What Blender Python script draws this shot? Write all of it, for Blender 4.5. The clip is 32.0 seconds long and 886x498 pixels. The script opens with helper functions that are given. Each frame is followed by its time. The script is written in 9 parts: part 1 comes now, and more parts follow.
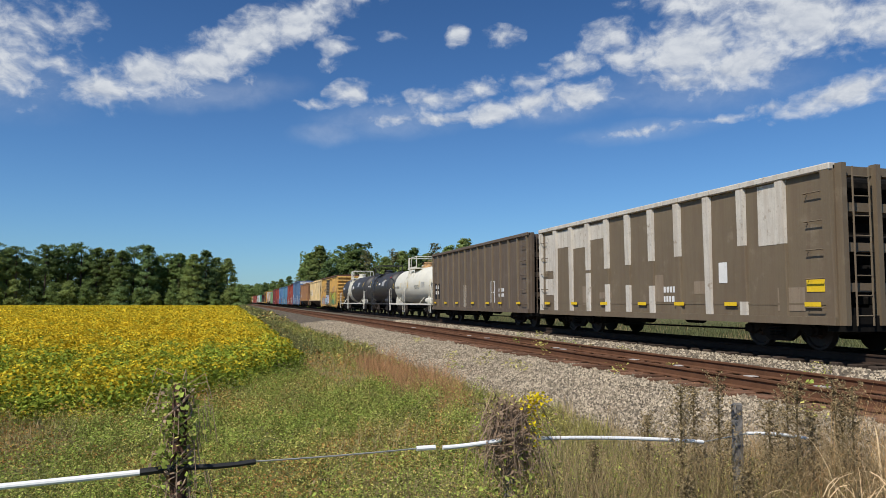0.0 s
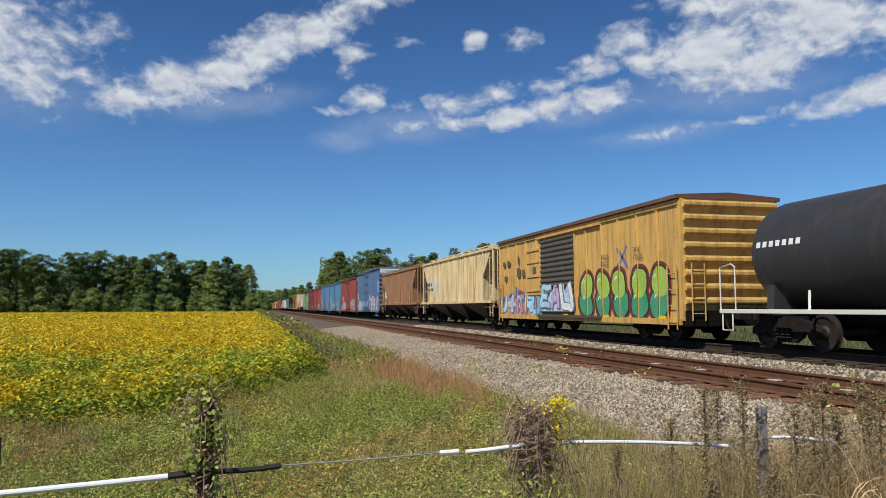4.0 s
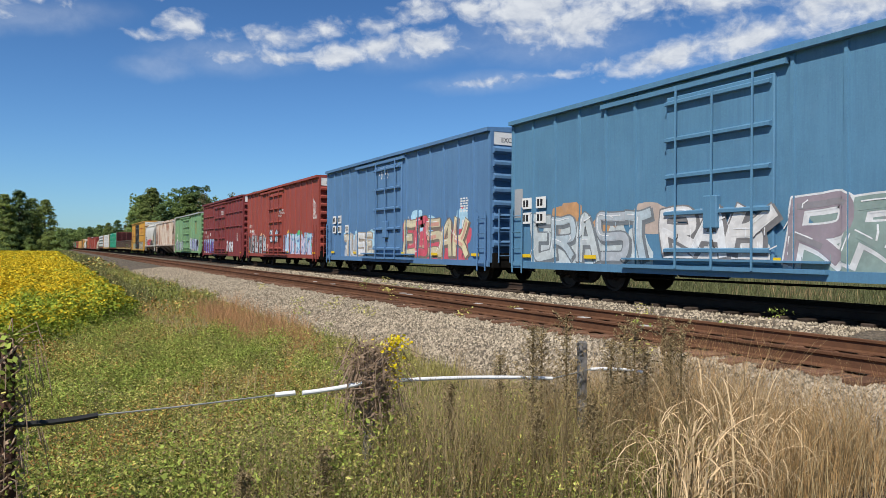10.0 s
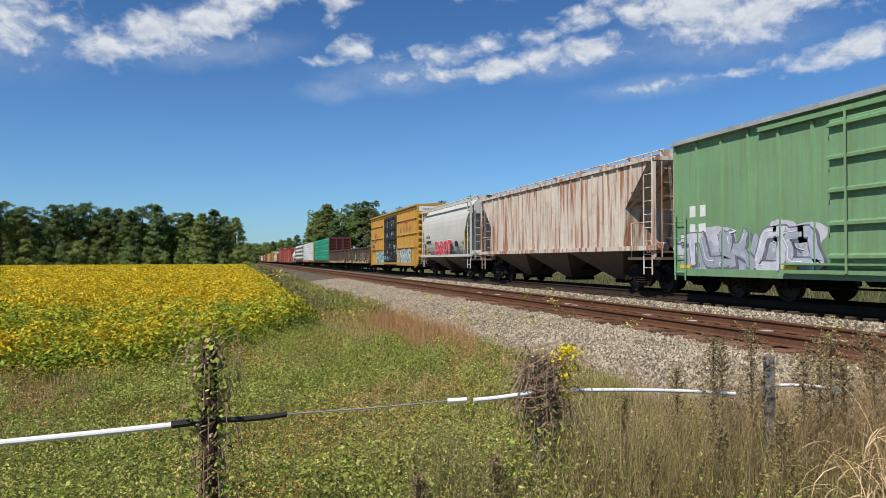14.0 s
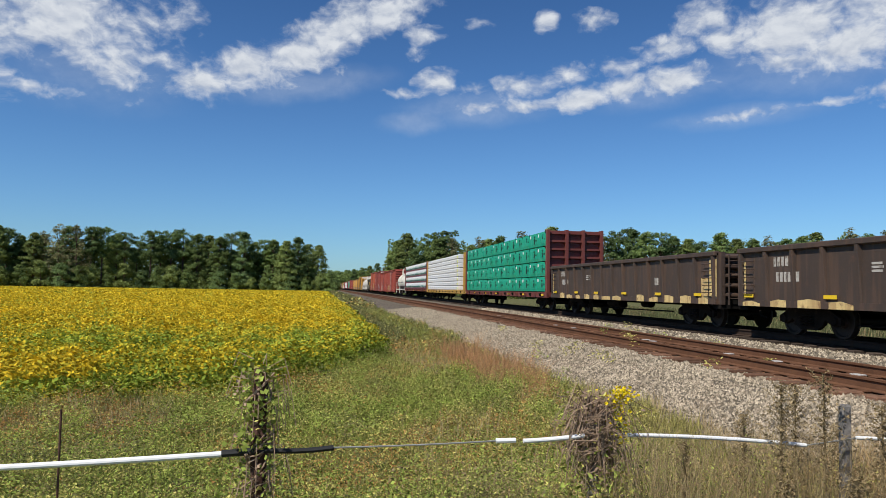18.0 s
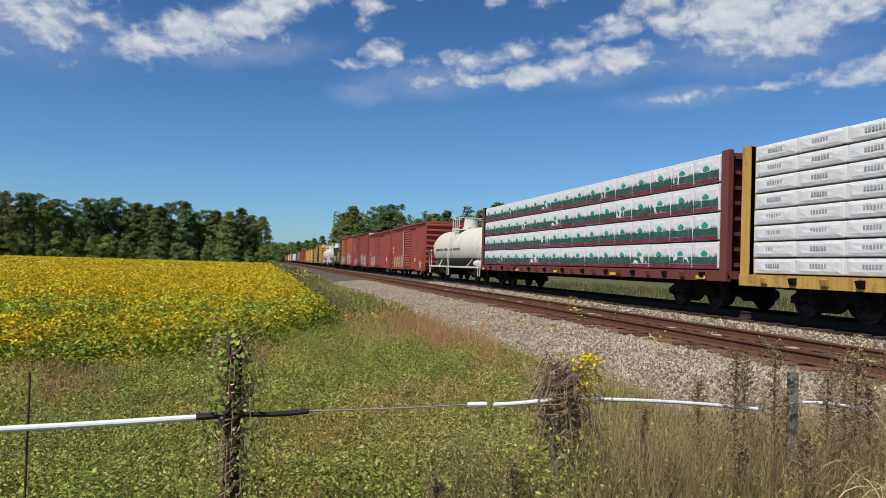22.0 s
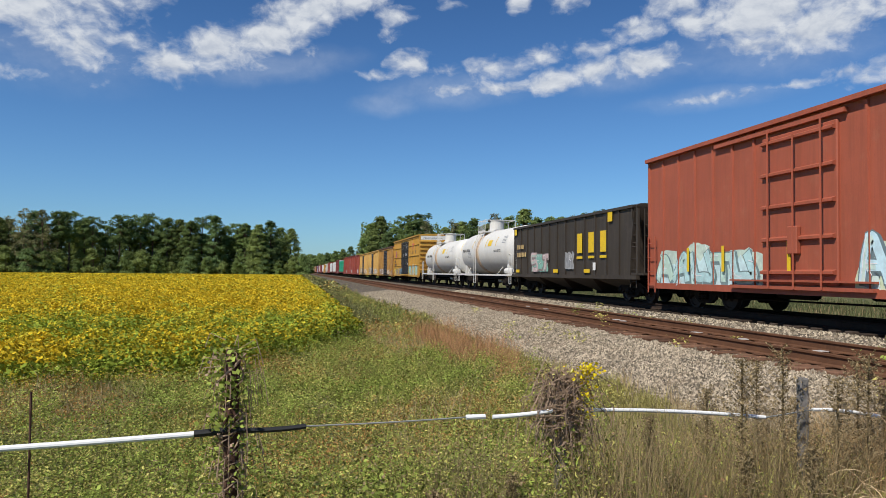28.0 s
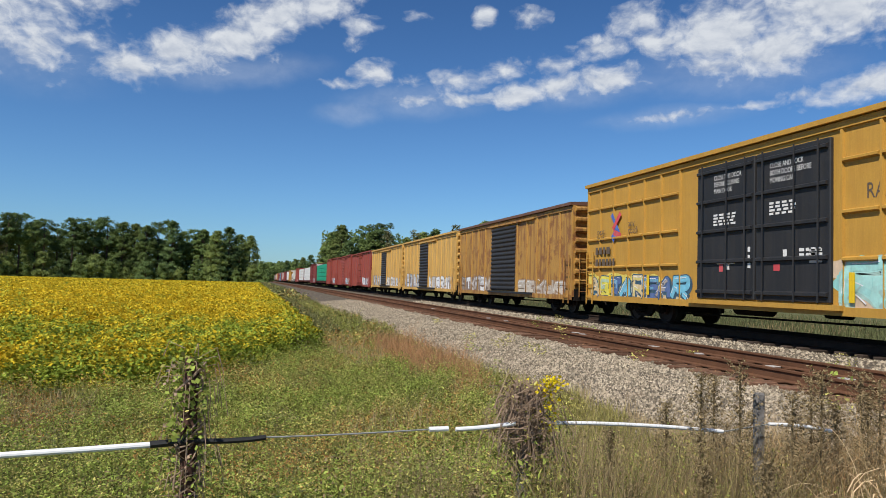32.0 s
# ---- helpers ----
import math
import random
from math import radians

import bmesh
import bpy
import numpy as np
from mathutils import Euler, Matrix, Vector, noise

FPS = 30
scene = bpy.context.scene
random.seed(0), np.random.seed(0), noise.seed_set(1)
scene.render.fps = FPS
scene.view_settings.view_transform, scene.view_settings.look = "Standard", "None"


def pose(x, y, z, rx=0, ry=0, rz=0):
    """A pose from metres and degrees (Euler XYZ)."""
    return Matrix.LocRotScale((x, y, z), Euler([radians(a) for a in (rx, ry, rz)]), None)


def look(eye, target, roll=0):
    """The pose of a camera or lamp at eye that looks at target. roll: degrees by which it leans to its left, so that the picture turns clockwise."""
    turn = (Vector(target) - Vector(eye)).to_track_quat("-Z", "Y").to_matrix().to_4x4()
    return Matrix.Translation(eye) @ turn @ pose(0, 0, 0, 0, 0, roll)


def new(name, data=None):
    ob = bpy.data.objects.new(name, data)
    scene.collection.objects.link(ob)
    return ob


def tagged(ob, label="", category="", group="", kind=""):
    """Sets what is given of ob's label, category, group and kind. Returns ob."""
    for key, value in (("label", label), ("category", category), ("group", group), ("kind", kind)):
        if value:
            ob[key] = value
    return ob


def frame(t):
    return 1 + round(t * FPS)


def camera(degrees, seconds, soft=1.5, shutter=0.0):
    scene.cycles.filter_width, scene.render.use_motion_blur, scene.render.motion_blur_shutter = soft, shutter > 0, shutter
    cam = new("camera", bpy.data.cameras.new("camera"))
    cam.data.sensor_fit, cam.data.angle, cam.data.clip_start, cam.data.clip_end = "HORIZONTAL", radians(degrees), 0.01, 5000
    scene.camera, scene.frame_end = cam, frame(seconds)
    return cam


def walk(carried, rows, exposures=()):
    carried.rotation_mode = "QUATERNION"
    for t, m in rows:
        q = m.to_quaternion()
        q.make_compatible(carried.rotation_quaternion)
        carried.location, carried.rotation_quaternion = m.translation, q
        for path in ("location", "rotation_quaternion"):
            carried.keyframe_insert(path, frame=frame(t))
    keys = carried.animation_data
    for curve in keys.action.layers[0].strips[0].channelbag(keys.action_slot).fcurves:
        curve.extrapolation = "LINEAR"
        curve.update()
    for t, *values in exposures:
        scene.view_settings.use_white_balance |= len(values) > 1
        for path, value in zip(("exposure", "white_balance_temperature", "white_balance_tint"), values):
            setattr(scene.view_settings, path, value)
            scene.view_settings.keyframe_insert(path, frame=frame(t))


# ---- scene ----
cam = camera(62.57, 32.0, soft=0.7)
PATH = [
    (0.0, pose(0.004, -0.060, 1.614, 94.19, -0.15, -15.91)),
    (0.5, pose(0.010, -0.056, 1.614, 94.23, 0.12, -15.69)),
    (1.0, pose(0.012, -0.063, 1.616, 94.20, 0.18, -15.61)),
    (1.5, pose(0.015, -0.061, 1.617, 94.31, 0.05, -15.24)),
    (2.0, pose(0.012, -0.065, 1.619, 94.46, 0.03, -14.81)),
    (2.5, pose(0.015, -0.067, 1.619, 94.58, 0.12, -14.66)),
    (4.5, pose(-0.039, -0.083, 1.613, 94.58, 0.23, -14.04)),
    (5.0, pose(-0.059, -0.063, 1.616, 94.94, -0.30, -13.11)),
    (5.5, pose(-0.027, -0.034, 1.611, 95.18, -1.23, -12.34)),
    (6.0, pose(-0.004, -0.037, 1.598, 94.82, -1.63, -12.26)),
    (6.5, pose(0.001, -0.043, 1.597, 94.20, -1.29, -12.61)),
    (7.0, pose(-0.005, -0.047, 1.596, 93.90, -0.79, -13.36)),
    (7.5, pose(-0.009, -0.054, 1.600, 93.71, -0.18, -15.36)),
    (8.0, pose(0.003, -0.051, 1.599, 93.20, 0.53, -18.63)),
    (8.5, pose(0.022, -0.035, 1.600, 92.42, 0.63, -22.45)),
    (9.0, pose(-0.024, 0.040, 1.594, 91.62, 0.58, -26.15)),
    (9.5, pose(-0.072, 0.051, 1.599, 90.97, 0.15, -28.42)),
    (10.0, pose(-0.058, 0.038, 1.595, 90.05, -0.37, -28.08)),
    (10.5, pose(-0.021, 0.037, 1.588, 89.01, -0.90, -26.61)),
    (11.0, pose(0.013, 0.032, 1.593, 88.59, -1.19, -26.28)),
    (11.5, pose(0.026, 0.035, 1.595, 88.88, -1.63, -25.77)),
    (12.0, pose(-0.012, 0.013, 1.597, 89.05, -1.77, -21.31)),
    (12.5, pose(-0.052, -0.010, 1.602, 89.09, -0.97, -15.80)),
    (13.0, pose(-0.067, 0.009, 1.588, 89.42, 0.13, -14.02)),
    (13.5, pose(-0.079, 0.045, 1.579, 90.22, 0.45, -15.09)),
    (15.5, pose(-0.087, 0.075, 1.594, 91.67, -1.27, -14.34)),
    (16.0, pose(-0.089, 0.064, 1.604, 91.41, -1.11, -12.74)),
    (16.5, pose(-0.026, 0.048, 1.613, 91.19, -0.99, -11.10)),
    (17.0, pose(0.046, 0.043, 1.611, 91.40, -1.13, -9.86)),
    (17.5, pose(0.073, 0.049, 1.610, 92.20, -1.19, -9.27)),
    (18.0, pose(0.060, 0.049, 1.613, 93.19, -1.00, -9.16)),
    (18.5, pose(0.044, 0.042, 1.612, 93.64, -1.02, -9.31)),
    (19.0, pose(0.013, 0.040, 1.604, 93.63, -1.59, -9.45)),
    (19.5, pose(-0.012, 0.033, 1.607, 93.41, -1.78, -9.92)),
    (20.0, pose(-0.021, 0.039, 1.601, 92.99, -1.55, -10.85)),
    (20.5, pose(-0.046, 0.033, 1.591, 92.28, -1.52, -11.85)),
    (21.0, pose(-0.072, 0.039, 1.579, 91.67, -1.67, -12.42)),
    (21.5, pose(-0.091, 0.024, 1.573, 91.48, -1.84, -12.89)),
    (22.0, pose(-0.097, 0.030, 1.575, 91.26, -1.79, -13.47)),
    (22.5, pose(-0.082, 0.031, 1.581, 90.99, -1.42, -13.60)),
    (23.0, pose(-0.042, 0.016, 1.594, 91.07, -1.02, -13.13)),
    (23.5, pose(0.021, -0.001, 1.599, 91.23, -0.74, -12.46)),
    (24.0, pose(0.060, -0.010, 1.595, 91.22, -0.66, -12.06)),
    (24.5, pose(0.074, -0.005, 1.597, 91.17, -0.60, -11.97)),
    (25.0, pose(0.077, 0.008, 1.598, 91.29, -0.57, -11.83)),
    (25.5, pose(0.077, 0.003, 1.598, 91.57, -0.32, -11.68)),
    (27.5, pose(0.072, -0.007, 1.597, 91.81, -0.30, -11.15)),
    (28.0, pose(0.071, 0.001, 1.599, 91.86, -0.55, -11.22)),
    (28.5, pose(0.069, 0.005, 1.599, 92.23, -0.88, -11.83)),
    (29.0, pose(0.065, 0.018, 1.601, 92.50, -1.33, -12.94)),
    (29.5, pose(0.062, 0.017, 1.600, 92.45, -1.78, -14.00)),
    (30.0, pose(0.059, 0.013, 1.599, 92.14, -2.01, -14.69)),
    (30.5, pose(0.058, 0.014, 1.598, 91.97, -2.08, -15.06)),
    (31.0, pose(0.058, 0.013, 1.599, 92.02, -1.95, -14.91)),
    (31.5, pose(0.053, 0.011, 1.600, 92.33, -1.84, -14.58)),
    (32.0, pose(0.047, 0.016, 1.601, 92.75, -1.57, -14.31)),
]
walk(cam, PATH, [(0.0, -0.04), (6.0, -0.02), (9.0, 0.05), (12.0, 0.14), (15.0, 0.05), (17.0, 0.06), (19.0, 0.0), (21.0, -0.08), (23.0, -0.06), (24.0, -0.06), (25.0, 0.06), (28.0, 0.0), (29.0, -0.08), (30.0, -0.18), (31.0, -0.06), (32.0, 0.03)])

# ---- world, sun ----
SUN_TO = Vector((-0.68, -0.50, 1.0)).normalized()   # direction towards the sun
world = bpy.data.worlds.new("sky")
scene.world = world
world.use_nodes = True


class Nodes:
    """Short hand for building a node tree."""

    def __init__(self, tree):
        self.t = tree
        tree.nodes.clear()

    def n(self, type_name, **props):
        node = self.t.nodes.new(type_name)
        for k, v in props.items():
            if k == "operation":
                node.operation = v
            elif k == "blend":
                node.data_type = "RGBA"
                node.blend_type = v
            elif k == "kind":
                node.gradient_type = v
        return node

    def link(self, a, b):
        self.t.links.new(a, b)

    def put(self, sock, v):
        if hasattr(v, "is_output"):
            self.link(v, sock)
        else:
            sock.default_value = v

    def math(self, op, a, b=0.0, c=0.0, clamp=False):
        m = self.n("ShaderNodeMath", operation=op)
        m.use_clamp = clamp
        self.put(m.inputs[0], a)
        self.put(m.inputs[1], b)
        self.put(m.inputs[2], c)
        return m.outputs[0]

    def mix(self, f, a, b, blend="MIX"):
        m = self.n("ShaderNodeMix", blend=blend)
        self.put(m.inputs[0], f)
        self.put(m.inputs[6], a)
        self.put(m.inputs[7], b)
        return m.outputs[2]

    def ramp(self, f, lo, hi):
        m = self.n("ShaderNodeMapRange")
        m.interpolation_type = "SMOOTHSTEP"
        self.put(m.inputs[0], f)
        m.inputs[1].default_value, m.inputs[2].default_value = lo, hi
        return m.outputs[0]

    def noise(self, vec, scale, detail=4.0, rough=0.55, dist=0.0):
        m = self.n("ShaderNodeTexNoise")
        self.put(m.inputs["Vector"], vec)
        m.inputs["Scale"].default_value = scale
        m.inputs["Detail"].default_value = detail
        m.inputs["Roughness"].default_value = rough
        m.inputs["Distortion"].default_value = dist
        return m.outputs["Fac"]

    def mapped(self, vec, loc=(0, 0, 0), rot=(0, 0, 0), scale=(1, 1, 1)):
        m = self.n("ShaderNodeMapping")
        self.put(m.inputs[0], vec)
        m.inputs[1].default_value = loc
        m.inputs[2].default_value = rot
        m.inputs[3].default_value = scale
        return m.outputs[0]


def rgb(r, g, b):
    return (r, g, b, 1.0)


def build_sky():
    k = Nodes(world.node_tree)
    sky = k.n("ShaderNodeTexSky")
    sky.sky_type = "NISHITA"
    sky.sun_disc = False
    sky.sun_elevation = math.asin(SUN_TO.z)
    sky.sun_rotation = math.atan2(SUN_TO.x, SUN_TO.y)
    sky.air_density, sky.dust_density, sky.ozone_density = 1.0, 0.3, 2.5
    co = k.n("ShaderNodeTexCoord")
    sep = k.n("ShaderNodeSeparateXYZ")
    k.link(co.outputs["Generated"], sep.inputs[0])
    az = k.math("ARCTAN2", sep.outputs[0], sep.outputs[1])
    el = k.math("ARCSINE", sep.outputs[2])
    flat = k.n("ShaderNodeCombineXYZ")
    k.link(az, flat.inputs[0])
    k.link(el, flat.inputs[1])
    plain = flat.outputs[0]
    wob = k.n("ShaderNodeTexNoise")
    k.link(plain, wob.inputs["Vector"])
    wob.inputs["Scale"].default_value = 20.0
    wob.inputs["Detail"].default_value = 3.0
    shift = k.n("ShaderNodeVectorMath", operation="MULTIPLY_ADD")
    k.link(wob.outputs["Color"], shift.inputs[0])
    shift.inputs[1].default_value = (0.040, 0.018, 0)
    k.link(plain, shift.inputs[2])
    uv = k.mapped(shift.outputs[0], (-0.02, -0.009, 0))

    def gather(banks, where):
        total = None
        for a, e, w, h, tilt, amount in banks:
            back = k.mapped(where, (-radians(a), -radians(e), 0))
            turned = k.mapped(back, (0, 0, 0), (0, 0, radians(-tilt)))
            p = k.mapped(turned, (0, 0, 0), (0, 0, 0), (1 / radians(w), 1 / radians(h), 0))
            g = k.n("ShaderNodeTexGradient", kind="SPHERICAL")
            k.link(p, g.inputs[0])
            v = k.math("MULTIPLY", g.outputs["Fac"], amount)
            total = v if total is None else k.math("MAXIMUM", total, v)
        return total

    total = gather(CLOUDS_WEST + CLOUDS_BAND + CLOUDS_MIDDLE + CLOUDS_EAST, uv)
    # clouds elsewhere in the sky, outside the banks above
    wide = k.mapped(uv, (0, 0, 0), (0, 0, 0), (1.0, 2.6, 1.0))
    rest = k.ramp(k.noise(wide, 2.2, 3.0), 0.58, 0.80)
    out = k.ramp(k.math("ABSOLUTE", k.math("SUBTRACT", az, radians(15))), radians(52), radians(70))
    high = k.ramp(el, radians(27), radians(40))
    rest = k.math("MULTIPLY", rest, k.math("MAXIMUM", out, high))
    rest = k.math("MULTIPLY", rest, k.ramp(el, radians(6), radians(14)))
    total = k.math("MAXIMUM", total, rest)

    def puffs(rise):
        """Billows at two sizes; rise: how far higher they are looked up."""
        a = k.noise(k.mapped(uv, (0, rise, 0), (0, 0, radians(10)), (1.0, 1.75, 1.0)), 15.0, 5.0, 0.52)
        b = k.noise(k.mapped(uv, (3, 1 + rise, 0), (0, 0, radians(10)), (1.0, 1.4, 1.0)), 52.0, 5.0, 0.55)
        return k.math("ADD", k.math("MULTIPLY", a, 0.60), k.math("MULTIPLY", b, 0.40))

    lump = puffs(0.0)
    dens = k.math("ADD", k.math("MULTIPLY", total, 1.30), k.math("MULTIPLY", k.math("SUBTRACT", lump, 0.5), 2.7))
    dens = k.math("MULTIPLY", dens, k.ramp(total, 0.0, 0.16))
    cover = k.ramp(dens, 0.16, 1.10)
    veil = k.math("MULTIPLY", k.ramp(k.math("MULTIPLY", gather(VEILS, uv), k.math("ADD", lump, 0.5)), 0.05, 0.80), 0.20)
    cover = k.math("MAXIMUM", cover, veil)
    shade = k.ramp(k.math("SUBTRACT", lump, puffs(radians(0.75))), -0.17, 0.17)
    thick = k.ramp(dens, 0.8, 1.6)
    lit = k.mix(shade, rgb(4.9, 5.4, 6.3), rgb(7.3, 7.6, 8.0))
    lit = k.mix(k.math("MULTIPLY", thick, 0.30), lit, rgb(6.2, 6.6, 7.2))
    tint = k.mix(k.ramp(el, radians(0), radians(30)), rgb(0.50, 0.79, 1.11), rgb(0.315, 0.545, 0.82))
    blue = k.mix(1.0, sky.outputs[0], tint, "MULTIPLY")
    colour = k.mix(k.math("MULTIPLY", cover, 0.96), blue, lit)
    bg = k.n("ShaderNodeBackground")
    k.link(colour, bg.inputs[0])
    bg.inputs[1].default_value = SKY
    o = k.n("ShaderNodeOutputWorld")
    k.link(bg.outputs[0], o.inputs[0])


SKY = 0.10
# clouds: azimuth, elevation, half width, half height, tilt (degrees), weight
CLOUDS_WEST = [
    (-18.5, 18.2, 11, 6, 0, 0.81), (-15, 15.2, 3.4, 3.2, 0, 0.68), (-20.5, 13.3, 5, 1.1, 0, 0.59), (-25, 17, 8, 6, 0, 0.85), (-21, 23, 13, 4.5, 0, 0.96), (-12.8, 16.4, 2.6, 1.3, 0, 0.62),
]
CLOUDS_BAND = [
    (-9.6, 14.8, 3.8, 2.2, 10, 0.90), (-6.5, 16.2, 4.5, 2.3, 20, 0.95), (-2.5, 17.6, 5, 2.7, 25, 1.0), (0.8, 19.6, 4.5, 2.5, 25, 1.05), (4.8, 21.4, 5, 2.3, 25, 1.0), (9, 24, 5, 2.5, 25, 0.9),
    (0.5, 16.4, 3.5, 1.0, 6, 0.5), (7.3, 19.5, 2.5, 1.1, 8, 0.66), (6.8, 18.3, 1.7, 0.9, 10, 0.55), (11.8, 20.3, 1.7, 0.9, 0, 0.48), (17.2, 20.4, 1.25, 1.2, 0, 0.95), (20.6, 20.4, 2.4, 1.25, 0, 0.75),
]
CLOUDS_MIDDLE = [
    (8.5, 16.1, 2.5, 1.46, 0, 0.91), (6.2, 15.2, 3.2, 0.69, 0, 0.58), (11.2, 15.6, 2.7, 0.95, 0, 0.7), (15.2, 15.8, 3.6, 1.29, 5, 0.76), (18.5, 16.6, 3, 1.38, 5, 0.7), (22.4, 16.8, 4, 1.2, 3, 0.65),
    (11.5, 14.2, 3.6, 0.86, 3, 0.74), (16, 14.3, 3.6, 0.86, 3, 0.73), (19.5, 14.7, 3, 1.29, 12, 0.93), (22.8, 15.5, 4, 1.29, 8, 0.93), (26.8, 15.8, 4.2, 1.63, 6, 0.98), (31.4, 12.9, 6, 0.65, 3, 0.67),
    (37, 13.5, 5, 0.52, 6, 0.47),
]
CLOUDS_EAST = [
    (26, 18.2, 3.6, 1.4, 8, 0.81), (28.8, 19.8, 3.2, 1.8, 20, 0.83), (30.4, 18.4, 3, 1.6, 0, 0.74), (35, 18.8, 6, 3.6, 0, 1.06), (34.3, 16.2, 4.2, 1.7, -4, 0.87), (38.5, 17, 6, 2.6, 8, 1.01), (42, 19.5, 8, 3.8, 8, 1.06),
    (48, 18.8, 7, 3, 8, 0.92), (38, 22.5, 10, 3.2, 0, 1.01), (45, 14.3, 6, 1.6, 12, 0.87), (50.5, 15.2, 7, 1.9, 8, 0.92), (40, 13.9, 3.5, 0.8, 5, 0.55), (57, 17, 8, 4, 0, 0.83),
]
VEILS = [(-2, 15.4, 9, 1.7, 8, 1.0), (7, 13.1, 4.2, 1.3, 3, 1.0), (-17, 15.0, 10, 4, 0, 0.8), (26, 15.2, 8, 1.8, 6, 0.9), (12, 14.2, 9, 2.0, 3, 0.9), (36, 16, 11, 3.0, 0, 0.9), (31.5, 12.9, 8, 1.1, 3, 0.9), (-26, 9.4, 3.5, 0.9, 0, 0.7)]
build_sky()
sun = new("sun", bpy.data.lights.new("sun", "SUN"))
sun.data.energy = 5.0
sun.data.angle = radians(0.53)
sun.data.color = (1.0, 0.95, 0.87)
sun.matrix_world = look(SUN_TO * 60, (0, 0, 0))
scene.view_settings.exposure = 0.0


# ---- materials ----
MATS = {}


def surface(name, base, rough=0.7, metal=0.0, vary=0.25, grain=40.0, stain=0.0, stain_col=(0.10, 0.06, 0.04), streak=0.0, streak_col=(0.13, 0.06, 0.03),
            bump=0.15, stain_scale=0.8, thresh=0.52, island=0.0, hue=None, sheen=0.0, trans=0.0, tone=0.0):
    """A painted, rusty, wooden, stony or leafy surface: two scales of variation, stains, streaks down the side, fine relief."""
    if name in MATS:
        return MATS[name]
    m = bpy.data.materials.new(name)
    m.use_nodes = True
    k = Nodes(m.node_tree)
    co = k.n("ShaderNodeTexCoord").outputs["Object"]
    big = k.noise(co, stain_scale, 5.0, 0.6)
    small = k.noise(co, grain, 3.0, 0.6)
    c0 = rgb(*base)
    dark = rgb(*[x * (1 - vary) for x in base])
    light = rgb(*[min(1, x * (1 + vary)) for x in base])
    col = k.mix(k.ramp(big, 0.3, 0.7), dark, c0)
    col = k.mix(k.math("MULTIPLY", k.ramp(small, 0.42, 0.75), 0.5), col, light)
    if hue:
        info = k.n("ShaderNodeNewGeometry")
        r = info.outputs["Random Per Island"]
        for n, (lo, hi, c) in enumerate(hue):
            f = k.math("MULTIPLY", k.math("GREATER_THAN", r, lo), k.math("LESS_THAN", r, hi))
            col = k.mix(f, col, rgb(*c))
    if island:
        info = k.n("ShaderNodeNewGeometry")
        r = k.math("FRACT", k.math("MULTIPLY", info.outputs["Random Per Island"], 7.31))
        v = k.math("ADD", k.math("MULTIPLY", r, 2 * island), 1 - island)
        g = k.n("ShaderNodeCombineXYZ")
        for i in range(3):
            k.link(v, g.inputs[i])
        col = k.mix(1.0, col, g.outputs[0], "MULTIPLY")
    if tone:
        info = k.n("ShaderNodeObjectInfo")
        v = k.math("ADD", k.math("MULTIPLY", info.outputs["Random"], 2 * tone), 1 - tone)
        g = k.n("ShaderNodeCombineXYZ")
        for i in range(3):
            k.link(v, g.inputs[i])
        col = k.mix(1.0, col, g.outputs[0], "MULTIPLY")
    if stain:
        f = k.noise(k.mapped(co, (5, 3, 1)), stain_scale * 2.3, 8.0, 0.65)
        col = k.mix(k.math("MULTIPLY", k.ramp(f, thresh, thresh + 0.14), stain), col, rgb(*stain_col))
    if streak:
        f = k.noise(k.mapped(co, (0, 0, 0), (0, 0, 0), (3.2, 3.2, 0.22)), 1.6, 5.0, 0.6)
        col = k.mix(k.math("MULTIPLY", k.ramp(f, 0.47, 0.62), streak), col, rgb(*streak_col))
        f = k.noise(k.mapped(co, (2, 7, 0), (0, 0, 0), (9.0, 9.0, 0.45)), 2.6, 4.0, 0.65)
        col = k.mix(k.math("MULTIPLY", k.ramp(f, 0.46, 0.66), 0.30 + 0.3 * streak), col, rgb(*[0.6 * a + 0.25 * d for a, d in zip(base, streak_col)]))
        f = k.noise(k.mapped(co, (1, 4, 9)), 21.0, 3.0, 0.7)
        col = k.mix(k.math("MULTIPLY", k.ramp(f, 0.60, 0.70), 0.45), col, rgb(*streak_col))
    b = k.n("ShaderNodeBsdfPrincipled")
    k.link(col, b.inputs["Base Color"])
    b.inputs["Metallic"].default_value = metal
    k.link(k.math("ADD", k.math("MULTIPLY", small, 0.25), rough - 0.12, clamp=True), b.inputs["Roughness"])
    b.inputs["Specular IOR Level"].default_value = 0.35 if rough < 0.65 else 0.05
    if trans:
        b.inputs["Subsurface Weight"].default_value = 0.0
    if bump:
        bp = k.n("ShaderNodeBump")
        bp.inputs["Strength"].default_value = bump
        bp.inputs["Distance"].default_value = 0.02
        k.link(k.math("ADD", small, k.math("MULTIPLY", big, 1.5)), bp.inputs["Height"])
        k.link(bp.outputs[0], b.inputs["Normal"])
    out = k.n("ShaderNodeOutputMaterial")
    if trans:
        tr = k.n("ShaderNodeBsdfTranslucent")
        k.link(col, tr.inputs[0])
        ms = k.n("ShaderNodeMixShader")
        ms.inputs[0].default_value = trans
        k.link(b.outputs[0], ms.inputs[1])
        k.link(tr.outputs[0], ms.inputs[2])
        k.link(ms.outputs[0], out.inputs[0])
    else:
        k.link(b.outputs[0], out.inputs[0])
    MATS[name] = m
    return m


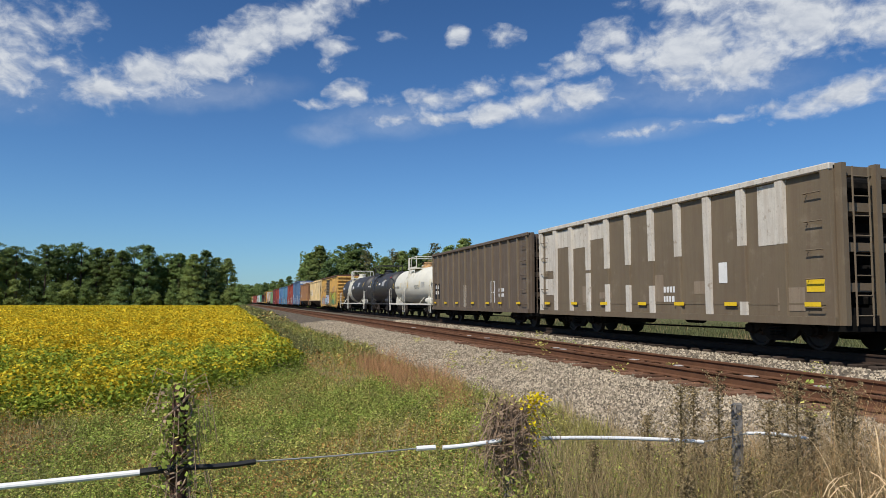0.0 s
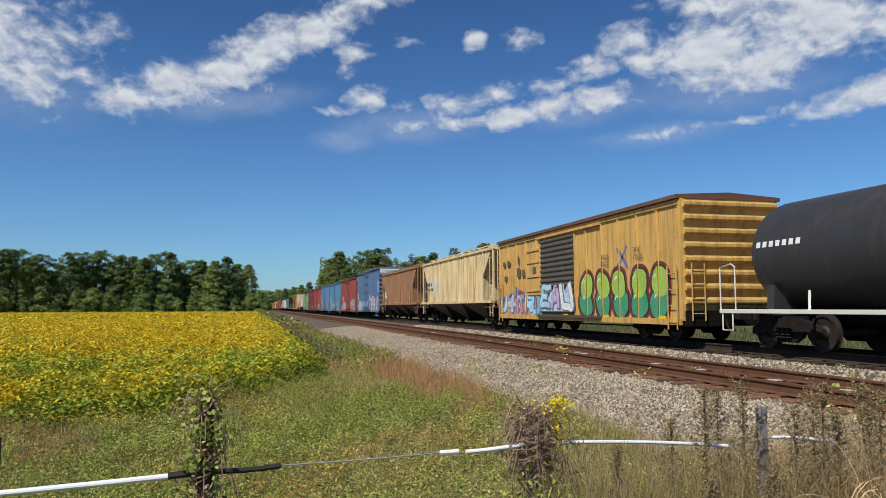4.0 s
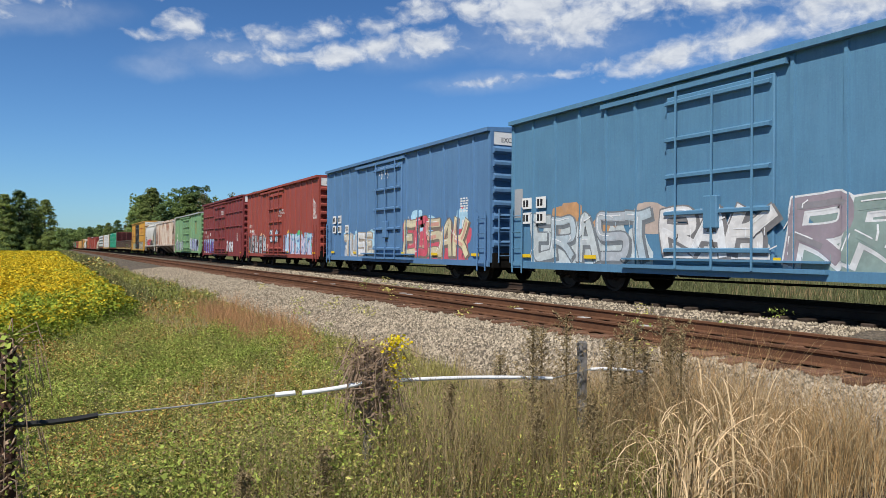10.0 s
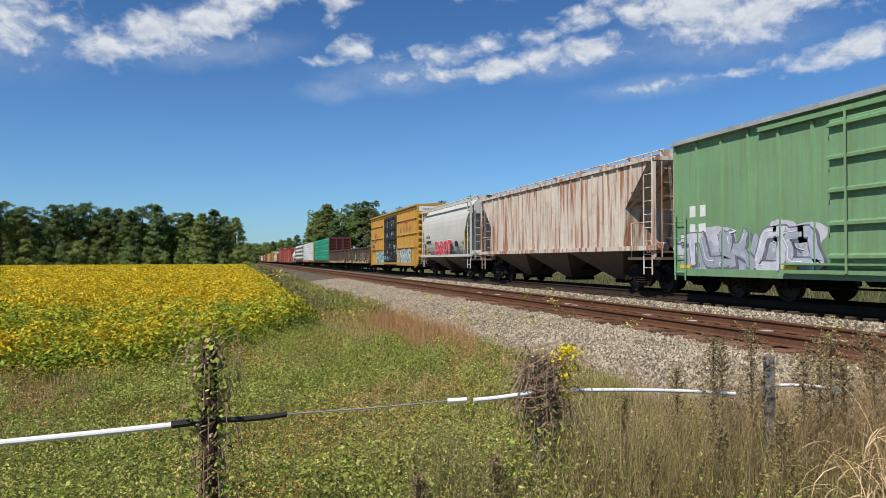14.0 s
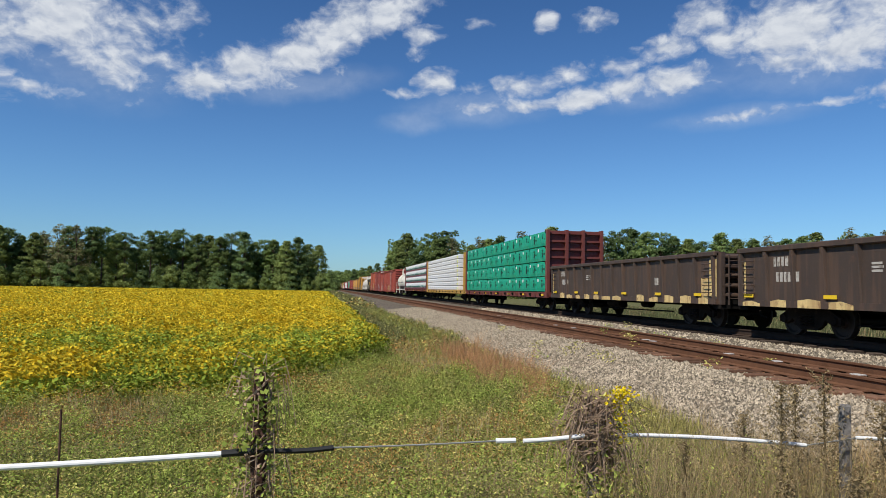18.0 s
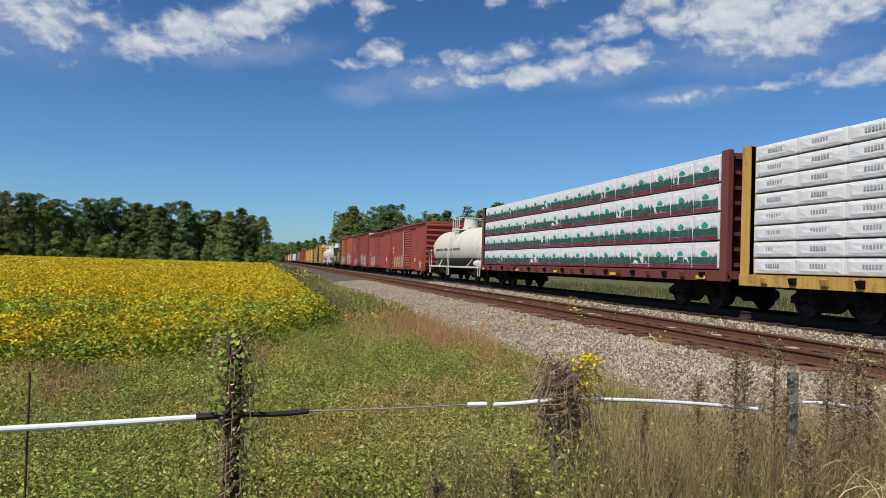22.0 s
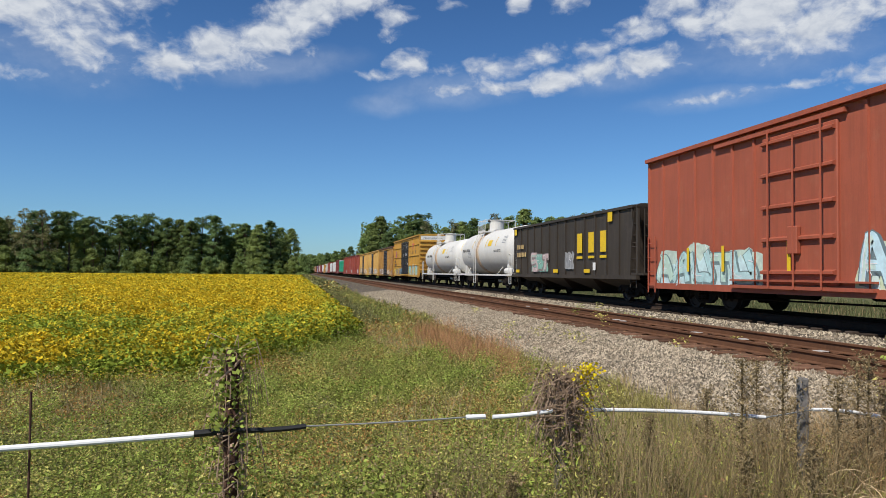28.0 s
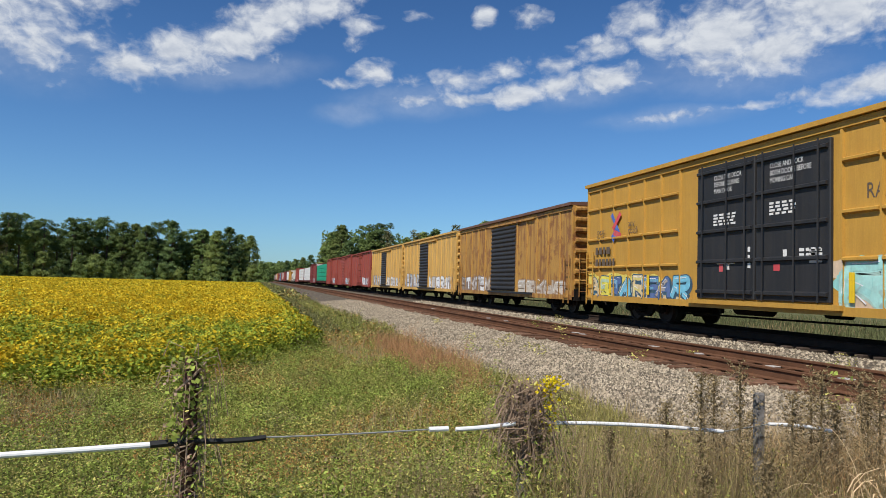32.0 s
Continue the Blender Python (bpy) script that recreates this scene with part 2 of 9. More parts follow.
def paint(name, base, stain=0.35, streak=0.25, rough=0.55, stain_col=(0.16, 0.08, 0.05), streak_col=(0.14, 0.08, 0.05), **kw):
    return surface(name, base, rough, 0.0, kw.pop("vary", 0.14), kw.pop("grain", 30.0), stain, stain_col, streak, streak_col, bump=0.05, thresh=kw.pop("thresh", 0.56), **kw)


# ---- mesh building ----
class Shape:
    """Collects vertices and faces of one mesh."""

    def __init__(self):
        self.v, self.f = [], []

    def add(self, vs, fs):
        o = len(self.v)
        self.v += [tuple(p) for p in vs]
        self.f += [tuple(i + o for i in q) for q in fs]
        return self

    def box(self, x0, x1, y0, y1, z0, z1):
        return self.add([(x0, y0, z0), (x1, y0, z0), (x1, y1, z0), (x0, y1, z0), (x0, y0, z1), (x1, y0, z1), (x1, y1, z1), (x0, y1, z1)],
                        [(3, 2, 1, 0), (4, 5, 6, 7), (0, 1, 5, 4), (1, 2, 6, 5), (2, 3, 7, 6), (3, 0, 4, 7)])

    def soft_box(self, x0, x1, y0, y1, z0, z1, b=0.02):
        """A box with chamfered edges."""
        vs, fs = [], []
        for sx, X in ((1, x0), (-1, x1)):
            for sy, Y in ((1, y0), (-1, y1)):
                for sz, Z in ((1, z0), (-1, z1)):
                    vs += [(X, Y + sy * b, Z + sz * b), (X + sx * b, Y, Z + sz * b), (X + sx * b, Y + sy * b, Z)]
        c = lambda i, j, k, a: (i * 4 + j * 2 + k) * 3 + a
        fs += [(c(0, 0, 0, 0), c(0, 0, 1, 0), c(0, 1, 1, 0), c(0, 1, 0, 0)), (c(1, 0, 0, 0), c(1, 1, 0, 0), c(1, 1, 1, 0), c(1, 0, 1, 0))]
        fs += [(c(0, 0, 0, 1), c(1, 0, 0, 1), c(1, 0, 1, 1), c(0, 0, 1, 1)), (c(0, 1, 0, 1), c(0, 1, 1, 1), c(1, 1, 1, 1), c(1, 1, 0, 1))]
        fs += [(c(0, 0, 0, 2), c(0, 1, 0, 2), c(1, 1, 0, 2), c(1, 0, 0, 2)), (c(0, 0, 1, 2), c(1, 0, 1, 2), c(1, 1, 1, 2), c(0, 1, 1, 2))]
        for j in (0, 1):
            for k in (0, 1):
                fs.append((c(0, j, k, 1), c(0, j, k, 2), c(1, j, k, 2), c(1, j, k, 1)))
                fs.append((c(j, 0, k, 0), c(j, 0, k, 2), c(j, 1, k, 2), c(j, 1, k, 0)))
                fs.append((c(j, k, 0, 0), c(j, k, 0, 1), c(j, k, 1, 1), c(j, k, 1, 0)))
                for i in (0, 1):
                    fs.append((c(i, j, k, 0), c(i, j, k, 1), c(i, j, k, 2)))
        return self.add(vs, fs)

    def prism_y(self, prof, y0, y1):
        """A closed outline in (x, z) pulled from y0 to y1."""
        n = len(prof)
        vs = [(x, y0, z) for x, z in prof] + [(x, y1, z) for x, z in prof]
        fs = [(i, (i + 1) % n, n + (i + 1) % n, n + i) for i in range(n)]
        return self.add(vs, fs + [tuple(range(n - 1, -1, -1)), tuple(range(n, 2 * n))])

    def prism_x(self, prof, x0, x1):
        """A closed outline in (y, z) pulled from x0 to x1."""
        n = len(prof)
        vs = [(x0, y, z) for y, z in prof] + [(x1, y, z) for y, z in prof]
        fs = [(i, (i + 1) % n, n + (i + 1) % n, n + i) for i in range(n)]
        return self.add(vs, fs + [tuple(range(n - 1, -1, -1)), tuple(range(n, 2 * n))])

    def rod(self, a, b, r, n=6, r2=None):
        a, b = Vector(a), Vector(b)
        d = (b - a).normalized()
        u = d.orthogonal().normalized()
        w = d.cross(u)
        r2 = r if r2 is None else r2
        vs = []
        for p, q in ((a, r), (b, r2)):
            vs += [p + (u * math.cos(2 * math.pi * i / n) + w * math.sin(2 * math.pi * i / n)) * q for i in range(n)]
        fs = [(i, (i + 1) % n, n + (i + 1) % n, n + i) for i in range(n)]
        return self.add(vs, fs + [tuple(range(n - 1, -1, -1)), tuple(range(n, 2 * n))])

    def pipe(self, pts, r, n=6):
        """A bent tube through the points, in one piece."""
        pts = [Vector(p) for p in pts]
        o = len(self.v)
        u = None
        for i, p in enumerate(pts):
            d = (pts[min(i + 1, len(pts) - 1)] - pts[max(i - 1, 0)]).normalized()
            u = (u - d * u.dot(d)).normalized() if u and (u - d * u.dot(d)).length > 0.05 else d.orthogonal().normalized()
            w = d.cross(u)
            self.v += [tuple(p + (u * math.cos(2 * math.pi * k / n) + w * math.sin(2 * math.pi * k / n)) * r) for k in range(n)]
        for i in range(len(pts) - 1):
            q = o + i * n
            self.f += [(q + k, q + (k + 1) % n, q + n + (k + 1) % n, q + n + k) for k in range(n)]
        self.f += [tuple(o + k for k in range(n - 1, -1, -1)), tuple(o + (len(pts) - 1) * n + k for k in range(n))]
        return self

    def lathe(self, prof, axis="x", n=20, centre=(0, 0, 0)):
        """An outline of (along, radius) turned about an axis through centre."""
        vs, fs = [], []
        for a, r in prof:
            for i in range(n):
                c, s = math.cos(2 * math.pi * i / n) * r, math.sin(2 * math.pi * i / n) * r
                p = (a, c, s) if axis == "x" else (c, a, s) if axis == "y" else (c, s, a)
                vs.append((p[0] + centre[0], p[1] + centre[1], p[2] + centre[2]))
        for j in range(len(prof) - 1):
            for i in range(n):
                fs.append((j * n + i, j * n + (i + 1) % n, (j + 1) * n + (i + 1) % n, (j + 1) * n + i))
        fs += [tuple(range(n - 1, -1, -1)), tuple(range((len(prof) - 1) * n, len(prof) * n))]
        return self.add(vs, fs)

    def mesh(self, name, material, smooth=False):
        me = bpy.data.meshes.new(name)
        me.from_pydata(self.v, [], self.f)
        me.materials.append(material)
        if smooth:
            me.shade_smooth()
        me.update()
        return me


def part(name, shape, material, parent, label="", smooth=False):
    """One mesh object under a thing or under a part."""
    me = shape.mesh(name, material, smooth) if isinstance(shape, Shape) else shape
    ob = new(name, me)
    ob.parent = parent
    if label:
        ob["label"] = label
    return ob


def thing(name, label, category, group="", kind="", at=(0, 0, 0)):
    ob = new(name)
    ob.empty_display_size = 0.2
    ob.location = at
    return tagged(ob, label, category, group, kind)


def cloud_mesh(name, verts, faces_per, material):
    """A mesh from arrays: verts (n, k, 3), every k of them one face."""
    n, k = verts.shape[:2]
    me = bpy.data.meshes.new(name)
    me.vertices.add(n * k)
    me.vertices.foreach_set("co", verts.astype(np.float32).ravel())
    me.loops.add(n * k)
    me.loops.foreach_set("vertex_index", np.arange(n * k, dtype=np.int32))
    me.polygons.add(n)
    me.polygons.foreach_set("loop_start", np.arange(0, n * k, k, dtype=np.int32))
    me.polygons.foreach_set("loop_total", np.full(n, k, dtype=np.int32))
    me.materials.append(material)
    me.update(calc_edges=True)
    return me

# ---- land ----
XN, ZN = 8.57, 0.45      # near track: centre, rail top
XC, ZR = 12.95, 0.60     # far track
rng = np.random.default_rng(7)


def land_z(x, y):
    """Height of the ground: flat field, ballast bank with two tracks, lower meadow behind."""
    z = np.interp(x, [-60, 3.6, 4.7, 6.8, 7.2, 7.6, 9.6, 10.4, 11.2, 11.6, 14.4, 14.8, 17.5, 24, 400], [0, 0, 0.02, 0.225, 0.205, 0.243, 0.245, 0.26, 0.375, 0.345, 0.345, 0.36, -0.35, -0.45, -0.2])
    lump = 0.03 * np.sin(x * 1.7 + 0.6 * y) * np.sin(y * 1.3 - 0.4 * x) + 0.02 * np.sin(3.1 * x + 1.0) * np.sin(2.7 * y)
    return z + np.where((x < 4.7) & (x > -40), lump, 0)


def ground_material():
    m = bpy.data.materials.new("ground")
    m.use_nodes = True
    k = Nodes(m.node_tree)
    co = k.n("ShaderNodeTexCoord").outputs["Object"]
    sep = k.n("ShaderNodeSeparateXYZ")
    k.link(co, sep.inputs[0])
    x, y = sep.outputs[0], sep.outputs[1]
    big, mid, fine = k.noise(co, 0.35, 5.0), k.noise(co, 2.2, 5.0), k.noise(co, 26.0, 4.0)
    edge = k.math("ADD", x, k.math("MULTIPLY", k.math("SUBTRACT", mid, 0.5), 1.4))
    gravel = k.math("MULTIPLY", k.ramp(edge, 3.9, 4.6), k.math("SUBTRACT", 1.0, k.ramp(edge, 15.6, 16.6)))
    rusty = k.math("MULTIPLY", k.ramp(edge, 7.0, 7.7), k.math("SUBTRACT", 1.0, k.ramp(edge, 9.6, 10.3)))
    stone = k.n("ShaderNodeTexVoronoi")
    k.link(co, stone.inputs["Vector"])
    stone.inputs["Scale"].default_value = 19.0
    g = k.mix(k.ramp(fine, 0.3, 0.7), rgb(0.075, 0.061, 0.046), rgb(0.20, 0.167, 0.125))
    g = k.mix(k.math("MULTIPLY", k.ramp(mid, 0.45, 0.7), 0.35), g, rgb(0.30, 0.24, 0.19))
    g = k.mix(k.math("MULTIPLY", rusty, 0.9), g, k.mix(fine, rgb(0.190, 0.092, 0.050), rgb(0.34, 0.185, 0.105)))
    # main line bed coloured dark across the train's width, deepening its shade
    bed_shade = k.math("MULTIPLY", k.ramp(x, 11.3, 11.9), k.math("SUBTRACT", 1.0, k.ramp(x, 14.2, 14.8)))
    g = k.mix(k.math("MULTIPLY", bed_shade, 0.95), g, k.mix(fine, rgb(0.030, 0.025, 0.021), rgb(0.075, 0.060, 0.048)))
    g = k.mix(k.math("MULTIPLY", k.ramp(stone.outputs["Distance"], 0.35, 0.75), 0.6), g, rgb(0.08, 0.07, 0.06))
    s = k.mix(k.ramp(mid, 0.35, 0.65), rgb(0.10, 0.12, 0.035), rgb(0.20, 0.17, 0.07))
    s = k.mix(k.math("MULTIPLY", k.ramp(big, 0.55, 0.68), 0.8), s, rgb(0.30, 0.20, 0.12))
    s = k.mix(k.math("MULTIPLY", k.ramp(fine, 0.5, 0.75), 0.4), s, rgb(0.26, 0.23, 0.10))
    far = k.ramp(x, 15.5, 18.0)
    s = k.mix(far, s, k.mix(k.ramp(mid, 0.3, 0.7), rgb(0.075, 0.090, 0.036), rgb(0.17, 0.155, 0.075)))
    col = k.mix(gravel, s, g)
    b = k.n("ShaderNodeBsdfPrincipled")
    k.link(col, b.inputs["Base Color"])
    b.inputs["Roughness"].default_value = 0.92
    b.inputs["Specular IOR Level"].default_value = 0.03
    bp = k.n("ShaderNodeBump")
    bp.inputs["Strength"].default_value = 0.7
    bp.inputs["Distance"].default_value = 0.04
    k.link(k.math("SUBTRACT", k.math("ADD", fine, mid), stone.outputs["Distance"]), bp.inputs["Height"])
    k.link(bp.outputs[0], b.inputs["Normal"])
    o = k.n("ShaderNodeOutputMaterial")
    k.link(b.outputs[0], o.inputs[0])
    return m


def build_ground():
    xs = np.concatenate([[-3000, -1500, -700, -350, -180, -100], np.arange(-60, -12, 4.0), np.arange(-12, 20, 0.4), np.arange(20, 60, 4.0), [80, 130, 250, 500, 1000, 2000, 3000]])
    ys = np.concatenate([[-3000, -1200, -500, -200, -90, -40, -20, -10], np.arange(-5, 40, 0.5), np.arange(40, 120, 4.0), np.arange(120, 400, 20.0), [450, 600, 900, 1500, 2500, 3500]])
    X, Y = np.meshgrid(xs, ys)
    Z = land_z(X, Y)
    nx, ny = len(xs), len(ys)
    i = np.arange(nx * ny).reshape(ny, nx)
    faces = np.stack([i[:-1, :-1], i[:-1, 1:], i[1:, 1:], i[1:, :-1]], -1).reshape(-1, 4)
    me = bpy.data.meshes.new("ground")
    me.from_pydata(np.stack([X, Y, Z], -1).reshape(-1, 3).tolist(), [], faces.tolist())
    me.materials.append(ground_material())
    me.shade_smooth()
    tagged(new("ground", me), "flat grassy ground with a raised pale ballast bank", "ground", kind="structure")


build_ground()
RUST = surface("rusty_rail", (0.150, 0.074, 0.043), 0.8, 0.2, 0.3, 60, 0.4, (0.20, 0.10, 0.05), bump=0.2, stain_scale=2)
WORN = surface("worn_rail", (0.055, 0.038, 0.029), 0.8, 0.0, 0.3, 60, 0.3, (0.10, 0.05, 0.03), bump=0.1, stain_scale=2)
TIE = surface("old_tie", (0.175, 0.095, 0.060), 0.9, 0.0, 0.4, 18, 0.5, (0.05, 0.03, 0.022), bump=0.5, stain_scale=3, tone=0.4)
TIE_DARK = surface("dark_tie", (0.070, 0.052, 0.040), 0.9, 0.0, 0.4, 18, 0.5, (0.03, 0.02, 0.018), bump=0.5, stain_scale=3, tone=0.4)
STONE = surface("ballast_stone", (0.345, 0.287, 0.208), 0.95, 0.0, 0.25, 30, 0.35, (0.20, 0.145, 0.10), bump=0.3, stain_scale=1.0, island=0.68)
BROWN_STONE = surface("rust_stained_stone", (0.285, 0.150, 0.085), 0.95, 0.0, 0.3, 30, 0.4, (0.25, 0.17, 0.11), bump=0.3, stain_scale=1.5, island=0.5)
# stone colour darkened to carry the shade under the train
SHADE_STONE = surface("shade_dark_stone", (0.060, 0.050, 0.041), 0.9, 0.0, 0.3, 30, 0.4, (0.11, 0.085, 0.065), bump=0.3, stain_scale=1.5, island=0.5)
PLATE = surface("pale_plate", (0.46, 0.44, 0.41), 0.7, 0.1, 0.2, 50, 0.5, (0.3, 0.2, 0.15), stain_scale=6)


def rail_shape(x, top, y0, y1):
    p = [(-0.036, 0), (-0.036, -0.03), (-0.010, -0.045), (-0.010, -0.145), (-0.07, -0.165), (-0.07, -0.178), (0.07, -0.178), (0.07, -0.165), (0.010, -0.145), (0.010, -0.045),
         (0.036, -0.03), (0.036, 0), (0.025, 0.006), (-0.025, 0.006)]
    return Shape().prism_y([(x + a, top + b) for a, b in p][::-1], y0, y1)


def build_track(label, xc, top, rail_mat, tie_mat, y_near, count):
    t = thing("railway_track", label, "track", "two railway tracks", "structure")
    for sx in (-1, 1):
        part("rail", rail_shape(xc + sx * 0.755, top, -40, 1500), rail_mat, t)
    tie = Shape().soft_box(-1.3, 1.3, -0.115, 0.115, -0.18, 0, 0.014).mesh("tie", tie_mat)
    plate = Shape().soft_box(-0.17, 0.17, -0.09, 0.09, 0, 0.016, 0.004).mesh("tie_plate", rail_mat)
    r = random.Random(int(xc * 10))
    for i in range(count):
        y = y_near + i * 0.53
        o = part("tie", tie, tie_mat, t)
        o.matrix_basis = pose(xc + r.uniform(-0.11, 0.11), y + r.uniform(-0.04, 0.04), top - 0.172 - r.uniform(0, 0.022), 0, 0, r.uniform(-1.5, 1.5))
        if i < 60:
            for sx in (-1, 1):
                q = part("tie_plate", plate, rail_mat, t)
                q.matrix_basis = pose(xc + sx * 0.755, y, top - 0.186)
    far = Shape()
    for i in range(count, count + 700):
        y = y_near + i * 0.53
        far.box(xc - 1.3, xc + 1.3, y - 0.115, y + 0.115, top - 0.33, top - 0.19)
    tagged(part("far_ties", far, tie_mat, t), kind="stuff")
    return t


near_track = build_track("rust-brown siding track on old wooden ties in ballast", XN, ZN, RUST, TIE, 1.0, 150)
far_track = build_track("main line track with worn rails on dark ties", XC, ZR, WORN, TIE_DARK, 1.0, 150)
r_ = random.Random(3)
for y in (9.6, 11.3, 13.6, 15.3, 19.2, 19.8, 25.9, 28.0, 37.5):
    s = Shape().soft_box(-0.08, 0.08, -0.11, 0.11, 0, 0.02, 0.006)
    o = part("bright_plate", s, PLATE, near_track, "bare pale plate on a tie")
    o.matrix_basis = pose(XN + 0.52 + r_.uniform(-0.05, 0.05), y, ZN - 0.172, 0, 0, r_.uniform(-20, 20))


def stones(name, n, x0, x1, y0, y1, size, lift=0.0, mat=STONE):
    """Angular broken stones strewn over the bank."""
    base = np.array([(1, 0, -0.5), (-1, 0, -0.5), (0, 1, -0.5), (0, -1, -0.5), (0, 0, 1)], float)
    tri = np.array([(0, 2, 4), (2, 1, 4), (1, 3, 4), (3, 0, 4)])
    x = rng.uniform(x0, x1, n)
    u = rng.random(n)
    y = y0 + (y1 - y0) * u ** 1.5
    s = size * rng.uniform(0.6, 1.35, n) * (1 + (y - y0) / (y1 - y0) * 0.6)
    v = base[None] * rng.uniform(0.65, 1.25, (n, 5, 1)) + rng.normal(0, 0.22, (n, 5, 3))
    v *= np.array([1, 1, 0.75])
    a = rng.uniform(0, 6.28, n)
    c, sn = np.cos(a)[:, None], np.sin(a)[:, None]
    v = np.stack([v[..., 0] * c - v[..., 1] * sn, v[..., 0] * sn + v[..., 1] * c, v[..., 2]], -1) * s[:, None, None]
    v += np.stack([x, y, land_z(x, y) + s * 0.25 + lift], -1)[:, None]
    me = bpy.data.meshes.new(name)
    me.from_pydata(v.reshape(-1, 3).tolist(), [], (tri[None] + np.arange(n)[:, None, None] * 5).reshape(-1, 3).tolist())
    me.materials.append(mat)
    return me


ballast = thing("ballast", "pale grey crushed stone ballast beside the rails", "gravel", kind="stuff")
part("stones", stones("stones", 88000, 4.35, 7.45, 3.0, 55.0, 0.0235), STONE, ballast)
part("stones", stones("stones", 12000, 9.8, 11.75, 7.0, 50.0, 0.030), STONE, ballast)
part("stones", stones("stones", 5000, 11.6, 14.3, 7.0, 50.0, 0.030, -0.01, SHADE_STONE), SHADE_STONE, ballast, "stones under the main line, coloured dark for the train's shade")
part("stones", stones("stones", 14000, 7.3, 10.0, 4.0, 45.0, 0.020, -0.012, BROWN_STONE), BROWN_STONE, ballast, "rust-stained stones round the siding")
part("stones", stones("stones", 1400, 3.9, 4.9, 3.0, 40.0, 0.024), STONE, ballast)


# ---- plants ----
def leaves(name, pos, size, material, up=0.6, slim=0.6, seed=1, face=None):
    """Leaf blades as rhombs at the places given; up: how far they face the sky; face: the way each one is turned, loosely."""
    g = np.random.default_rng(seed)
    n = len(pos)
    nor = g.normal(0, 1, (n, 3))
    nor /= np.linalg.norm(nor, axis=1, keepdims=True)
    nor[:, 2] = np.abs(nor[:, 2])
    nor = nor * (1 - up) + np.array([0, 0, 1]) * up
    if face is not None:
        nor = face / (np.linalg.norm(face, axis=1, keepdims=True) + 1e-6) + g.normal(0, 0.42, (n, 3))
    nor /= np.linalg.norm(nor, axis=1, keepdims=True)
    t = g.normal(0, 1, (n, 3))
    u = np.cross(nor, t)
    u /= np.linalg.norm(u, axis=1, keepdims=True)
    w = np.cross(nor, u)
    s = (size if np.ndim(size) else np.full(n, size)) * g.uniform(0.55, 1.45, n)
    u, w = u * s[:, None], w * (s * slim)[:, None]
    v = np.stack([pos - u, pos - 0.1 * u + w, pos + u, pos - 0.1 * u - w], 1)
    return cloud_mesh(name, v, 4, material)


def soft_noise(x, y, scale, seed=0):
    return sum(np.sin(x * scale * a + y * scale * b + c + seed) for a, b, c in ((1, 0.3, 0), (-0.5, 1.1, 1.3), (0.9, -0.9, 2.2), (1.9, 1.3, 0.4), (-2.3, 1.1, 4.0))) / 5


SOY_Y = surface("yellow_soy", (0.64, 0.455, 0.030), 0.75, 0, 0.2, 8, bump=0, island=0.48, trans=0.25)
SOY_O = surface("lime_soy", (0.50, 0.43, 0.040), 0.75, 0, 0.2, 8, bump=0, island=0.48, trans=0.25)
SOY_G = surface("green_soy", (0.26, 0.33, 0.045), 0.7, 0, 0.2, 8, bump=0, island=0.48, trans=0.25)
SOY_SHEET = surface("soy_canopy", (0.42, 0.36, 0.035), 0.9, 0, 0.3, 3.0, 0.6, (0.27, 0.27, 0.035), bump=0.6, stain_scale=0.25)


def soy_front(x):
    return np.interp(x, [-60, -9, -4, -2.8, -1.1, 0, 1.6], [6.5, 9.0, 9.9, 10.3, 10.7, 13.2, 17.2])


def soy_edge(y):
    return 1.55 + 0.12 * np.sin(y * 0.9) + 0.1 * np.sin(y * 2.3)


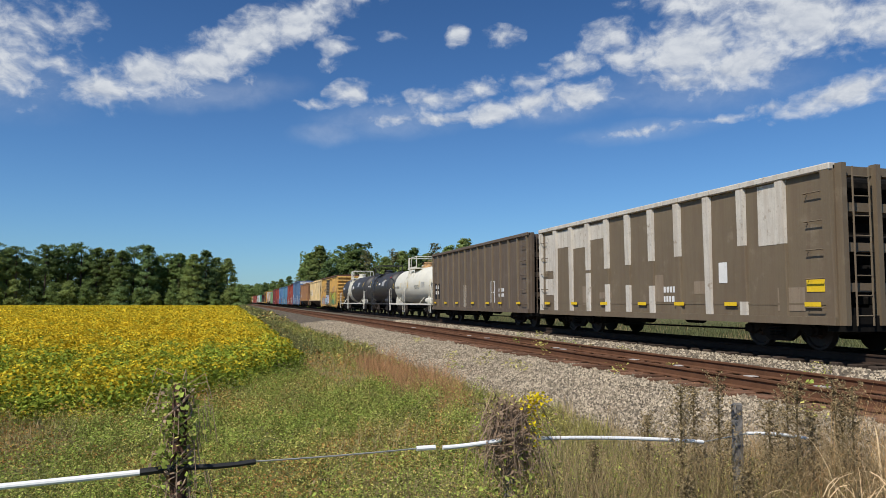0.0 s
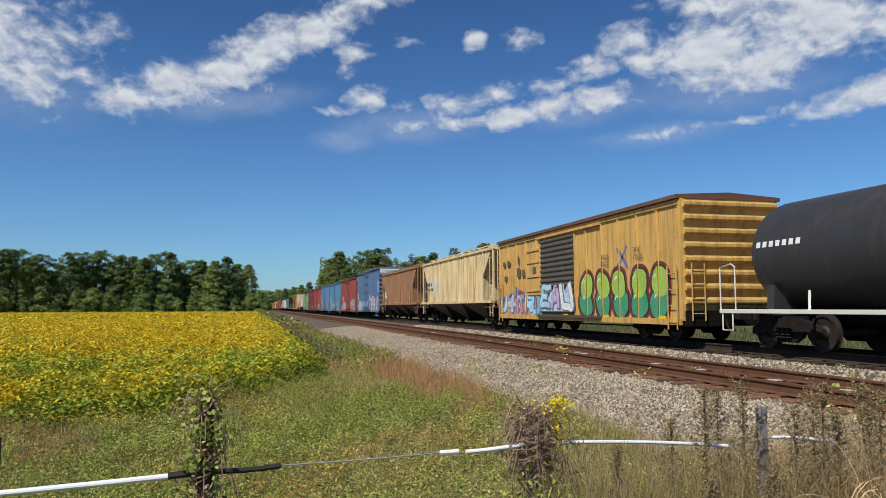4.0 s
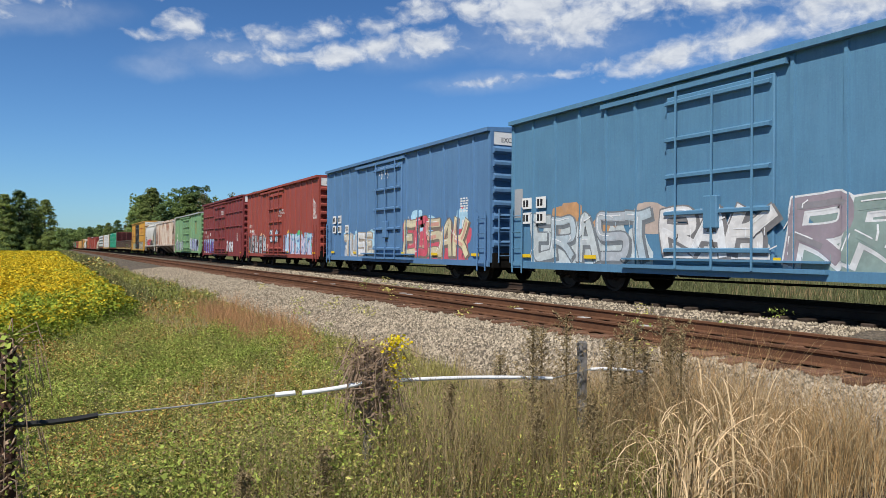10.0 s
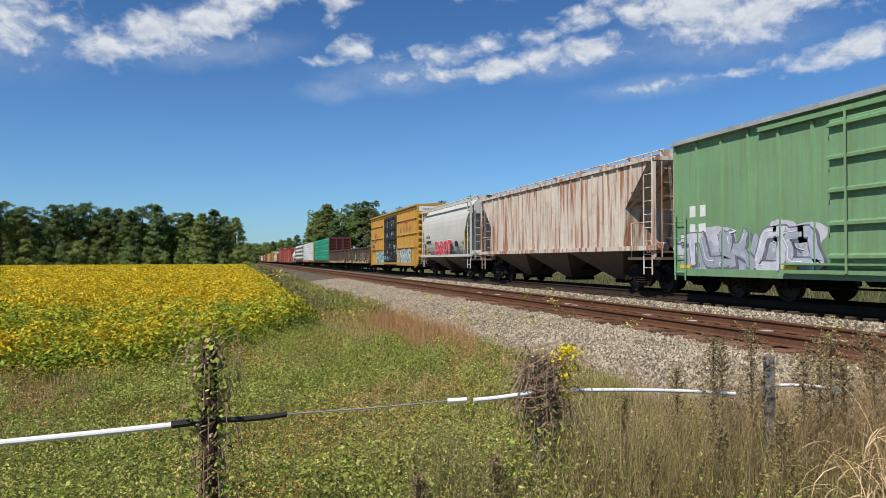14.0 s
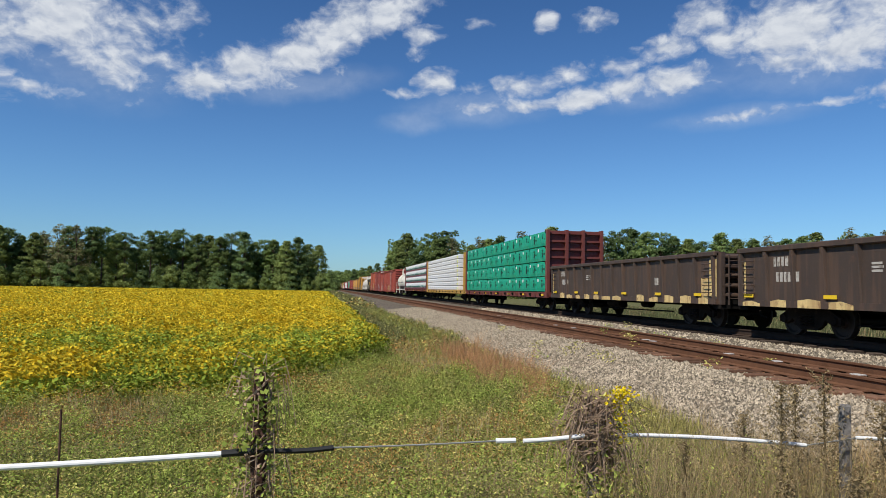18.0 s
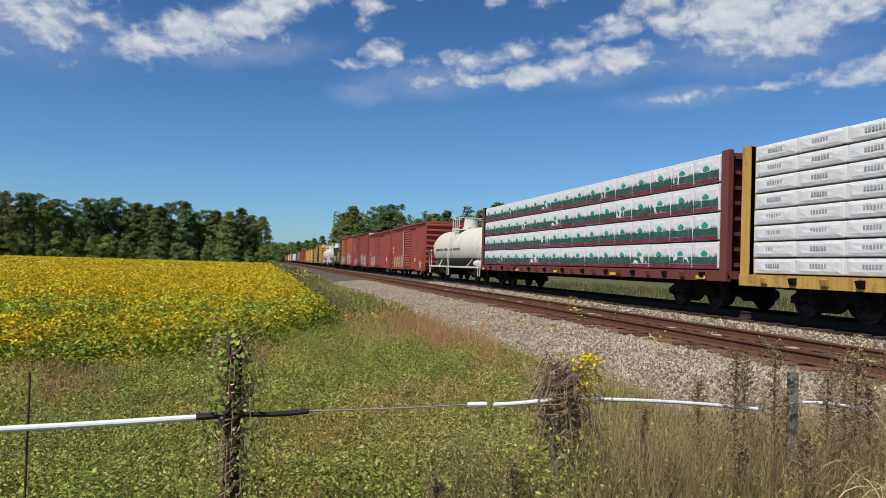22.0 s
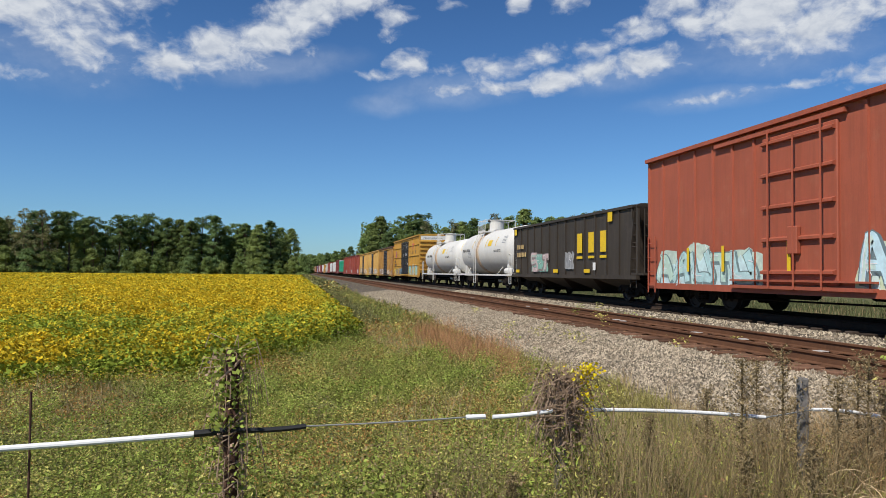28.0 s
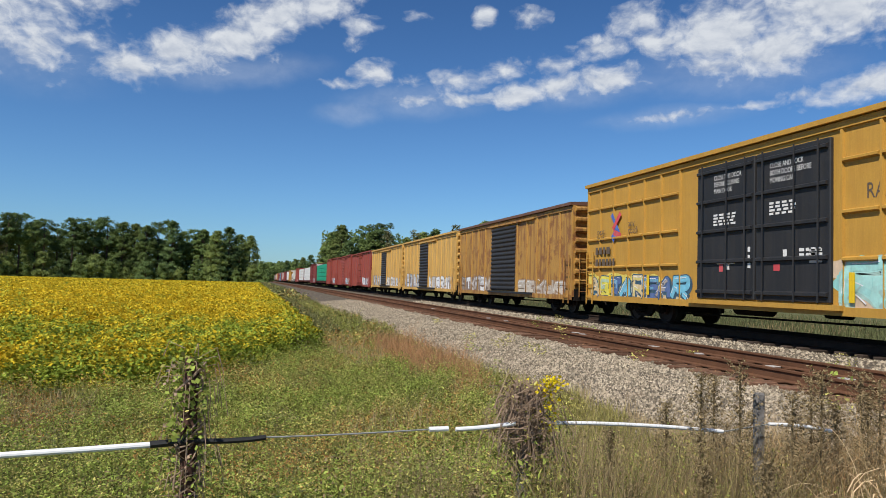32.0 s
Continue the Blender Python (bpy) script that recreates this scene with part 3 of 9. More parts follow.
def build_soy():
    f = thing("soybean_field", "ripening soybean field, yellow with green plants at its edge", "crop field", kind="stuff")
    lots = []
    for y0, y1, n, size in ((6.5, 17, 240000, 0.031), (17, 34, 260000, 0.038), (34, 80, 230000, 0.066), (80, 250, 150000, 0.19)):
        y = rng.uniform(y0, y1, n)
        left = -(y * 0.55 + 6)
        x = left + rng.random(n) * (1.7 - left)
        ok = (y > soy_front(x)) & (x < soy_edge(y))
        x, y = x[ok], y[ok]
        near = np.minimum(np.clip((y - soy_front(x)) / 0.9, 0, 1), np.clip((soy_edge(y) - x) / 0.5, 0, 1))
        row = 0.9 + 0.1 * np.sin(x * 8.3)
        top = (0.72 + 0.10 * soft_noise(x, y, 1.3)) * (0.45 + 0.55 * near ** 0.6) * row * np.interp(y, [30, 120], [1.0, 0.62])
        z = top * (1 - (rng.random(len(x)) ** 2) * (0.95 if y1 < 20 else 0.7)) + size * 0.3
        lots.append((x, y, z, np.full(len(x), size)))
    x, y, z, s = (np.concatenate(c) for c in zip(*lots))
    depth = np.minimum(y - soy_front(x), 3 * (soy_edge(y) - x))
    green = 0.30 + 0.22 * soft_noise(x, y, 0.55, 2.0) + 0.30 * soft_noise(x, y, 1.9, 1.0) + 0.35 * np.exp(-np.maximum(depth - 1.4, 0) / 2.2) * (x > -3) + 0.8 * (z < 0.38) - np.clip((y - 16) / 60, 0, 0.22)
    band = np.exp(-((y - soy_front(x) - 3.2) / 2.2) ** 2) * 0.26 * (x < 0)
    green = green + band - 0.30 * np.exp(-((y - soy_front(x) - 0.9) / 0.7) ** 2) * (x < -1.2)
    pick = green + rng.normal(0, 0.28, len(x))
    p = np.stack([x, y, z], 1)
    for name, m, mat, sd in (("yellow_leaves", pick < 0.30, SOY_Y, 1), ("lime_leaves", (pick >= 0.30) & (pick < 0.62), SOY_O, 2), ("green_leaves", pick >= 0.62, SOY_G, 3)):
        part(name, leaves(name, p[m], s[m], mat, 0.32, 0.62, sd), mat, f)
    xs = np.concatenate([[-160, -120, -90, -60], np.arange(-40, 1.3, 0.8)])
    ys = np.concatenate([np.arange(8, 60, 0.8), np.arange(60, 251, 8.0)])
    X, Y = np.meshgrid(xs, ys)
    Y = np.maximum(Y, soy_front(X) + 0.5)
    Z = (0.44 + 0.05 * soft_noise(X, Y, 1.3) + rng.normal(0, 0.03, X.shape)) * np.interp(Y, [30, 120], [1.0, 0.62])
    Z = np.where((Y <= soy_front(X) + 1.3) | (X > 0.8), 0.0, Z)
    i = np.arange(X.size).reshape(X.shape)
    me = bpy.data.meshes.new("canopy")
    me.from_pydata(np.stack([X, Y, Z], -1).reshape(-1, 3).tolist(), [], np.stack([i[:-1, :-1], i[:-1, 1:], i[1:, 1:], i[1:, :-1]], -1).reshape(-1, 4).tolist())
    me.materials.append(SOY_SHEET)
    part("canopy", me, SOY_SHEET, f)


build_soy()

BARK = surface("bark", (0.12, 0.09, 0.065), 0.95, 0, 0.4, 12, 0.3, (0.05, 0.04, 0.03), bump=0.6)
FOLIAGE = [surface("foliage_" + n, c, 0.8, 0, 0.3, 0.25, bump=0, island=0.30, trans=0.38, tone=0.22) for n, c in
           (("a", (0.205, 0.275, 0.090)), ("b", (0.235, 0.290, 0.094)), ("c", (0.160, 0.228, 0.086)), ("d", (0.23, 0.225, 0.11)))]


def tree_model(seed, h, kind, mat):
    """A tapered trunk with limbs and a ragged crown of many small leaf clumps."""
    r = random.Random(seed)
    g = np.random.default_rng(seed)
    t = Shape()
    lean = (r.uniform(-0.4, 0.4), r.uniform(-0.4, 0.4))
    top = h * (0.9 if kind == "pine" else 0.75)
    t.rod((0, 0, -0.3), (lean[0], lean[1], top * 0.55), h * 0.016, 7, h * 0.011)
    t.rod((lean[0], lean[1], top * 0.55), (lean[0] * 1.5, lean[1] * 1.5, top), h * 0.011, 6, h * 0.004)
    centres = []
    n = {"broad": 210, "pine": 60, "bush": 44, "thin": 100}[kind]
    for i in range(n):
        a = r.uniform(0, 6.28)
        if kind == "pine":
            f = r.uniform(0.55, 1.0)
            w = h * 0.17 * (1.15 - abs(f - 0.85) * 1.6) * r.uniform(0.3, 1.0)
            sz = h * 0.042
        elif kind == "bush":
            f = r.uniform(0.06, 1.0)
            w = h * 0.42 * math.sqrt(max(0.05, 1 - f * f)) * r.uniform(0.4, 1.0)
            sz = h * 0.13
        else:
            f = r.uniform(0.04, 1.0)
            w = h * 0.20 * (1.0 if f < 0.45 else math.cos((f - 0.45) / 0.55 * 1.38)) * r.uniform(0.25, 1.0) ** 0.7
            sz = h * r.uniform(0.022, 0.052)
        c = (lean[0] + math.cos(a) * w, lean[1] + math.sin(a) * w, f * h * 0.96)
        centres.append((c, sz))
        if i % 3 == 0:
            zs = min(max(0.3, c[2] - w * 0.8), top * 0.95)
            ax = zs / (top * 0.55) if zs < top * 0.55 else 1 + 0.5 * (zs / top - 0.55) / 0.45
            t.rod((lean[0] * ax, lean[1] * ax, zs), c, h * 0.004, 5, h * 0.0015)
    pos, face = [], []
    per = {"broad": 46, "pine": 60, "bush": 60, "thin": 22}[kind]
    for c, sz in centres:
        q = g.normal(0, 1, (per, 3))
        q /= np.linalg.norm(q, axis=1, keepdims=True)
        q *= (g.random((per, 1)) ** 0.4) * sz * np.array([1.25, 1.25, 0.75])
        pos.append(q + np.array(c))
        out = 0.7 * q / (sz + 1e-6) + np.array([c[0] - lean[0], c[1] - lean[1], max(0.0, c[2] - h * 0.6)]) / (h * 0.2)
        face.append(out + np.array([0, 0, 0.35]))
    crown = leaves("crown", np.concatenate(pos), h * 0.0125 if kind != "bush" else h * 0.030, mat, 0.25, 0.7, seed, np.concatenate(face))
    return t.mesh("trunk", BARK), crown


TREES = {}


def tree(x, y, h, kind="broad", seed=0, label="tall green tree at the edge of the woods", group="trees of the wood edge"):
    v = seed % 5
    key = (kind, v)
    if key not in TREES:
        TREES[key] = tree_model(v * 7 + len(kind), 18.0 if kind != "bush" else 4.0, kind, FOLIAGE[{"pine": 2, "thin": 3}.get(kind, v % 3)])
    trunk, crown = TREES[key]
    t = thing("pine_tree" if kind == "pine" else "shrub" if kind == "bush" else "tree", label, "shrub" if kind == "bush" else "tree", group)
    s = h / (18.0 if kind != "bush" else 4.0)
    t.matrix_basis = pose(x, y, float(land_z(np.array(x), np.array(y))) - 0.1, 0, 0, seed * 67 % 360) @ Matrix.Diagonal((s * 1.05, s * 1.05, s, 1))
    part("trunk", trunk, BARK, t)
    part("crown", crown, FOLIAGE[0], t)
    return t


r_ = random.Random(11)
D_ = 246.0
outline = [(-40, 17.5), (-30, 18.5), (-24, 18.5), (-21, 17), (-18.2, 19.2), (-17.2, 20), (-16, 18.2), (-14.6, 16.5), (-12.8, 18.3), (-11.3, 19), (-9.8, 18), (-8, 17.4), (-6.5, 19.4), (-5, 17.5), (-3.9, 17.3), (-2.3, 17.3),
           (-1.0, 17.2), (-0.2, 14), (0.3, 7)]
az = -38.0
i = 0
while az < 0.1:
    h = float(np.interp(az, [a for a, _ in outline], [b for _, b in outline]))
    kind = "pine" if -13.6 < az < -10.4 or r_.random() < 0.16 else "thin" if az < -16 and r_.random() < 0.4 else "broad"
    d = D_ + r_.uniform(-3, 12)
    tree(math.sin(radians(az)) * d, math.cos(radians(az)) * d, h * r_.uniform(0.95, 1.09), kind, i, "tall pine with a bare trunk above the wood edge" if kind == "pine" else "tall green tree at the edge of the woods")
    i += 1
    az += r_.uniform(0.55, 0.95)
az = -38.0
while az < 0.2:      # second row and underwood
    d = D_ + r_.uniform(14, 24)
    if az < -1.2:
        tree(math.sin(radians(az)) * d, math.cos(radians(az)) * d, float(np.interp(az, [a for a, _ in outline], [b for _, b in outline])) * r_.uniform(0.75, 0.98), "broad", i)
    d = D_ - r_.uniform(3, 6)
    tree(math.sin(radians(az)) * d, math.cos(radians(az)) * d, r_.uniform(4, 8), "bush", i, "dense green shrub below the wood edge", "shrubs of the wood edge")
    i += 1
    az += r_.uniform(0.9, 1.3)
tree(1.3, 243, 7.5, "bush", 3, "dense green shrub below the wood edge", "shrubs of the wood edge")
# trees beyond the railway
for a, d, h, kind in ((1.0, 620, 16, "broad"), (1.6, 600, 17, "broad"), (2.2, 560, 17, "broad"), (2.8, 540, 18, "broad"), (3.4, 500, 18, "broad"), (3.0, 640, 20, "pine"), (2.4, 660, 19, "pine"), (4.0, 420, 17, "broad"),
                      (4.6, 230, 9, "thin"), (5.1, 205, 13, "broad"), (5.6, 200, 16, "broad"), (6.3, 196, 17.5, "broad"), (6.9, 190, 13, "broad"), (7.4, 200, 12, "broad"), (8.0, 215, 19, "pine"), (8.7, 205, 17, "broad"), (9.3, 208, 19.5, "pine"),
                      (9.9, 200, 17, "thin"), (10.6, 205, 13, "broad"), (11.4, 200, 15, "broad"), (12.0, 205, 17.5, "thin"), (12.7, 205, 17, "broad"), (13.6, 200, 17.5, "broad"), (14.5, 205, 16.5, "broad")):
    tree(math.sin(radians(a)) * d, math.cos(radians(a)) * d, h, kind, i, "green tree beyond the railway", "trees beyond the railway")
    i += 1
az = 15.2
while az < 62:
    d = 195 + r_.uniform(-4, 10)
    tree(math.sin(radians(az)) * d, math.cos(radians(az)) * d, r_.uniform(17.5, 20.5) if az < 27 else r_.uniform(15.5, 19.0), r_.choice(("broad", "broad", "broad", "pine", "thin")), i, "green tree beyond the railway", "trees beyond the railway")
    d = 188 + r_.uniform(-3, 3)
    tree(math.sin(radians(az)) * d, math.cos(radians(az)) * d, r_.uniform(5, 9), "bush", i, "dense green shrub beyond the railway", "shrubs beyond the railway")
    i += 1
    az += r_.uniform(0.8, 1.25)


def thicket(name, label, a0, a1, d0, d1, hi, n, size, mat, seed):
    """Undivided growth filling the wood behind its edge trees."""
    f = thing(name, label, "woods", kind="stuff")
    g = np.random.default_rng(seed)
    a = np.radians(g.uniform(a0, a1, n))
    d = g.uniform(d0, d1, n)
    x, y = np.sin(a) * d, np.cos(a) * d
    top = hi * (0.82 + 0.14 * soft_noise(np.degrees(a), d * 0.05, 1.7, seed) + 0.10 * soft_noise(np.degrees(a), d * 0.05, 5.0, seed))
    z = top * g.random(n) ** 0.8
    part("foliage", leaves("foliage", np.stack([x, y, z], 1), size, mat, 0.2, 0.7, seed), mat, f)


thicket("woodland", "dense green woods behind the wood edge", -40, -0.6, 256, 272, 16.0, 62000, 0.34, FOLIAGE[0], 81)
thicket("woodland", "dense green woods beyond the railway", 4.8, 62, 204, 222, 18.0, 72000, 0.34, FOLIAGE[0], 82)
thicket("woodland", "far line of dark green woods at the horizon", 0.2, 6.5, 560, 640, 17.0, 16000, 0.85, FOLIAGE[0], 83)

# ---- train ----
BLACK = surface("soot_and_shade_black", (0.011, 0.010, 0.009), 0.8, 0, 0.3, 20, 0.4, (0.035, 0.027, 0.021), bump=0.1, stain_scale=1.5)
IRON = surface("dusty_iron", (0.026, 0.021, 0.018), 0.85, 0.1, 0.35, 25, 0.4, (0.060, 0.040, 0.028), bump=0.2, stain_scale=2.0)
WHEEL = surface("wheel_steel", (0.045, 0.034, 0.028), 0.6, 0.4, 0.3, 30, 0.4, (0.08, 0.045, 0.03), bump=0.1, stain_scale=3.0)
YELLOW = surface("reflector_yellow", (0.75, 0.50, 0.02), 0.5, 0, 0.1, 40, 0.25, (0.35, 0.2, 0.03), bump=0, stain_scale=3)
WHITE_MARK = surface("stencil_white", (0.72, 0.71, 0.68), 0.7, 0, 0.12, 40, 0.35, (0.35, 0.28, 0.25), bump=0, stain_scale=4, thresh=0.6)
BLACK_MARK = surface("stencil_black", (0.03, 0.03, 0.032), 0.7, 0, 0.12, 40, bump=0)
GREY_MARK = surface("stencil_grey", (0.34, 0.35, 0.36), 0.7, 0, 0.2, 40, bump=0)
GALV = surface("galvanised", (0.55, 0.56, 0.55), 0.5, 0.5, 0.2, 10, 0.3, (0.3, 0.2, 0.15), bump=0.05)
CARS = []       # (car, first metre, last metre, wheelsets)
HALF = 1.55     # half width of the side panels
RIB = 0.05      # how far the side posts stand proud
shared = {}


def once(key, make):
    if key not in shared:
        shared[key] = make()
    return shared[key]


def wheelset_mesh():
    s = Shape()
    for side in (-1, 1):
        x = side * 0.755
        s.lathe([(x - side * 0.07, 0.10), (x - side * 0.07, 0.44), (x - side * 0.04, 0.455), (x - side * 0.035, 0.425), (x + side * 0.065, 0.415), (x + side * 0.065, 0.36), (x + side * 0.03, 0.33), (x + side * 0.02, 0.17), (x + side * 0.09, 0.13),
                 (x + side * 0.09, 0.07)], "x", 28)
    s.lathe([(-1.05, 0.06), (-0.8, 0.08), (0.8, 0.08), (1.05, 0.06)], "x", 12)
    return s.mesh("wheelset", WHEEL)


def side_frame_mesh():
    s = Shape()
    prof = [(-1.15, 0.50), (-1.15, 0.34), (-0.78, 0.34), (-0.62, 0.44), (-0.50, 0.30), (-0.30, 0.18), (0.30, 0.18), (0.50, 0.30), (0.62, 0.44), (0.78, 0.34), (1.15, 0.34), (1.15, 0.50), (0.80, 0.66), (0.40, 0.74), (-0.40, 0.74), (-0.80, 0.66)]
    s.prism_x(prof, -0.055, 0.055)
    for y in (-0.94, 0.94):
        s.lathe([(-0.10, 0.02), (-0.10, 0.10), (0.0, 0.13), (0.05, 0.13)], "x", 12, (0, y, 0.42))
    for y in (-0.17, 0, 0.17):
        for z in (0.27, 0.34, 0.41, 0.48):
            s.lathe([(z, 0.05), (z + 0.02, 0.075), (z + 0.045, 0.05)], "z", 10, (-0.10, y, 0))
    return s.mesh("side_frame", IRON)


def add_truck(car, y):
    bol = once("bolster", lambda: Shape().soft_box(-1.0, 1.0, -0.2, 0.2, 0.45, 0.78, 0.03).box(-0.9, 0.9, -0.85, -0.78, 0.35, 0.42).box(-0.9, 0.9, 0.78, 0.85, 0.35, 0.42).mesh("truck", BLACK))
    t = part("truck", bol, BLACK, car)
    t.location = (0, y, 0)
    sets = []
    for dy in (-0.9, 0.9):
        w = part("wheelset", once("wheelset", wheelset_mesh), WHEEL, t)
        w.location = (0, dy, 0.42)
        sets.append(w)
    for sx in (-1, 1):
        f = part("side_frame", once("side_frame", side_frame_mesh), IRON, t)
        f.matrix_basis = pose(sx * 1.0, 0, 0, 0, 0, 0 if sx < 0 else 180)
    return sets


def coupler_mesh():
    s = Shape().soft_box(-0.12, 0.12, 0, 0.5, 0.72, 0.92, 0.02)
    s.prism_y([(-0.17, 0.66), (0.17, 0.66), (0.17, 0.98), (-0.17, 0.98)], 0.42, 0.66)
    s.pipe([(0.25, 0.1, 0.75), (0.3, 0.3, 0.42), (0.26, 0.55, 0.36)], 0.025)
    return s.mesh("coupler", IRON)


def running_gear(car, hl, inset, gap=1.2, sill=True):
    """Trucks, couplers and centre sill."""
    sets = []
    for sy in (-1, 1):
        sets += add_truck(car, sy * (hl - inset))
        c = part("coupler", once("coupler", coupler_mesh), IRON, car)
        c.matrix_basis = pose(0, sy * (hl - 0.05), 0, 0, 0, 0 if sy > 0 else 180)
        c.scale = (1, max(0.4, gap / 2 / 0.62), 1)
    if sill:
        part("centre_sill", Shape().box(-0.3, 0.3, -hl + 0.05, hl - 0.05, 0.62, 0.98), BLACK, car)
    return sets


def brake_gear(car):
    part("brake_reservoir", Shape().lathe([(-0.75, 0.05), (-0.7, 0.2), (0.5, 0.2), (0.55, 0.05)], "y", 14, (-0.9, 1.2, 0.62)), BLACK, car, smooth=False)
    part("brake_cylinder", Shape().lathe([(-0.35, 0.05), (-0.33, 0.15), (0.3, 0.15), (0.4, 0.05)], "y", 12, (-0.7, -1.4, 0.62)), BLACK, car)
    part("brake_rod", Shape().pipe([(-0.95, -4.0, 0.40), (-0.95, 4.2, 0.36)], 0.025), BLACK, car)


def ladder(car, x, y, z0, z1, width=0.42, mat=None, rungs=None, name="ladder"):
    s = Shape()
    for dy in (-width / 2, width / 2):
        s.rod((x, y + dy, z0), (x, y + dy, z1), 0.022, 6)
    n = rungs or max(2, int((z1 - z0) / 0.38))
    for i in range(n):
        z = z0 + (i + 0.5) * (z1 - z0) / n
        s.rod((x, y - width / 2, z), (x, y + width / 2, z), 0.014, 5)
    return part(name, s, mat or BLACK, car)


def end_ladder(car, yend, x, z0, z1, mat):
    s = Shape()
    for dx in (-0.2, 0.2):
        s.rod((x + dx, yend, z0), (x + dx, yend, z1), 0.02, 6)
    n = max(2, int((z1 - z0) / 0.36))
    for i in range(n):
        z = z0 + (i + 0.5) * (z1 - z0) / n
        s.rod((x - 0.2, yend, z), (x + 0.2, yend, z), 0.014, 5)
    return part("end_ladder", s, mat, car)


# --- paint marks on the sides: the near side faces -x, and y runs from right to left ---
def clip_strip(poly, y0, y1):
    for lim, keep in ((y0, 1), (y1, -1)):
        out = []
        for a, b in zip(poly, poly[1:] + poly[:1]):
            ia, ib = (a[0] - lim) * keep >= 0, (b[0] - lim) * keep >= 0
            if ia:
                out.append(a)
            if ia != ib:
                f = (lim - a[0]) / (b[0] - a[0])
                out.append((lim, a[1] + f * (b[1] - a[1])))
        poly = out
        if len(poly) < 3:
            return []
    return poly


def decal(shape, poly, x, ribs=(), rib_x=None, drop=0.0):
    """A flat painted patch (outline in y, z) on the side, carried over the posts."""
    from mathutils.geometry import tessellate_polygon
    for ps, px in [(poly, x)] + [(clip_strip(poly, a, b), rib_x) for a, b in ribs]:
        if len(ps) < 3:
            continue
        vs = [Vector((0, p[0], p[1])) for p in ps]
        tri = tessellate_polygon([vs])
        shape.add([(px - drop, p[0], p[1]) for p in ps], tri)


def blob(r, cy, cz, w, h, n=16, wob=0.16, square=0.6):
    pts = []
    ph = [r.uniform(0, 6.28) for _ in range(3)]
    lean = r.uniform(-0.25, 0.25)
    for i in range(n):
        a = 2 * math.pi * i / n
        c, s = math.cos(a), math.sin(a)
        k = 1 + wob * (math.sin(2 * a + ph[0]) * 0.6 + math.sin(3 * a + ph[1]) * 0.5 + math.sin(5 * a + ph[2]) * 0.35)
        c, s = math.copysign(abs(c) ** square, c), math.copysign(abs(s) ** square, s)
        pts.append((cy + w * c * k + lean * s * h, cz + h * s * k))
    return pts


def grow(poly, d):
    cy = sum(p[0] for p in poly) / len(poly)
    cz = sum(p[1] for p in poly) / len(poly)
    out = []
    for y, z in poly:
        l = math.hypot(y - cy, z - cz) or 1
        out.append((y + (y - cy) / l * d, z + (z - cz) / l * d))
    return out


def stroke(r, pts, w):
    """A painted line of some width through points."""
    left, right = [], []
    for i, (y, z) in enumerate(pts):
        a, b = pts[max(0, i - 1)], pts[min(len(pts) - 1, i + 1)]
        l = math.hypot(b[0] - a[0], b[1] - a[1]) or 1
        ny, nz = -(b[1] - a[1]) / l * w, (b[0] - a[0]) / l * w
        k = 0.6 + 0.6 * r.random()
        left.append((y + ny * k, z + nz * k))
        right.append((y - ny * k, z - nz * k))
    return left + right[::-1]


def smooth_line(pts, per=5):
    """A rounded line through the corners given."""
    if len(pts) < 3:
        (a, b), (c, d) = pts
        return [(a + (c - a) * i / 4, b + (d - b) * i / 4) for i in range(5)]
    ext = [pts[0]] + list(pts) + [pts[-1]]
    out = []
    for p0, p1, p2, p3 in zip(ext[:-3], ext[1:-2], ext[2:-1], ext[3:]):
        for i in range(per):
            t = i / per
            out.append(tuple(0.5 * (2 * p1[k] + (p2[k] - p0[k]) * t + (2 * p0[k] - 5 * p1[k] + 4 * p2[k] - p3[k]) * t * t + (3 * p1[k] - p0[k] - 3 * p2[k] + p3[k]) * t ** 3) for k in (0, 1)))
    return out + [pts[-1]]


def ribbon(pts, w):
    """Quads of a painted line of even width, its ends run out square."""
    left, right = [], []
    for i, (y, z) in enumerate(pts):
        a, b = pts[max(0, i - 1)], pts[min(len(pts) - 1, i + 1)]
        l = math.hypot(b[0] - a[0], b[1] - a[1]) or 1
        ty, tz = (b[0] - a[0]) / l, (b[1] - a[1]) / l
        e = -w * 0.7 if i == 0 else w * 0.7 if i == len(pts) - 1 else 0.0
        left.append((y + ty * e - tz * w, z + tz * e + ty * w))
        right.append((y + ty * e + tz * w, z + tz * e - ty * w))
    return [[left[i], left[i + 1], right[i + 1], right[i]] for i in range(len(pts) - 1)]


SPRAY = {}


def spray(c):
    if c not in SPRAY:
        SPRAY[c] = surface("spray_paint_%d" % len(SPRAY), c, 0.6, 0, 0.22, 7.0, 0.55, tuple(min(1, x * 0.62 + 0.09) for x in c), bump=0, stain_scale=1.6, thresh=0.5)
    return SPRAY[c]


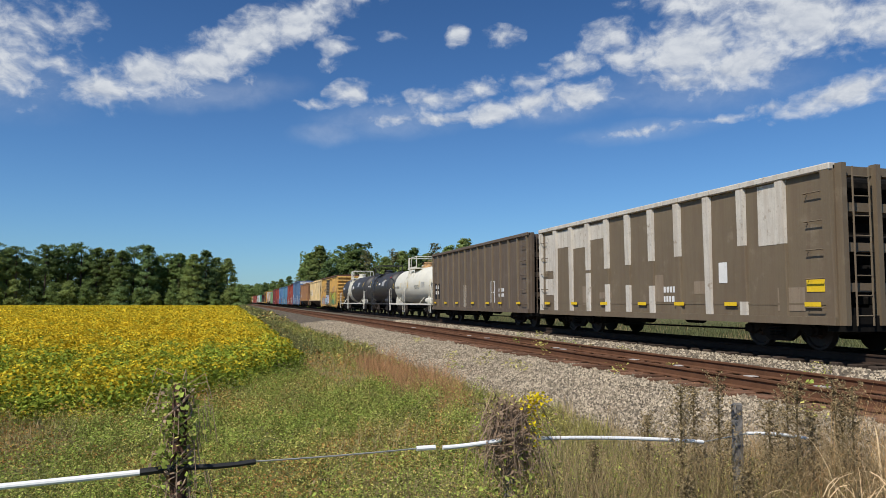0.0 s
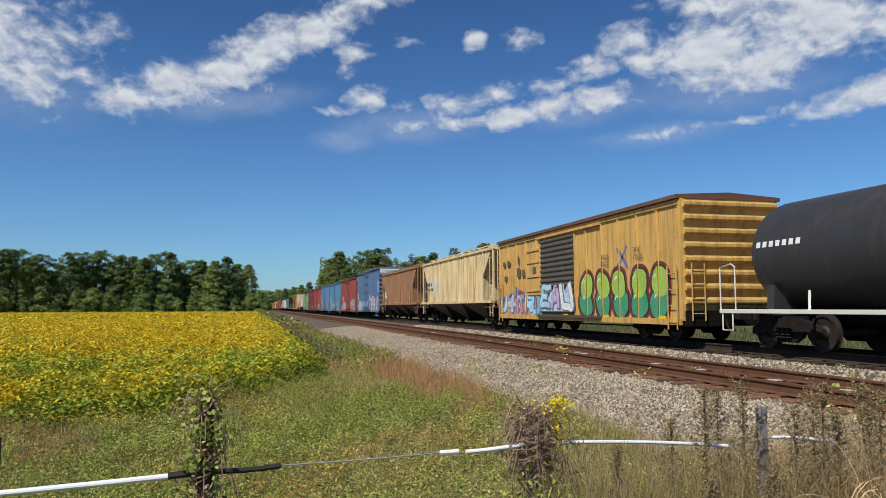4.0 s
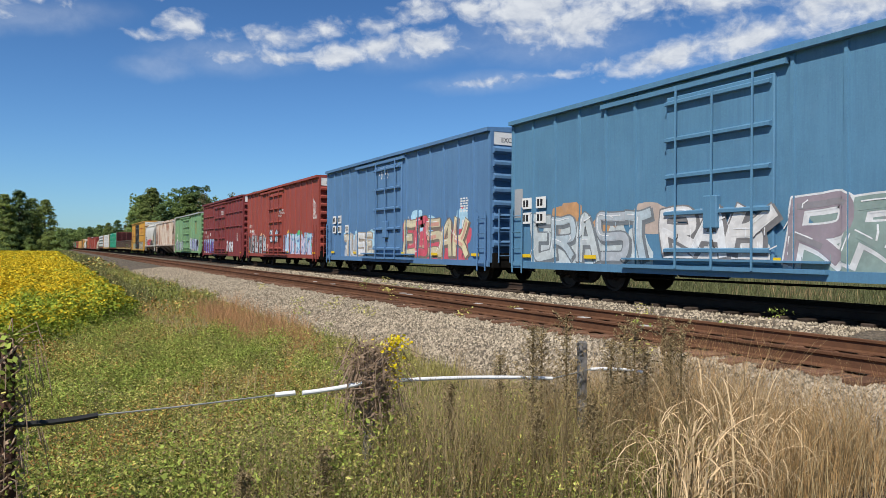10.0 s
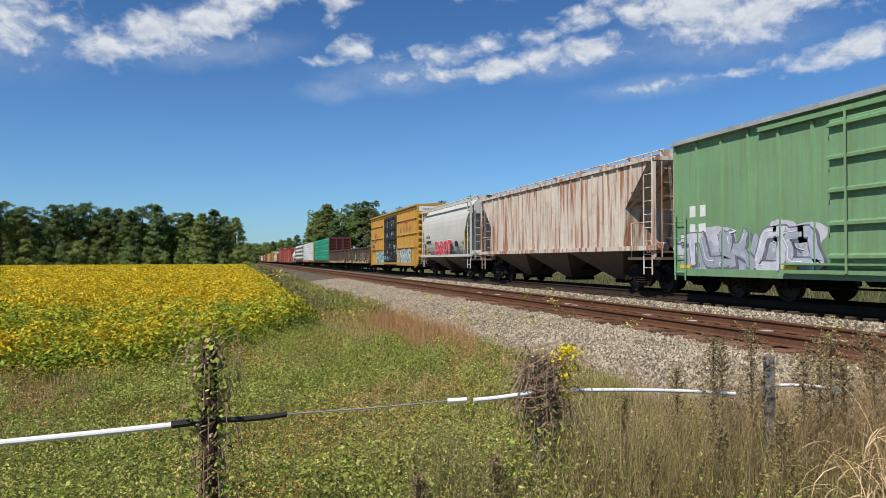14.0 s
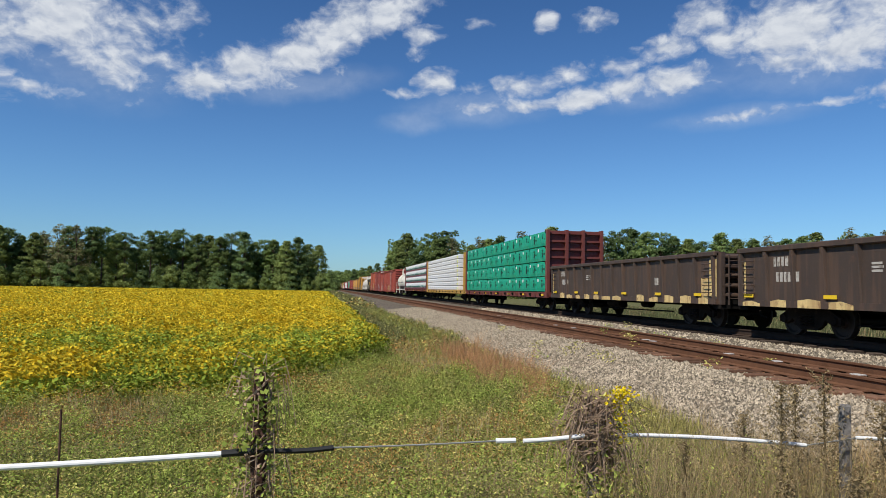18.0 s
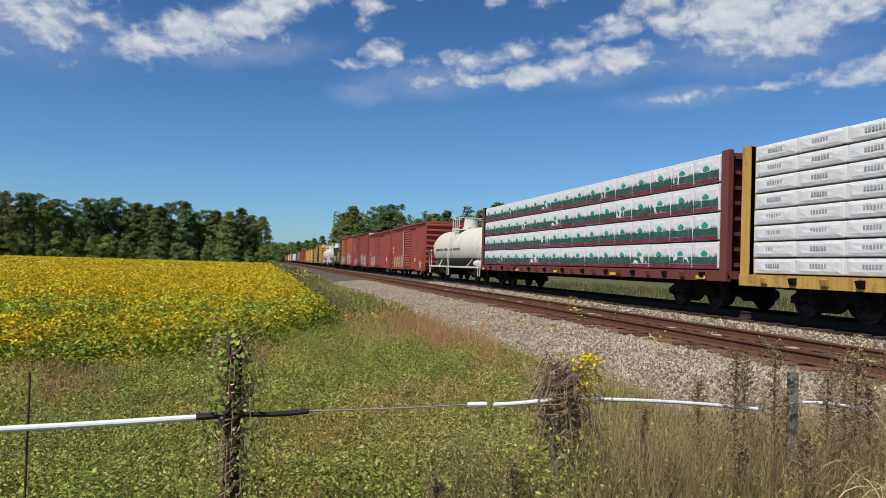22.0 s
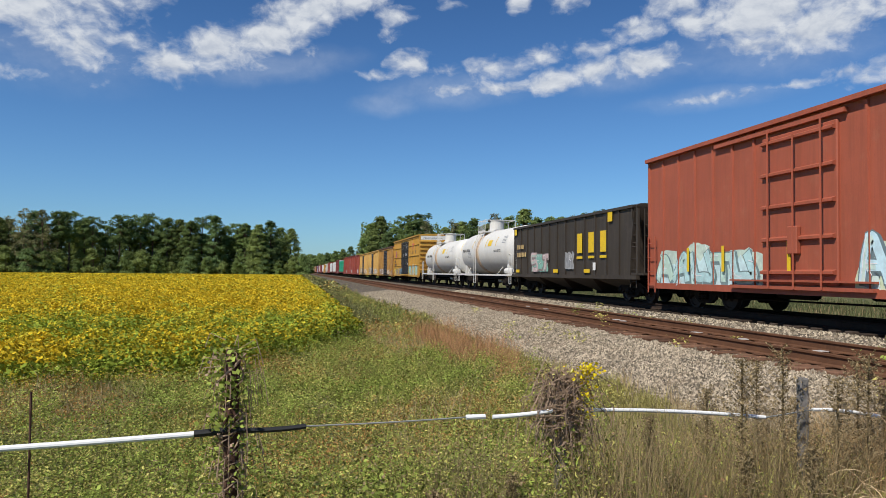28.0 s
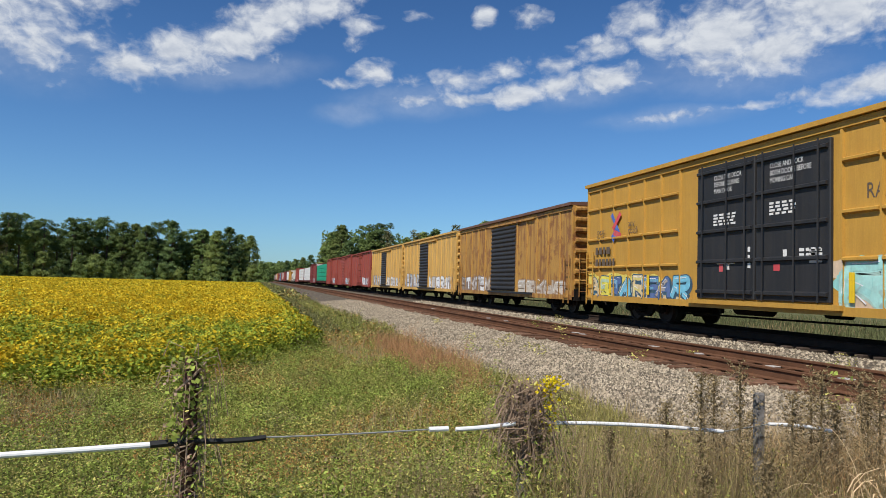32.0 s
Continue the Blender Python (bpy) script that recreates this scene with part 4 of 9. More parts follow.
def graffiti(car, x, ribs, y0, y1, z0, z1, fills, line, back=None, seed=0, letters=None, shine=(0.80, 0.80, 0.80), wash=True, label="sprayed graffiti lettering"):
    """Wild-style letter shapes: a cloud behind, outlined fat letters, inner cuts and shine lines."""
    r = random.Random(seed)
    rx = -(HALF + RIB) if ribs else x
    n = letters or max(3, int((y1 - y0) / ((z1 - z0) * 0.72)))
    H = (z1 - z0) / 2
    lay, used = {}, {}

    def put(poly, colour, level):
        zc = [(p[0], min(max(p[1], z0 - 0.02), z1 + 0.25)) for p in poly]
        decal(lay.setdefault((level, colour), Shape()), zc, x, ribs, rx, 0.003 + 0.005 * level + 0.00006 * used.get(level, 0))
        used[level] = used.get(level, 0) + 1

    if back:
        for i in range(n * 2):
            put(blob(r, r.uniform(y0, y1), r.uniform(z0 + H * 0.4, z1 - H * 0.15), (y1 - y0) / n * r.uniform(0.35, 0.7), H * r.uniform(0.35, 0.75), 16, 0.20, 0.9), r.choice(back), 0)
    def put_strip(quads, colour, level):
        sh = lay.setdefault((level, colour), Shape())
        drop = 0.003 + 0.005 * level + 0.00006 * used.get(level, 0)
        used[level] = used.get(level, 0) + 1
        for q in quads:
            q = [(a, min(max(b, z0 - 0.02), z1 + 0.25)) for a, b in q]
            sh.add([(x - drop, a, b) for a, b in q], [(0, 1, 2, 3)])
            lo, hi = min(a for a, _ in q), max(a for a, _ in q)
            for ra, rb in ribs:
                if ra < hi and rb > lo:
                    c = clip_strip(q, ra, rb)
                    if len(c) > 2:
                        sh.add([(rx - drop, a, b) for a, b in c], [tuple(range(len(c)))])

    if wash:
        m = n * 12
        ph = [r.uniform(0, 6.28) for _ in range(4)]
        top = [z0 + 2 * H * (0.66 + 0.13 * math.sin(i * 0.52 + ph[0]) + 0.09 * math.sin(i * 1.3 + ph[1]) + r.uniform(-0.05, 0.05)) * min(1.0, 0.35 + 6.0 * min(i, m - i) / m) for i in range(m + 1)]
        ys = [y0 + (y1 - y0) * i / m for i in range(m + 1)]
        put_strip([[(ys[i], z0), (ys[i + 1], z0), (ys[i + 1], top[i + 1]), (ys[i], top[i])] for i in range(m)], fills[-1], 0.5)
        for i in range(n * 4):
            put(blob(r, r.uniform(y0 + 0.2, y1 - 0.2), r.uniform(z0 + H * 0.2, z1 - H * 0.6), H * r.uniform(0.12, 0.5), H * r.uniform(0.08, 0.3), 12, 0.30, 0.9), tuple(0.45 * a + 0.55 * b for a, b in zip(fills[-1], r.choice(fills))), 0.8)
    W = (y1 - y0) / n
    dark = tuple(0.85 * p + 0.15 * q for p, q in zip(line, fills[0]))
    for i in range(n):
        cy = y0 + (i + 0.5) * W + r.uniform(-0.08, 0.08) * W
        hw, hh = W * r.uniform(0.46, 0.60), H * r.uniform(0.82, 1.0)
        zm = (z0 + z1) / 2 + r.uniform(-0.06, 0.06) * H
        th = min(W, 2 * H) * r.uniform(0.105, 0.150)
        tilt = r.uniform(-0.30, 0.30) * hw
        P = lambda u, v: (cy + u * hw * 0.74 + v * tilt + r.uniform(-0.12, 0.12) * hw, zm + v * (hh - th) * 0.92 + r.uniform(-0.08, 0.08) * hh)
        tl, tr, bl, br, ml, mr, tm, bm = P(1, 1), P(-1, 1), P(1, -1), P(-1, -1), P(1, 0), P(-1, 0.05), P(0, 1), P(0, -1)
        ways = r.choice(([[bl, ml, tl], [tl, tm, tr, mr, ml], [ml, P(-0.2, -0.4), br]], [[bl, ml, tl], [tl, P(0.1, -0.2), tr], [tr, mr, br]], [[tr, tm, tl, ml, mr, br, bm, bl]], [[tm, tl, ml, bl, bm, br, mr, tr, tm]], [[tl, ml, bl], [tr, P(-0.2, 0.1), ml], [ml, P(-0.4, -0.3), br]],
                         [[tr, tm, tl, ml, bl, bm, br], [ml, P(-0.3, 0.0)]], [[bl, P(0.5, 0.2), tm, P(-0.5, 0.2), br], [P(0.5, -0.25), P(-0.5, -0.2)]], [[tl, tm, tr], [tm, P(0, 0), bm]], [[tl, ml, bl, bm, br, mr, tr]]))
        fill = fills[i % len(fills)] if r.random() < 0.75 else r.choice(fills)
        other = r.choice(fills)
        runs = [smooth_line(w) for w in ways]
        for k, (width, colour, dy, dz) in enumerate(((th + 0.05, dark, -0.05, -0.05), (th + 0.035, dark, 0, 0), (th, fill, 0, 0))):
            for pts in runs:
                put_strip(ribbon([(a + dy, b + dz) for a, b in pts], width), colour, 1 + 0.7 * k)
        for pts in runs:
            q = len(pts) // 2
            put_strip(ribbon([(a, b - th * 0.30) for a, b in pts[:q + 1]], th * 0.45), tuple(0.5 * p + 0.5 * o for p, o in zip(fill, other)), 3.1)
            if r.random() < 0.75:
                put_strip(ribbon([(a + th * 0.35, b + th * 0.35) for a, b in pts[1:max(4, q)]], 0.012), shine, 3.8)
        for j in range(2):
            a = (cy + r.uniform(-0.5, 0.5) * W, z0 + r.uniform(0.05, 0.95) * 2 * H)
            b = (a[0] + r.uniform(-0.3, 0.3) * W, a[1] + r.uniform(-0.5, 0.5) * H)
            put(stroke(r, [a, ((a[0] + b[0]) / 2 + r.uniform(-0.06, 0.06), (a[1] + b[1]) / 2), b], r.uniform(0.008, 0.018)), line if j else shine, 4.4)
    for j in range(n * 3):
        a, b = r.uniform(y0, y1), r.uniform(z0 + 0.2 * H, z1 - 0.3 * H)
        put(stroke(r, [(a, b), (a + r.uniform(-0.01, 0.01), b - r.uniform(0.15, 0.5) * H)], r.uniform(0.005, 0.012)), r.choice(fills), 5)
    g = None
    for (level, colour), s in sorted(lay.items(), key=lambda q: q[0][0]):
        o = tagged(part("graffiti" if g is None else "paint_layer", s, spray(colour), g or car, label if g is None else ""), kind="stuff")
        g = g or o
    return g


def bars(shape, x, y, z, w, h, n, seed=0, lines=1, gap=0.45):
    """Unreadable writing: plain bars, y is the left end."""
    r = random.Random(seed)
    for j in range(lines):
        p = y
        for i in range(n):
            k = r.uniform(0.75, 1.2) * w
            shape.box(x - 0.003, x, p - k, p, z - j * h * 1.6, z - j * h * 1.6 + h)
            p -= k + gap * w
    return shape


def words(text, size, x, y, z, mat, parent, name="lettering", squeeze=1.0, label="", gap=1.0, bold=0.0):
    """Readable lettering on the near side, its top left at (y, z)."""
    cu = bpy.data.curves.new(name, "FONT")
    cu.body = text
    cu.size = size
    cu.offset = bold
    cu.space_line = gap
    cu.resolution_u = 3
    tmp = bpy.data.objects.new(name, cu)
    scene.collection.objects.link(tmp)
    me = bpy.data.meshes.new_from_object(tmp.evaluated_get(bpy.context.evaluated_depsgraph_get()))
    bpy.data.objects.remove(tmp)
    bpy.data.curves.remove(cu)
    me.transform(Matrix(((0, 0, 1, x), (-squeeze, 0, 0, y), (0, 1, 0, z - size * 0.75), (0, 0, 0, 1))))
    me.materials.clear()
    me.materials.append(mat)
    return part(name, me, mat, parent, label)


def end_words(text, size, x, y, z, mat, parent):
    """Lettering on an end wall that faces -y."""
    o = words(text, size, 0, 0, 0, mat, parent)
    o.data.transform(Matrix(((0, -1, 0, x), (0, 0, 0, y), (0, 0, 1, z), (0, 0, 0, 1))))
    return o


def corrugated(x0, x1, z0, z1, n, y, out, depth=0.09):
    """An end wall with n horizontal ridges; out: +1 or -1 along y."""
    s = Shape()
    y += out * 0.012
    pts = [(y, z0)]
    step = (z1 - z0) / n
    for i in range(n):
        a = z0 + i * step
        pts += [(y, a + step * 0.34), (y + out * depth * 0.8, a + step * 0.42), (y + out * depth, a + step * 0.52), (y + out * depth, a + step * 0.72), (y + out * depth * 0.8, a + step * 0.82), (y, a + step * 0.92)]
    pts += [(y, z1), (y - out * 0.06, z1), (y - out * 0.06, z0)]
    return s.prism_x(pts, x0, x1)


def new_car(name, label, category, R, L, group="freight cars of the train"):
    car = thing(name, label, category, group)
    hl = (L - R) / 2
    return car, hl


def done(car, R, L, sets):
    car.location = (XC, (R + L) / 2, ZR)
    CARS.append((car, R, L, sets))
    return car


def side_marks(car, hl, z, n=6, seed=0, mat=None):
    r = random.Random(seed)
    for i in range(n):
        y = -hl + 0.8 + i * (2 * hl - 1.6) / max(1, n - 1) + r.uniform(-0.3, 0.3)
        part("reflector", Shape().box(-HALF - RIB - 0.012, -HALF - RIB - 0.004, y - 0.22, y + 0.22, z, z + 0.09), mat or YELLOW, car)


def boxcar(label, R, L, h, bot, mat, style="plug", posts=17, door=(-1.6, 1.6), door_mat=None, ends="open", top_white=True, roof_mat=None, ledges=(), gear=2.5, post_w=0.09, detail=True):
    """A boxcar: shell, roof, side posts, doors, corrugated ends, ladders and running gear. door: from and to, in metres from the middle."""
    car, hl = new_car("boxcar", label, "boxcar", R, L)
    part("body", Shape().box(-HALF, HALF, -hl, hl, bot, h - 0.10), mat, car)
    roof_mat = roof_mat or mat
    part("roof", Shape().prism_y([(-1.70, h - 0.14), (1.70, h - 0.14), (1.70, h - 0.03), (0, h + 0.07), (-1.70, h - 0.03)], -hl - 0.04, hl + 0.04), roof_mat, car)
    ribs = []
    step = 2 * hl / posts
    for i in range(posts + 1):
        y = -hl + i * step
        w = post_w / 2
        y = min(max(y, -hl + w), hl - w)
        if not (door[0] - 0.05 < y < door[1] + 0.05):
            ribs.append((y - w, y + w))
    pm = Shape()
    pm.add([(0, -post_w / 2, bot), (-RIB, -post_w / 2 + 0.015, bot), (-RIB, post_w / 2 - 0.015, bot), (0, post_w / 2, bot), (0, -post_w / 2, h - 0.14), (-RIB, -post_w / 2 + 0.015, h - 0.2), (-RIB, post_w / 2 - 0.015, h - 0.2), (0, post_w / 2, h - 0.14)],
           [(0, 1, 5, 4), (1, 2, 6, 5), (2, 3, 7, 6), (4, 5, 6, 7), (3, 2, 1, 0)])
    pme = pm.mesh("side_post", mat)
    for a, b in ribs:
        for sx in (-1, 1):
            o = part("side_post", pme, mat, car)
            o.matrix_basis = pose(sx * HALF, (a + b) / 2, 0, 0, 0, 0 if sx < 0 else 180)
    for z in ledges:
        for (a0, b0), (a1, b1) in zip(ribs[:-1], ribs[1:]):
            if a1 - b0 < 2.0:
                part("ledge", Shape().prism_y([(-HALF, z - 0.05), (-HALF - 0.085, z - 0.02), (-HALF - 0.085, z + 0.03), (-HALF, z + 0.06)][::-1], b0, a1), mat, car)
    for sx in (-1, 1):
        part("side_sill", Shape().box(sx * (HALF + 0.03) - 0.03, sx * (HALF + 0.03) + 0.03, -hl, hl, bot - 0.12, bot + 0.06), mat, car)
        part("top_chord", Shape().box(sx * (HALF + 0.03) - 0.03, sx * (HALF + 0.03) + 0.03, -hl, hl, h - 0.30, h - 0.16), mat, car) if style != "plug" else None
    for sy in (-1, 1):
        zt = h - 0.55 if top_white else h - 0.14
        part("end_wall", corrugated(-HALF + 0.05, HALF - 0.05, bot + 0.3, zt, 8, sy * hl, sy, 0.15), mat, car)
        if top_white:
            e = part("end_panel", Shape().box(-HALF, HALF, min(sy * hl, sy * (hl + 0.03)), max(sy * hl, sy * (hl + 0.03)), zt + 0.02, h - 0.12), WHITE_MARK, car, "white-painted top of the end wall")
            if detail and sy < 0:
                end_words("EXCESS HEIGHT CAR", 0.20, -1.2, -hl - 0.034, h - 0.30, BLACK_MARK, e)
        part("end_post", Shape().box(-HALF - 0.03, -HALF + 0.08, min(sy * hl, sy * (hl + 0.05)), max(sy * hl, sy * (hl + 0.05)), bot, h - 0.14), mat, car)
        ladder(car, -HALF - 0.10, sy * (hl - 0.35), bot - 0.25, bot + 1.55, 0.46, mat)
        end_ladder(car, sy * (hl + 0.18), -1.15, bot, bot + 1.6, mat)
        part("end_sill", Shape().box(-1.5, 1.5, min(sy * (hl - 0.3), sy * (hl + 0.12)), max(sy * (hl - 0.3), sy * (hl + 0.12)), bot - 0.15, bot + 0.28), BLACK, car)
    a, b = door
    dm = door_mat or mat
    z0, z1 = bot + 0.12, h - 0.42
    X = -HALF
    if style == "plug":
        d = part("door", Shape().soft_box(X - 0.07, X + 0.02, a + 0.06, b - 0.06, z0, z1, 0.02), dm, car)
        n = 5
        for i in range(n):
            z = z0 + (z1 - z0) * (0.08 + 0.88 * i / (n - 1))
            part("door_stiffener", Shape().prism_y([(X - 0.07, z - 0.06), (X - 0.165, z - 0.04), (X - 0.165, z + 0.02), (X - 0.07, z + 0.06)][::-1], a + 0.10, b - 0.10), dm, d)
        for f in (0.16, 0.50, 0.84):
            y = a + (b - a) * f
            part("lock_rod", Shape().rod((X - 0.185, y, z0 - 0.1), (X - 0.185, y, z1 + (0.15 if f != 0.5 else -0.1)), 0.025, 6), dm, d)
        part("lock_box", Shape().soft_box(X - 0.2, X - 0.07, (a + b) / 2 - 0.14, (a + b) / 2 + 0.2, z0 + 0.7, z0 + 1.35, 0.02), dm, d)
        part("door_track", Shape().box(X - 0.16, X - 0.02, a - 1.0, b + 1.2, z0 - 0.12, z0 - 0.04), dm, car)
        part("door_track", Shape().box(X - 0.16, X - 0.02, a - 1.0, b + 1.2, z0 + 0.06, z0 + 0.10), dm, car)
        part("door_rail", Shape().box(X - 0.12, X - 0.02, a - 0.2, b + 2.0, z1 + 0.1, z1 + 0.2), dm, car)
    elif style == "slide":
        d = part("door", corrug_door(a, b, z0, z1, X), dm, car)
        part("door_frame", Shape().box(X - 0.05, X, a - 0.1, a, z0 - 0.05, z1 + 0.08), mat, car)
        part("door_frame", Shape().box(X - 0.05, X, b, b + 0.1, z0 - 0.05, z1 + 0.08), mat, car)
        part("door_track", Shape().box(X - 0.14, X, a - 2.2, b + 0.3, z0 - 0.12, z0 - 0.03), dm, car)
        part("door_rail", Shape().box(X - 0.12, X, a - 2.2, b + 0.3, z1 + 0.06, z1 + 0.15), mat, car)
    elif style == "double":
        m = (a + b) / 2
        for p, q in ((a, m), (m, b)):
            d = part("door", Shape().soft_box(X - 0.08, X + 0.02, p + 0.03, q - 0.03, z0, z1, 0.02), dm, car)
            for i in range(5):
                z = z0 + (z1 - z0) * (0.05 + 0.9 * i / 4)
                part("door_stiffener", Shape().prism_y([(X - 0.08, z - 0.05), (X - 0.150, z - 0.03), (X - 0.150, z + 0.03), (X - 0.08, z + 0.06)][::-1], p + 0.08, q - 0.08), dm, d)
            for f in (0.12, 0.42, 0.85):
                y = p + (q - p) * f
                part("lock_rod", Shape().rod((X - 0.165, y, z0), (X - 0.165, y, z1), 0.022, 6), dm, d)
        part("door_track", Shape().box(X - 0.15, X - 0.02, a - 0.3, b + 0.3, z0 - 0.14, z0 - 0.03), mat, car)
    sets = running_gear(car, hl, gear)
    if detail:
        brake_gear(car)
    done(car, R, L, sets)
    return car, hl, ribs, -HALF


def corrug_door(a, b, z0, z1, X):
    pts = [(X + 0.01, z0)]
    n = 15
    st = (z1 - z0) / n
    for i in range(n):
        z = z0 + i * st
        pts += [(X - 0.05, z + 0.1 * st), (X - 0.09, z + 0.4 * st), (X - 0.09, z + 0.65 * st), (X - 0.05, z + 0.95 * st)]
    pts.append((X + 0.01, z1))
    return Shape().prism_y(pts[::-1], a, b)


def hopper_shell(levels, open_top=False):
    """A hopper body from levels (z, half width, half length)."""
    s = Shape()
    for z, w, l in levels:
        s.v += [(-w, -l, z), (w, -l, z), (w, l, z), (-w, l, z)]
    for j in range(len(levels) - 1):
        for i in range(4):
            s.f.append((j * 4 + i, j * 4 + (i + 1) % 4, j * 4 + 4 + (i + 1) % 4, j * 4 + 4 + i))
    s.f.append((3, 2, 1, 0))
    o = (len(levels) - 1) * 4
    s.f.append((o, o + 1, o + 2, o + 3))
    return s


def bay(y0, y1, ztop, mat, car, zbot=0.30):
    """A discharge hopper: a pyramid standing on its tip, with an outlet gate."""
    m = (y0 + y1) / 2
    b = part("bay", hopper_shell([(zbot, 0.45, 0.22), (ztop, HALF - 0.03, (y1 - y0) / 2)]), mat, car)
    b.location = (0, m, 0)
    g = part("outlet_gate", Shape().soft_box(-0.5, 0.5, -0.3, 0.3, zbot - 0.1, zbot + 0.02, 0.02), BLACK, b)
    return b


def hopper(label, R, L, h, side_bot, mat, bays=3, posts=12, covered=True, dark=None, round_side=False, walkway=True, low_mat=None, cut=1.5):
    """A covered or open hopper car with sloping ends, side posts, bays below and end platforms."""
    car, hl = new_car("covered_hopper" if covered else "open_hopper", label, "hopper car", R, L)
    tl = hl - 0.55
    ml = hl - 0.55 - cut
    zm = side_bot + (h - side_bot) * 0.45
    if round_side:
        lv = []
        for i in range(13):
            f = i / 12
            z = side_bot + (h - side_bot) * f
            w = 1.6 * (1 - abs(2 * f - 0.95) ** 3.2 * 0.30)
            l = tl - cut * (1 - f) ** 1.4 if f < 0.75 else tl - 0.1
            lv.append((z, w, l))
        b = part("body", hopper_shell(lv), mat, car, smooth=False)
    else:
        lv = [(side_bot, HALF, ml), (zm, HALF, ml + 0.1), (h - 0.12, HALF, tl), (h, HALF - 0.25, tl)]
        b = part("body", hopper_shell(lv), mat, car)
    ribs = []
    if posts:
        for i in range(posts + 1):
            y = -tl + 0.12 + i * (2 * tl - 0.24) / posts
            f = min(1.0, max(0.0, (abs(y) - ml) / (tl - ml)))
            zb = side_bot if abs(y) <= ml else zm + (h - 0.12 - zm) * f
            if h - zb < 0.4:
                continue
            w = 0.04
            ribs.append((y - w, y + w))
            for sx in (-1, 1):
                part("side_post", Shape().box(min(sx * HALF, sx * (HALF + RIB)), max(sx * HALF, sx * (HALF + RIB)), y - w, y + w, zb, h - 0.10), mat, car)
    for sx in (-1, 1):
        part("side_sill", Shape().box(min(sx * 1.48, sx * 1.62), max(sx * 1.48, sx * 1.62), -hl + (0.3 if round_side else ml * 0 + 0.3), hl - 0.3, side_bot - 0.12, side_bot + 0.02), low_mat or mat, car)
        part("top_chord", Shape().box(min(sx * 1.5, sx * 1.63), max(sx * 1.5, sx * 1.63), -tl, tl, h - 0.16, h - 0.06), mat, car)
    lm = dark or low_mat or mat
    w = 2 * (ml - 0.15) / bays
    for i in range(bays):
        bay(-ml + 0.15 + i * w, -ml + 0.15 + (i + 1) * w, side_bot - 0.08, lm, car)
    for sy in (-1, 1):
        ya, yb = sorted((sy * (hl - 1.9), sy * hl))
        part("end_platform", Shape().box(-1.5, 1.5, ya, yb, 0.98, 1.06), lm, car)
        for sx in (-0.8, 0.8):
            part("slope_brace", Shape().rod((sx, sy * (hl - 0.35), 1.05), (sx, sy * (tl - 0.1), h - 0.3), 0.05, 6), lm, car)
        part("corner_post", Shape().box(-1.53, -1.45, min(sy * (hl - 0.45), sy * (hl - 0.35)), max(sy * (hl - 0.45), sy * (hl - 0.35)), 1.0, h - 0.2), mat, car)
        ladder(car, -1.5, sy * (hl - 0.72), 0.55, h + (0.05 if covered else -0.1), 0.46, mat if covered else lm)
        end_ladder(car, sy * (hl - 0.28), -1.1, 1.0, h - 0.2, mat if covered else lm)
        part("handrail", Shape().pipe([(-1.48, sy * (hl - 1.7), 1.05), (-1.48, sy * (hl - 1.7), 2.1), (-1.48, sy * (hl - 0.5), 2.1)], 0.018), mat, car)
        part("air_tank", Shape().lathe([(-0.35, 0.05), (-0.3, 0.17), (0.3, 0.17), (0.35, 0.05)], "x", 14, (-0.9, sy * (hl - 1.2), 1.35)), mat, car)
        part("brake_wheel", Shape().lathe([(hl - 0.25, 0.24), (hl - 0.22, 0.28), (hl - 0.19, 0.24)], "y", 16, (0.3, 0 if sy > 0 else -2 * hl + 0.44, 1.9)), lm, car)
    if covered and walkway:
        part("running_board", Shape().box(-0.55, 0.55, -tl, tl, h + 0.22, h + 0.25), GALV, car)
        for i in range(9):
            y = -tl + 0.2 + i * (2 * tl - 0.4) / 8
            part("board_bracket", Shape().box(-1.05, 1.05, y - 0.03, y + 0.03, h - 0.02, h + 0.22), mat, car)
        part("roof_rail", Shape().pipe([(-1.05, -tl, h + 0.20), (-1.05, tl, h + 0.20)], 0.025, 5), mat, car)
    if not covered:
        part("load", Shape().prism_x([(-tl + 0.1, h - 0.3), (tl - 0.1, h - 0.3), (tl - 1, h - 0.12), (-tl + 1, h - 0.12)], -1.4, 1.4), BLACK, car)
    sets = running_gear(car, hl, 1.75, 1.0)
    done(car, R, L, sets)
    return car, hl, ribs, -HALF


def post_skin(y, z0, z1, lo, hi, w, proud):
    """A skin of paint over a stretch of a tapering side post."""
    s, rings = Shape(), []
    for z in (z0, z1):
        d = proud * (0.45 + 0.55 * (z - lo) / (hi - lo)) + 0.004
        rings += [(-HALF - 0.003, y - w / 2 - 0.004, z), (-HALF - d, y - w / 2 + 0.017, z), (-HALF - d, y + w / 2 - 0.017, z), (-HALF - 0.003, y + w / 2 + 0.004, z)]
    return s.add(rings, [(0, 1, 5, 4), (1, 2, 6, 5), (2, 3, 7, 6)])


